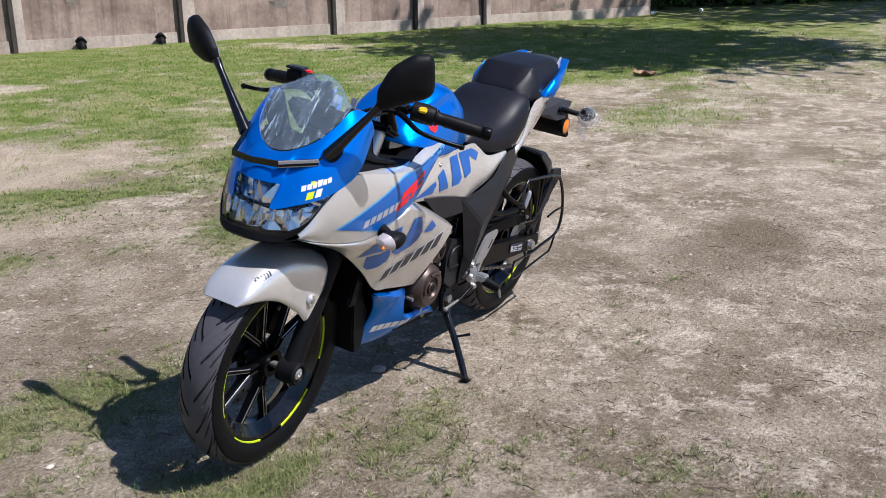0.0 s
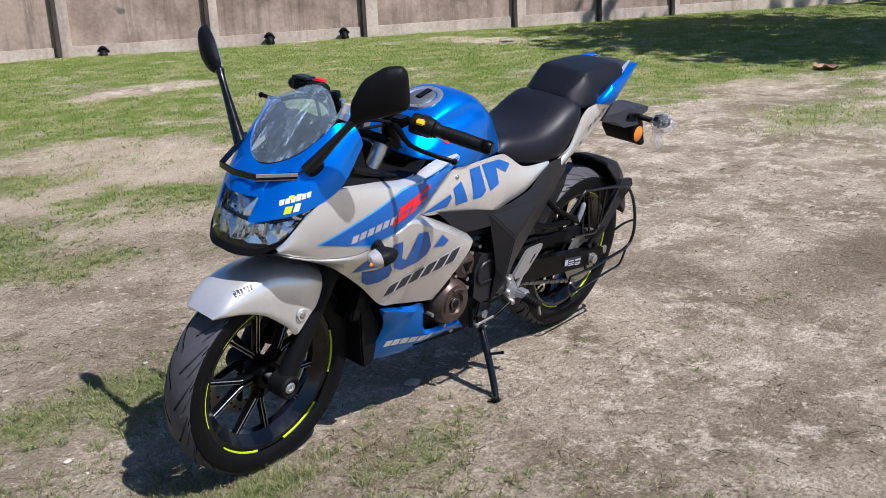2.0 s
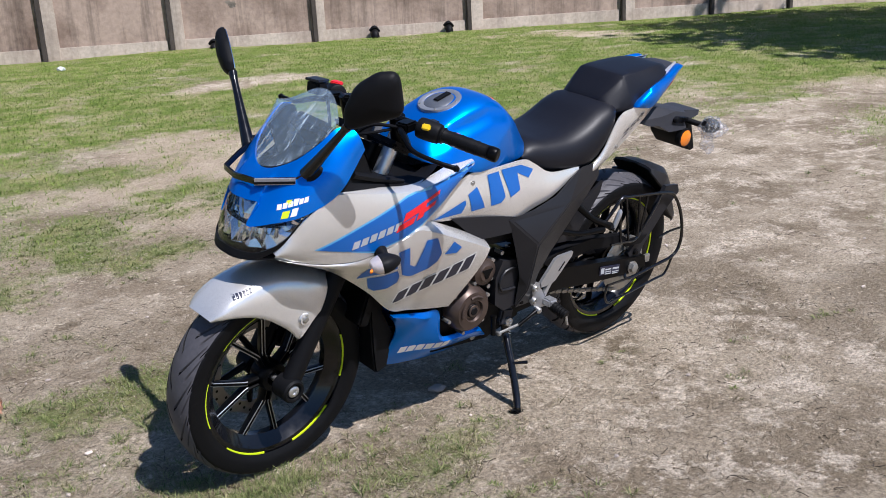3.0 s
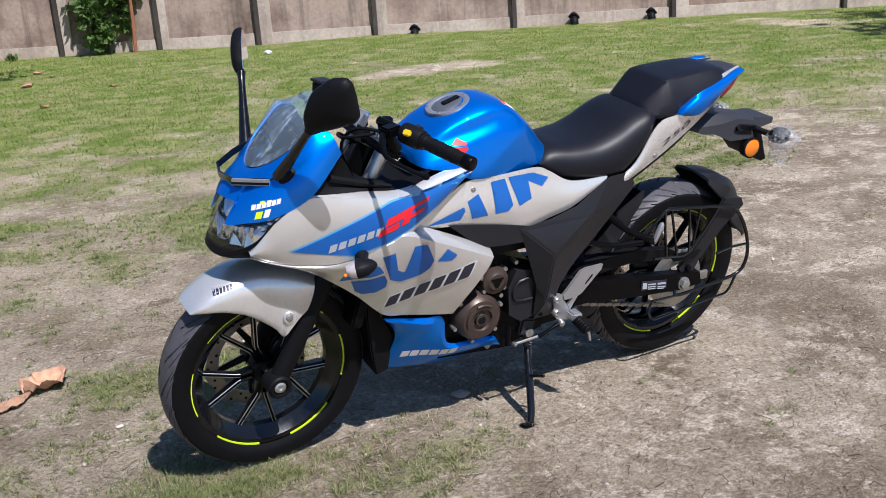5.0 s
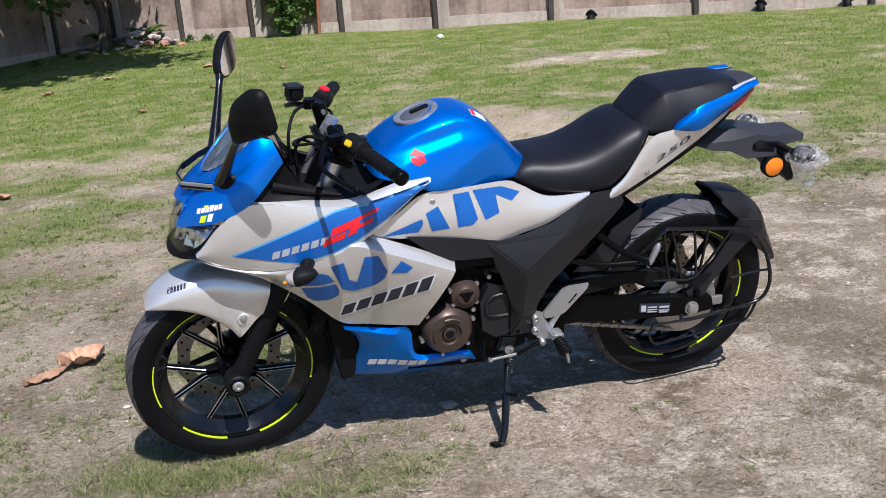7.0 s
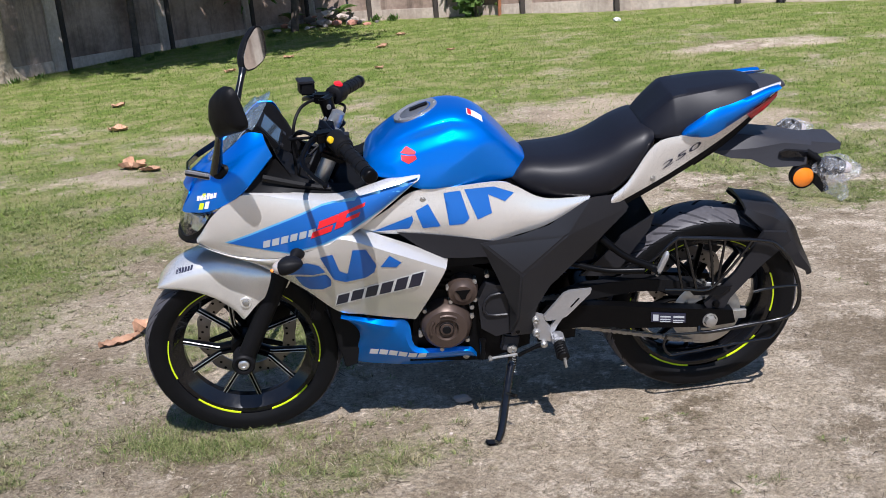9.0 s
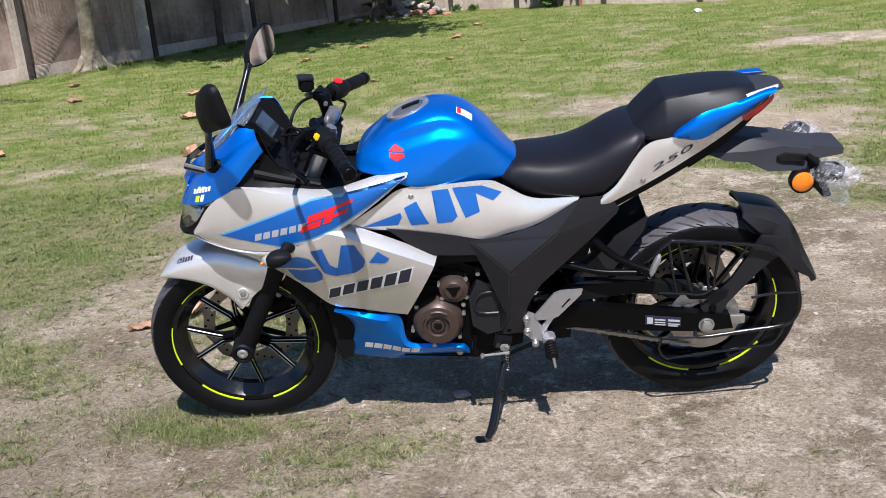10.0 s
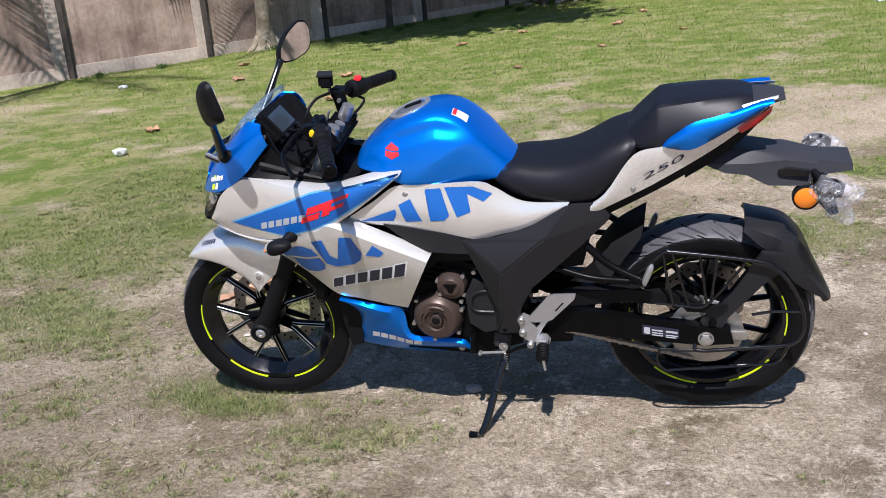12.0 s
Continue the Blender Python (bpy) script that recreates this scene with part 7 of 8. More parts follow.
for x, z, w, h in ((-0.424, 0.715, 0.056, 0.019), (-0.404, 0.741, 0.052, 0.022), (-0.360, 0.735, 0.024, 0.044), (-0.333, 0.752, 0.040, 0.012), (-0.338, 0.771, 0.062, 0.010)):
    decal("red_flash", slant(x, z, w, h, 0.40, 0.30), t_up, M_RED, left["upper"], "red slanted shape", lift=0.0026)
# large blue marks on the lower panel
for poly in ([(-0.515, 0.594), (-0.507, 0.615), (-0.486, 0.632), (-0.445, 0.639), (-0.414, 0.628), (-0.400, 0.605), (-0.434, 0.596), (-0.479, 0.598)],
             [(-0.485, 0.590), (-0.440, 0.588), (-0.398, 0.596), (-0.388, 0.575), (-0.391, 0.555), (-0.417, 0.541), (-0.451, 0.539), (-0.470, 0.552)],
             [(-0.408, 0.655), (-0.374, 0.662), (-0.362, 0.606), (-0.345, 0.595), (-0.321, 0.602), (-0.314, 0.620), (-0.320, 0.672), (-0.284, 0.670), (-0.262, 0.619), (-0.270, 0.595), (-0.295, 0.577), (-0.350, 0.565), (-0.381, 0.578)],
             [(-0.252, 0.612), (-0.225, 0.646), (-0.195, 0.622), (-0.210, 0.608)]):
    decal("blue_mark", poly, t_lo, M_DECALBLUE, left["lower"], "large blue lettering shape", lift=0.0014)
for k in range(6):
    x, z, h = -0.391 + k * 0.0405, 0.478 + k * 0.0101, 0.036 + k * 0.0022
    decal("name_outline", slant(x, z, 0.0415, h + 0.007, 0.30, 0.25), t_lo, M_WHITE, left["lower"], lift=0.0010)
    decal("name_bar", slant(x + 0.0045, z + 0.0042, 0.0325, h, 0.30, 0.25), t_lo, M_INK, left["lower"], "dark slanted lettering shape", lift=0.0020)
# pieces on the cover under the tank
for poly in ([(-0.265, 0.699), (-0.156, 0.737), (-0.153, 0.725), (-0.166, 0.700)], [(-0.145, 0.750), (-0.111, 0.765), (-0.082, 0.700), (-0.130, 0.698)], [(-0.068, 0.789), (-0.024, 0.791), (-0.004, 0.716), (-0.020, 0.701), (-0.059, 0.700), (-0.045, 0.716), (-0.047, 0.745)],
             [(-0.013, 0.793), (0.066, 0.793), (0.118, 0.771), (0.093, 0.751), (0.049, 0.774), (0.056, 0.724), (0.017, 0.710)]):
    decal("blue_mark", poly, t_side, M_DECALBLUE, left["side"], "cropped blue lettering shape", lift=0.0014)
# red emblem shape on the tank
for poly in ([(-0.172, 0.900), (-0.154, 0.914), (-0.131, 0.902), (-0.133, 0.896), (-0.152, 0.896)], [(-0.170, 0.896), (-0.150, 0.893), (-0.132, 0.893), (-0.130, 0.884), (-0.152, 0.874), (-0.170, 0.884)]):
    decal("red_emblem", poly, t_tank, M_RED, tank, "red emblem shape", lift=0.0015)
# belly bars
for k in range(6):
    decal("name_bar", slant(-0.316 + k * 0.0275, 0.279 - k * 0.0021, 0.0235, 0.021, 0.3, -0.07), t_belly, M_WHITE, bellies[-1], "white slanted lettering shape", lift=0.0014)
# sticker on the nose and mark on the mudguard
for x, z, w, h, m_ in ((-0.715, 0.792, 0.014, 0.018, M_YELLOW), (-0.697, 0.798, 0.012, 0.020, M_WHITE), (-0.700, 0.826, 0.010, 0.010, M_YELLOW), (-0.686, 0.830, 0.010, 0.010, M_WHITE)):
    decal("sticker_bar", slant(x, z, w, h, 0.4, 0.3), t_nose, m_, cowl, "yellow and white sticker bar", lift=0.0016, cell=0.008)
for k in range(6):
    decal("sticker_bar", slant(-0.718 + k * 0.0105, 0.812 + k * 0.0040, 0.0085, 0.013, 0.3, 0.35), t_nose, M_WHITE, cowl, "white sticker lettering bar", lift=0.0016, cell=0.008)
for k in range(6):
    decal("name_bar", slant(-0.822 + k * 0.0085, 0.586 + k * 0.002, 0.006, 0.010, 0.3, 0.1), t_fend, M_INK, fender, "small dark lettering bar", lift=0.0014, cell=0.006)


def warning_label():
    top = tree_of(tank)
    for (x0, x1, y0, y1), m_, lb in (((0.012, 0.052, -0.072, -0.040), M_WHITE, "small white warning label"), ((0.014, 0.024, -0.070, -0.042), M_RED, "red bar of the label")):
        bm = bmesh.new()
        rows = []
        for i in range(4):
            row = []
            for j in range(4):
                x, y = x0 + (x1 - x0) * i / 3, y0 + (y1 - y0) * j / 3
                h = top.ray_cast(Vector((x, y, 1.5)), Vector((0, 0, -1)))[0]
                row.append((x, y, h.z + (0.001 if m_ is M_WHITE else 0.002)))
            rows.append(row)
        grid(bm, rows)
        part("warning_label", bm, m_, tank, lb)


warning_label()


def number_badge():
    """The engine size in dark slanted figures on the tail."""
    cu = bpy.data.curves.new("figures", "FONT")
    cu.body = "250"
    cu.size = 0.022
    cu.shear = 0.2
    ob = bpy.data.objects.new("figures", cu)
    scene.collection.objects.link(ob)
    me = bpy.data.meshes.new_from_object(ob.evaluated_get(bpy.context.evaluated_depsgraph_get()))
    bpy.data.objects.remove(ob)
    bm = bmesh.new()
    bm.from_mesh(me)
    sx = 3.7
    for v in bm.verts:
        x, y = v.co.x * sx, v.co.y * 1.0
        ca, sa = math.cos(radians(27)), math.sin(radians(27))
        v.co = (0.512 + x * ca - y * sa, 0, 0.792 + x * sa + y * ca)
    lay("number_badge", bm, t_tail, M_INK, left["tail"], "dark slanted figures", lift=0.0016)


number_badge()


# ---------------- trees, hedge, litter ----------------
def leaf_cloud(name, centre, radii, count, size, material, parent, seed, label="", hollow=0.35):
    """A crown of many small folded leaves set in clumps, with gaps and an uneven edge."""
    rnd = random.Random(seed)
    clumps = []
    for _ in range(max(count // 60, 6)):
        while True:
            p = Vector((rnd.uniform(-1, 1), rnd.uniform(-1, 1), rnd.uniform(-1, 1)))
            if hollow < p.length < 1:
                break
        clumps.append((p, rnd.uniform(0.12, 0.30)))
    verts, faces = [], []
    for _ in range(count):
        c, r = rnd.choice(clumps)
        p = c + Vector((rnd.gauss(0, r), rnd.gauss(0, r), rnd.gauss(0, r))) * 0.6
        o = Vector(centre) + Vector((p.x * radii[0], p.y * radii[1], p.z * radii[2]))
        a = Vector((rnd.gauss(0, 1), rnd.gauss(0, 1), rnd.gauss(0, 0.7))).normalized()
        b = a.orthogonal().normalized()
        b.rotate(Matrix.Rotation(rnd.uniform(0, 6.28), 3, a))
        L, W = size * rnd.uniform(0.6, 1.3), size * rnd.uniform(0.2, 0.4)
        up_ = a.cross(b) * W * 0.3
        k = len(verts)
        verts += [o, o + a * L * 0.5 + b * W + up_, o + a * L, o + a * L * 0.5 - b * W + up_]
        faces += [(k, k + 1, k + 2), (k, k + 2, k + 3)]
    return link_mesh(name, from_lists(name, verts, faces), material, parent, label)


def trunk_mesh(path, radii, seed, segs=14):
    bm = tube(path, radii, segs, 8)
    for v in bm.verts:
        v.co += v.normal * 0.16 * radii[0] * noise.noise(v.co * 3.1 + Vector((seed, 0, 0)))
    return bm


def tree(pos, height, crown, radii, count, leaf, label, seed, bark=None, r0=0.12):
    x, y = pos
    z = ground_z(x, y) - 0.05
    t = new("tree")
    tagged(t, label, "tree")
    c = Vector(crown)
    part("trunk", trunk_mesh([(x, y, z), (x + 0.05, y, z + height * 0.4), ((x + c.x) / 2, (y + c.y) / 2, z + height * 0.75), tuple(c)], [r0, r0 * 0.8, r0 * 0.6, r0 * 0.3], seed), bark or M_BARKDARK, t)
    rnd = random.Random(seed)
    for k in range(6):
        e = c + Vector((rnd.uniform(-1, 1) * radii[0], rnd.uniform(-1, 1) * radii[1], rnd.uniform(-0.4, 0.8) * radii[2])) * 0.7
        s_ = Vector(((x + c.x) / 2, (y + c.y) / 2, z + height * 0.72))
        part("limb", tube([s_, (s_ + e) / 2 + Vector((0, 0, 0.1)), e], [r0 * 0.4, r0 * 0.28, r0 * 0.1], 8, 4), bark or M_BARKDARK, t)
    leaf_cloud("crown", crown, radii, count, leaf, M_LEAF, t, seed)
    return t


def palm(pos, crown, reach, fronds, label, seed, r0=0.16):
    """A leaning trunk with a flared foot and long drooping fronds of narrow leaflets."""
    rnd = random.Random(seed)
    x, y = pos
    z = ground_z(x, y) - 0.05
    t = new("palm_tree")
    tagged(t, label, "tree")
    c = Vector(crown)
    part("trunk", trunk_mesh([(x, y, z), (x + (c.x - x) * 0.02, y, z + 0.14), (x + (c.x - x) * 0.06, y + (c.y - y) * 0.05, z + 0.45), (x + (c.x - x) * 0.2, y + (c.y - y) * 0.2, z + 1.2), tuple(c)], [r0 * 1.9, r0 * 1.35, r0 * 0.86, r0 * 0.75, r0 * 0.55], seed, 20), M_BARK, t)
    for k in range(5):
        a = k * 1.25 + 0.4
        part("root", tube([(x + 0.8 * r0 * math.cos(a), y + 0.8 * r0 * math.sin(a), z + 0.22), (x + 1.8 * r0 * math.cos(a), y + 1.8 * r0 * math.sin(a), z + 0.08), (x + 2.9 * r0 * math.cos(a), y + 2.9 * r0 * math.sin(a), z + 0.02)], [r0 * 0.45, r0 * 0.35, r0 * 0.12], 8, 4), M_BARK, t)
    for k in range(fronds):
        a = k * 2.4 + rnd.uniform(-0.3, 0.3)
        rise = rnd.uniform(0.0, 0.8)
        L = reach * rnd.uniform(0.8, 1.1)
        pts = [c + Vector((math.cos(a) * L * s_, math.sin(a) * L * s_, rise * s_ * (1 - s_) * 2.2 - 0.75 * s_ * s_)) for s_ in (0, 0.25, 0.5, 0.75, 1)]
        sp = spline(pts, 6)
        verts, faces = [], []
        for i in range(2, len(sp) - 1):
            o = Vector(sp[i])
            d = (Vector(sp[i + 1]) - o).normalized()
            sd = d.cross(Vector((0, 0, 1))).normalized()
            for sg in (-1, 1):
                for q in (0, 0.5):
                    o2 = o + (Vector(sp[i + 1]) - o) * q
                    ll = 0.48 * math.sin(math.pi * min(0.15 + 0.8 * i / len(sp), 1)) * rnd.uniform(0.8, 1.1)
                    tip = o2 + (sd * sg * 0.8 + d * 0.5 + Vector((0, 0, -0.35))).normalized() * ll
                    kk = len(verts)
                    verts += [o2 - d * 0.016, o2 + d * 0.016, tip]
                    faces.append((kk, kk + 1, kk + 2))
        fr = part("frond", tube(pts, [0.02, 0.016, 0.012, 0.008, 0.004], 6, 4), M_FROND, t)
        link_mesh("leaflets", from_lists("leaflets", verts, faces), M_FROND, fr)
    return t


palm((-5.40, 10.35), (-4.7, 9.5, 3.1), 1.9, 16, "leaning pale-barked palm with a swollen root foot", 11, 0.12)
palm((-7.1, 5.3), (-6.8, 6.2, 3.0), 2.2, 7, "palm beside the boundary wall", 12, 0.13)
tree((-2.0, 13.55), 1.6, (-2.3, 13.0, 2.2), (1.3, 0.9, 1.4), 3600, 0.19, "small dark-stemmed tree by the wall corner", 13, r0=0.07)
tree((-4.1, 12.0), 3.0, (-2.9, 9.4, 4.3), (2.3, 1.9, 0.9), 9000, 0.22, "slender tree in front of the shaded wall", 14, r0=0.055)
tree((11.9, -2.6), 6.0, (11.4, -0.8, 7.2), (2.6, 3.4, 1.2), 7000, 0.30, "broad leafy tree shading the lawn", 15, r0=0.2)
# stands out of view, added only to keep sun off the hedge
tree((21.5, -5.0), 7.0, (20.5, -1.5, 8.0), (5.0, 4.5, 1.8), 9000, 0.34, "unseen tall tree added to shade the hedge", 16, r0=0.3)


def hedge():
    """Deep shaded shrubs past the wall's end."""
    h = new("hedge")
    tagged(h, "deep shaded dark shrubs past the wall's end", "hedge")
    for k in range(7):
        s_ = 15.9 + k * 1.3
        p = WALL_A + WALL_D * s_ + WALL_N * (1.0 + 0.3 * math.sin(k * 2.1))
        shrub = part("stem", tube([(p.x, p.y, 0), (p.x + 0.1, p.y, 0.9), (p.x, p.y + 0.1, 1.7)], [0.06, 0.05, 0.03], 8, 3), M_BARKDARK, h)
        leaf_cloud("foliage", (p.x, p.y, 1.25), (0.95, 0.85, 1.35), 1500, 0.20, M_LEAF, shrub, 30 + k, hollow=0.0)
    # added dark slab: its colour supplies the deep shade behind the shrubs
    bm = bmesh.new()
    slab(bm, WALL_A, WALL_D, WALL_N, 15.0, 26.0, -0.2, 3.0, 2.2, 2.35)
    finish(bm, "shade_backing", M_BARKDARK, h, "added dark backing for the deep shade behind the shrubs")


hedge()


def climber():
    p = WALL_A + WALL_D * -2.22 - WALL_N * 0.18
    t = new("wall_shrub")
    tagged(t, "dark green leafy shrub growing up the beige wall", "shrub")
    z = ground_z(p.x, p.y)
    st = part("stem", tube([(p.x, p.y, z - 0.05), (p.x + 0.05, p.y, z + 0.6), (p.x - 0.05, p.y, z + 1.4)], [0.03, 0.025, 0.02], 8, 4), M_BARKDARK, t)
    leaf_cloud("foliage", (p.x, p.y, z + 0.85), (0.42, 0.22, 0.85), 1500, 0.13, M_LEAF, st, 21, hollow=0.0)
    q = p + WALL_D * 0.40
    part("rusty_stake", tube([(q.x, q.y, z - 0.05), (q.x + 0.03, q.y, z + 0.7), (q.x, q.y, z + 1.5)], [0.028, 0.026, 0.022], 8, 4), M_RUST, t, "rust-red stake")


climber()


def weed(x, y, size, count, seed, label="small green weed clump at the foot of the wall"):
    rnd = random.Random(seed)
    z = ground_z(x, y)
    verts, faces = [], []
    for _ in range(count):
        a, e = rnd.uniform(0, 6.28), rnd.uniform(0.3, 1.3)
        d = Vector((math.cos(a) * math.cos(e), math.sin(a) * math.cos(e), math.sin(e)))
        s_ = Vector((-math.sin(a), math.cos(a), 0))
        L = size * rnd.uniform(0.5, 1.1)
        o = Vector((x + rnd.gauss(0, size * 0.3), y + rnd.gauss(0, size * 0.3), z - 0.005))
        k = len(verts)
        w = L * 0.12
        verts += [o, o + d * L * 0.55 + s_ * w, o + d * L, o + d * L * 0.55 - s_ * w]
        faces += [(k, k + 1, k + 2, k + 3)]
    ob = link_mesh("weed", from_lists("weed", verts, faces), M_LEAF)
    tagged(ob, label, "weed", group="weeds")


for k, (s_, sz) in enumerate(((-4.0, 0.22), (-3.7, 0.2), (-4.9, 0.25))):
    p = WALL_A + WALL_D * s_ - WALL_N * 0.22
    weed(p.x, p.y, sz * 0.7, 50, 50 + k)
for k, (s_, o_) in enumerate(((0.35, 0.5), (0.8, 0.35), (1.2, 0.5), (1.9, 0.4), (2.6, 0.5), (3.2, 0.6), (4.0, 0.5), (4.7, 0.4), (-1.2, 0.3), (-2.0, 0.25), (2.2, 0.8), (3.6, 0.9), (4.4, 1.0), (5.3, 0.7))):
    p = W2_A + W2_D * s_ - W2_N * o_
    weed(p.x, p.y, 0.09, 60, 80 + k, "low weeds in front of the shaded wall")


def drain_outlet(s_, z, size):
    """A short black pipe end with a bent collar sticking out of the wall's foot."""
    p = WALL_A + WALL_D * s_
    o = Vector((p.x, p.y, z))
    d = Vector((-WALL_N.x, -WALL_N.y, 0))
    ob = finish(tube([o + d * -0.05, o + d * 0.06, o + d * 0.09 + Vector((0, 0, -0.02)), o + d * 0.10 + Vector((0, 0, -0.06))], [size, size, size * 1.1, size * 1.15], 14, 4), "drain_outlet", M_BLACK, None, smooth=True)
    tagged(ob, "short black drain pipe at the foot of the wall", "pipe", group="drain pipes")
    part("bracket", tube([o + d * 0.02 + Vector((-0.06, 0.03, size * 0.6)), o + d * 0.04 + Vector((0, 0, size + 0.03)), o + d * 0.02 + Vector((0.07, -0.03, size * 0.3))], [0.02, 0.028, 0.018], 8, 3), M_BLACK, ob, "black bent bar over the pipe")


for s_, z, size in ((4.62, 0.17, 0.055), (5.73, 0.17, 0.05), (2.30, 0.14, 0.055)):
    drain_outlet(s_, z, size)


def dry_leaf(x, y, size, turn, curl, seed, label, squeeze=0.45):
    """One curled dead leaf with a midrib and a ragged edge."""
    rnd = random.Random(seed)
    n_, m_ = 20, 9
    rows = []
    ca, sa = math.cos(turn), math.sin(turn)
    for i in range(n_ + 1):
        t = i / n_
        half = size * squeeze * math.sin(math.pi * min(t * 0.96 + 0.03, 1)) ** 0.7 * (1 + 0.10 * rnd.uniform(-1, 1) + 0.16 * math.sin(t * 11 + seed))
        row = []
        for j in range(m_):
            u = -1 + 2 * j / (m_ - 1)
            lx = (t - 0.5) * size
            ly = u * half
            lz = curl * size * (u * u * 0.6 + (t - 0.5) ** 2 * 0.9) + size * 0.22 * abs(noise.noise((t * 2.6 + seed, u * 1.5, 0))) + size * 0.05 * noise.noise((t * 11 + seed, u * 6, 2)) + 0.006
            px_, py_ = x + lx * ca - ly * sa, y + lx * sa + ly * ca
            row.append((px_, py_, ground_z(px_, py_) + max(lz, 0.002)))
        rows.append(row)
    bm = bmesh.new()
    grid(bm, rows)
    lower = [[(a, b, c - 0.002) for a, b, c in r] for r in rows]
    grid(bm, lower)
    ob = finish(bm, "dry_leaf", M_DRYLEAF, None, smooth=True)
    tagged(ob, label, "leaf", group="fallen leaves")


dry_leaf(-1.21, 0.90, 0.17, 0.5, 0.30, 1, "large curled orange-brown dead leaf on the soil", 0.40)
dry_leaf(-1.33, 0.81, 0.16, 0.55, 0.06, 2, "torn flat end of a brown dead leaf", 0.20)
for k, (x, y, s_, lb) in enumerate(((-2.71, 5.86, 0.24, "broad dry brown leaf on the grass"), (-2.15, 4.20, 0.30, "crumpled brown leaf beside the bare patch"), (-2.0, 4.05, 0.20, "crumpled brown leaf beside the bare patch"), (-3.86, 4.62, 0.20, "crumpled dark leaf in the grass"),
                                    (-0.53, 10.1, 0.22, "yellow-brown leaf in the lawn"), (-0.52, 8.2, 0.16, "small brown leaf in the lawn"), (-3.1, 7.3, 0.20, "yellow-brown leaf in the lawn"), (-1.2, 7.0, 0.15, "small brown leaf in the lawn"), (-2.3, 9.2, 0.22, "dry leaf in the lawn"),
                                    (-1.7, 10.0, 0.2, "dry leaf in the lawn"), (-0.3, 11.3, 0.2, "dry leaf in the lawn"), (0.3, 9.2, 0.14, "small brown leaf in the lawn"), (-4.4, 7.4, 0.22, "dry leaf in the lawn"), (-4.9, 8.6, 0.2, "dry leaf near the palm"), (7.7, 2.1, 0.34, "bleached palm sheath lying on the lawn"))):
    dry_leaf(x, y, s_ * 0.7, k * 1.7, 0.16, 10 + k, lb)


def stone(x, y, size, seed, material, label, group, category="stone", lift=0.0):
    bm = bmesh.new()
    bmesh.ops.create_icosphere(bm, subdivisions=2 if size < 0.04 else 1, radius=size)
    rnd = random.Random(seed)
    sx, sy, sz = rnd.uniform(0.7, 1.3), rnd.uniform(0.7, 1.2), rnd.uniform(0.4, 0.7)
    for v in bm.verts:
        v.co *= 1 + 0.35 * noise.noise(v.co / size * 1.3 + Vector((seed * 3.1, 0, 0)))
        v.co = Vector((v.co.x * sx, v.co.y * sy, v.co.z * sz))
    low = min(v.co.z for v in bm.verts)
    bmesh.ops.transform(bm, matrix=Matrix.Translation((x, y, ground_z(x, y) - low * 0.75 + lift)), verts=bm.verts[:])
    ob = finish(bm, category, material)
    tagged(ob, label, category, group=group)


def broad_plant(x, y, size, seed):
    """A low plant of large arching leaves with a folded midrib."""
    rs = random.Random(seed)
    z = ground_z(x, y)
    t = new("broad_leaf_plant")
    tagged(t, "broad-leaved green plant growing out of the rubble", "plant")
    for k in range(11):
        a, e, L = k * 2.4 + rs.uniform(-0.3, 0.3), rs.uniform(0.5, 1.25), size * rs.uniform(0.6, 1.1)
        d, sd = Vector((math.cos(a), math.sin(a), 0)), Vector((-math.sin(a), math.cos(a), 0))
        rows = []
        for i in range(7):
            q = i / 6
            o = Vector((x, y, z + 0.12)) + d * L * q * math.cos(e * (1 - 0.5 * q)) + Vector((0, 0, L * (math.sin(e) * q - 0.45 * q * q)))
            w = L * 0.26 * math.sin(math.pi * min(0.04 + 0.95 * q, 1)) ** 0.8
            rows.append([o + sd * w + Vector((0, 0, w * 0.35)), o, o - sd * w + Vector((0, 0, w * 0.35))])
        bm = bmesh.new()
        grid(bm, rows)
        part("leaf", bm, M_LEAF, t)
    part("stem", tube([(x, y, z - 0.03), (x, y, z + 0.14)], [0.02, 0.015], 8, 2), M_LEAF, t)


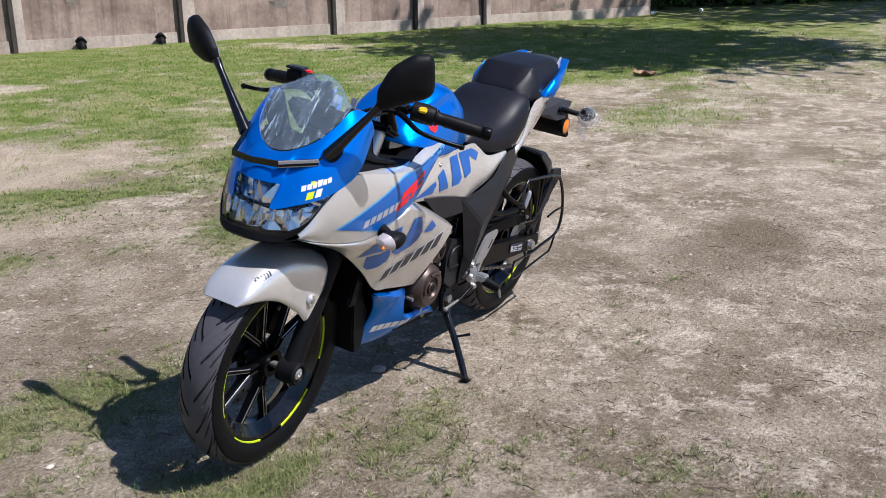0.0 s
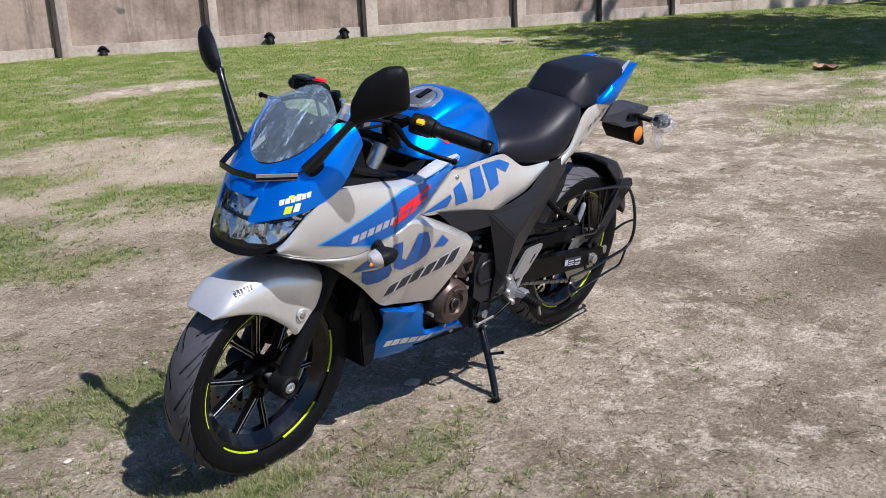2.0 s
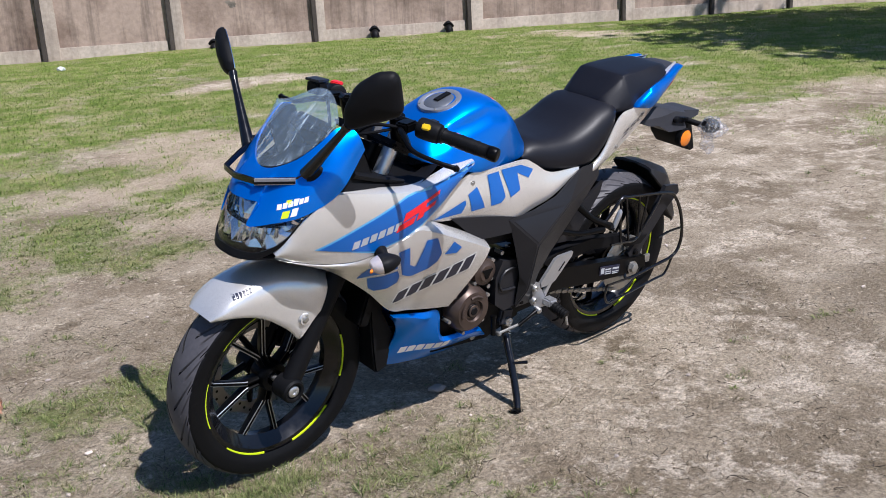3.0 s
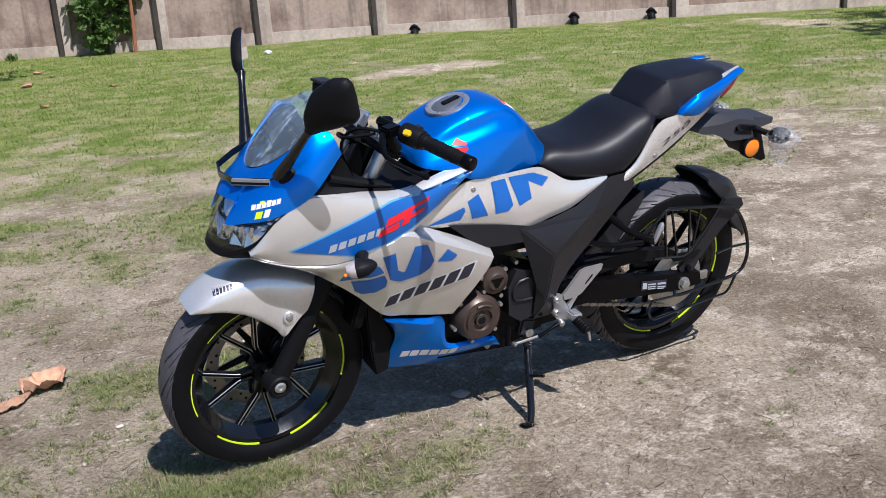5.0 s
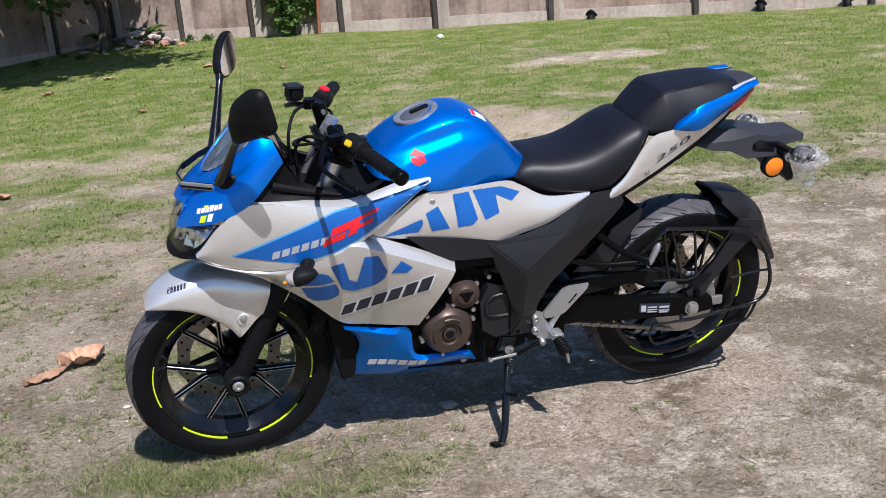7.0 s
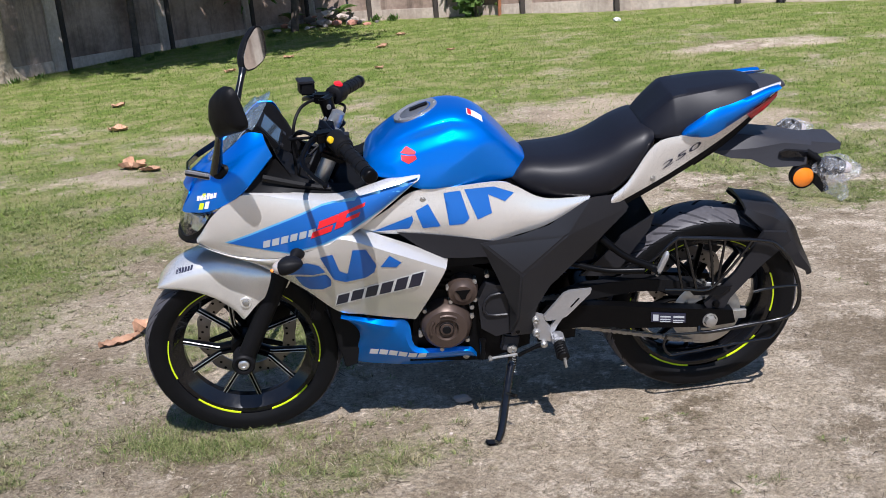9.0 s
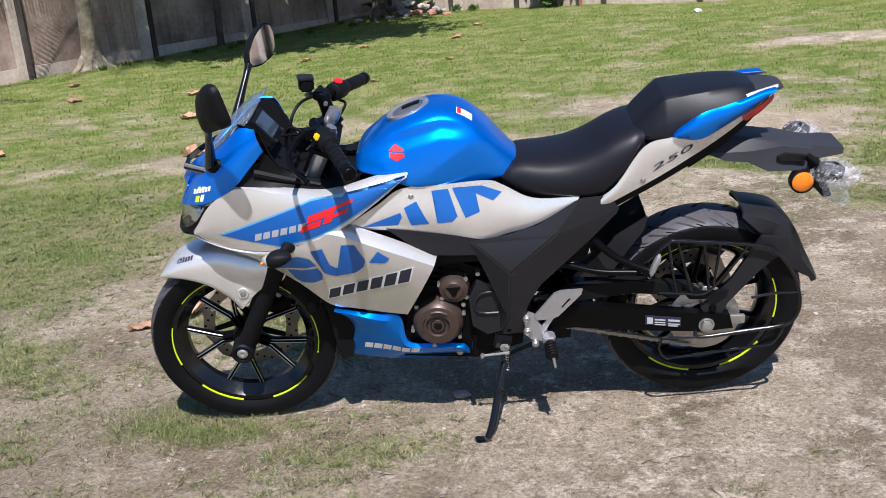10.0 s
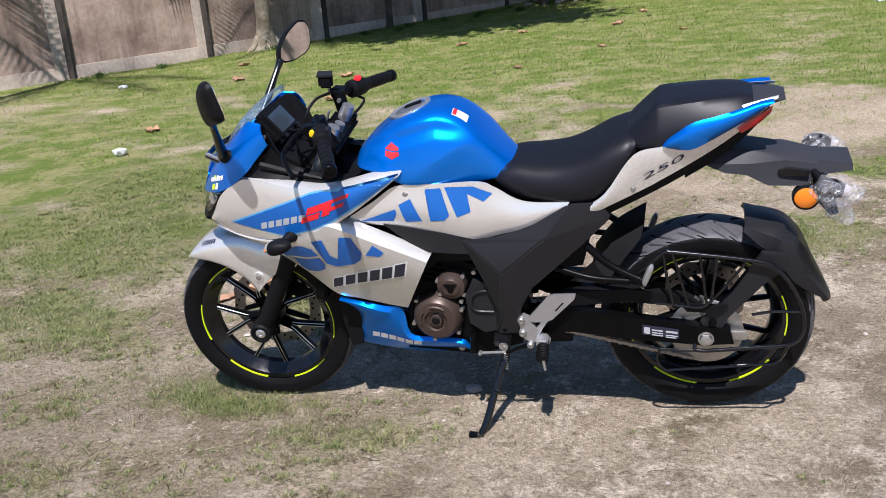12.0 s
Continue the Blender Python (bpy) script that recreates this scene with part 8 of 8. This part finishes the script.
rnd = random.Random(5)
HEAP = WALL_A + WALL_D * -4.75 - WALL_N * 0.55
for k in range(30):
    u, w = rnd.gauss(0, 0.42), rnd.gauss(0, 0.20)
    p = HEAP + WALL_D * u + WALL_N * w
    stone(p.x, p.y, rnd.uniform(0.05, 0.13), 100 + k, (M_STONE, M_STONE, M_BRICKBAT, M_STONEDARK)[k % 4], "broken pale brick rubble heaped by the wall", "rubble heap", "rubble", 0.22 * math.exp(-(u / 0.4) ** 2 - (w / 0.25) ** 2) * rnd.random())
p = HEAP + WALL_D * 0.05 + WALL_N * 0.25
broad_plant(p.x, p.y, 0.42, 61)
p = HEAP - WALL_D * 0.75 + WALL_N * 0.1
broad_plant(p.x, p.y, 0.26, 62)
for k, (x, y) in enumerate(((-3.62, 3.74), (-5.74, 7.22), (15.0, 6.3), (16.2, 5.2), (17.2, 4.6), (2.6, 10.9))):
    stone(x, y, 0.06, 130 + k, M_LITTER, "scrap of pale crumpled litter on the grass", "litter", "litter")
for k in range(46):
    x, y = rnd.uniform(-1.6, 2.4), rnd.uniform(-1.5, 1.6)
    stone(x, y, rnd.uniform(0.004, 0.010), 200 + k, M_STONE, "small pale clod of dry earth on the soil", "clods", "clod")
# an added lump whose pale colour replaces a gap of sunlight on the soil
stone(-0.052, 0.052, 0.028, 300, M_STONE, "pale lump standing in for a sunlit patch within the shadow", "clods", "clod")


def wall_stains():
    """Damp dark blotches and peeled render on the wall panels."""
    rs = random.Random(9)
    for s_, z, w, h in ((12.6, 0.55, 0.75, 0.42), (12.2, 0.25, 0.4, 0.2), (12.9, 0.35, 0.35, 0.2), (7.3, 0.95, 0.9, 0.25), (7.6, 0.6, 0.5, 0.2), (9.2, 0.75, 0.35, 0.25), (4.6, 0.75, 0.3, 0.15), (2.6, 0.7, 0.25, 0.15)):
        bm = bmesh.new()
        n_ = 36
        ring = []
        for k in range(n_):
            a = k * math.tau / n_
            r = 0.5 * (0.62 + 0.5 * noise.noise((math.cos(a) * 1.6 + s_, math.sin(a) * 1.6, z)) + 0.22 * noise.noise((math.cos(a) * 5 + s_, math.sin(a) * 5, z)))
            q = WALL_A + WALL_D * (s_ + math.cos(a) * r * w) + WALL_N * 0.0575
            ring.append(bm.verts.new((q.x, q.y, z + math.sin(a) * r * h)))
        bm.faces.new(ring)
        finish(bm, "damp_stain", M_WALLSTAIN, bpy.data.objects["wall_north"], "dark damp stain on the render")


wall_stains()
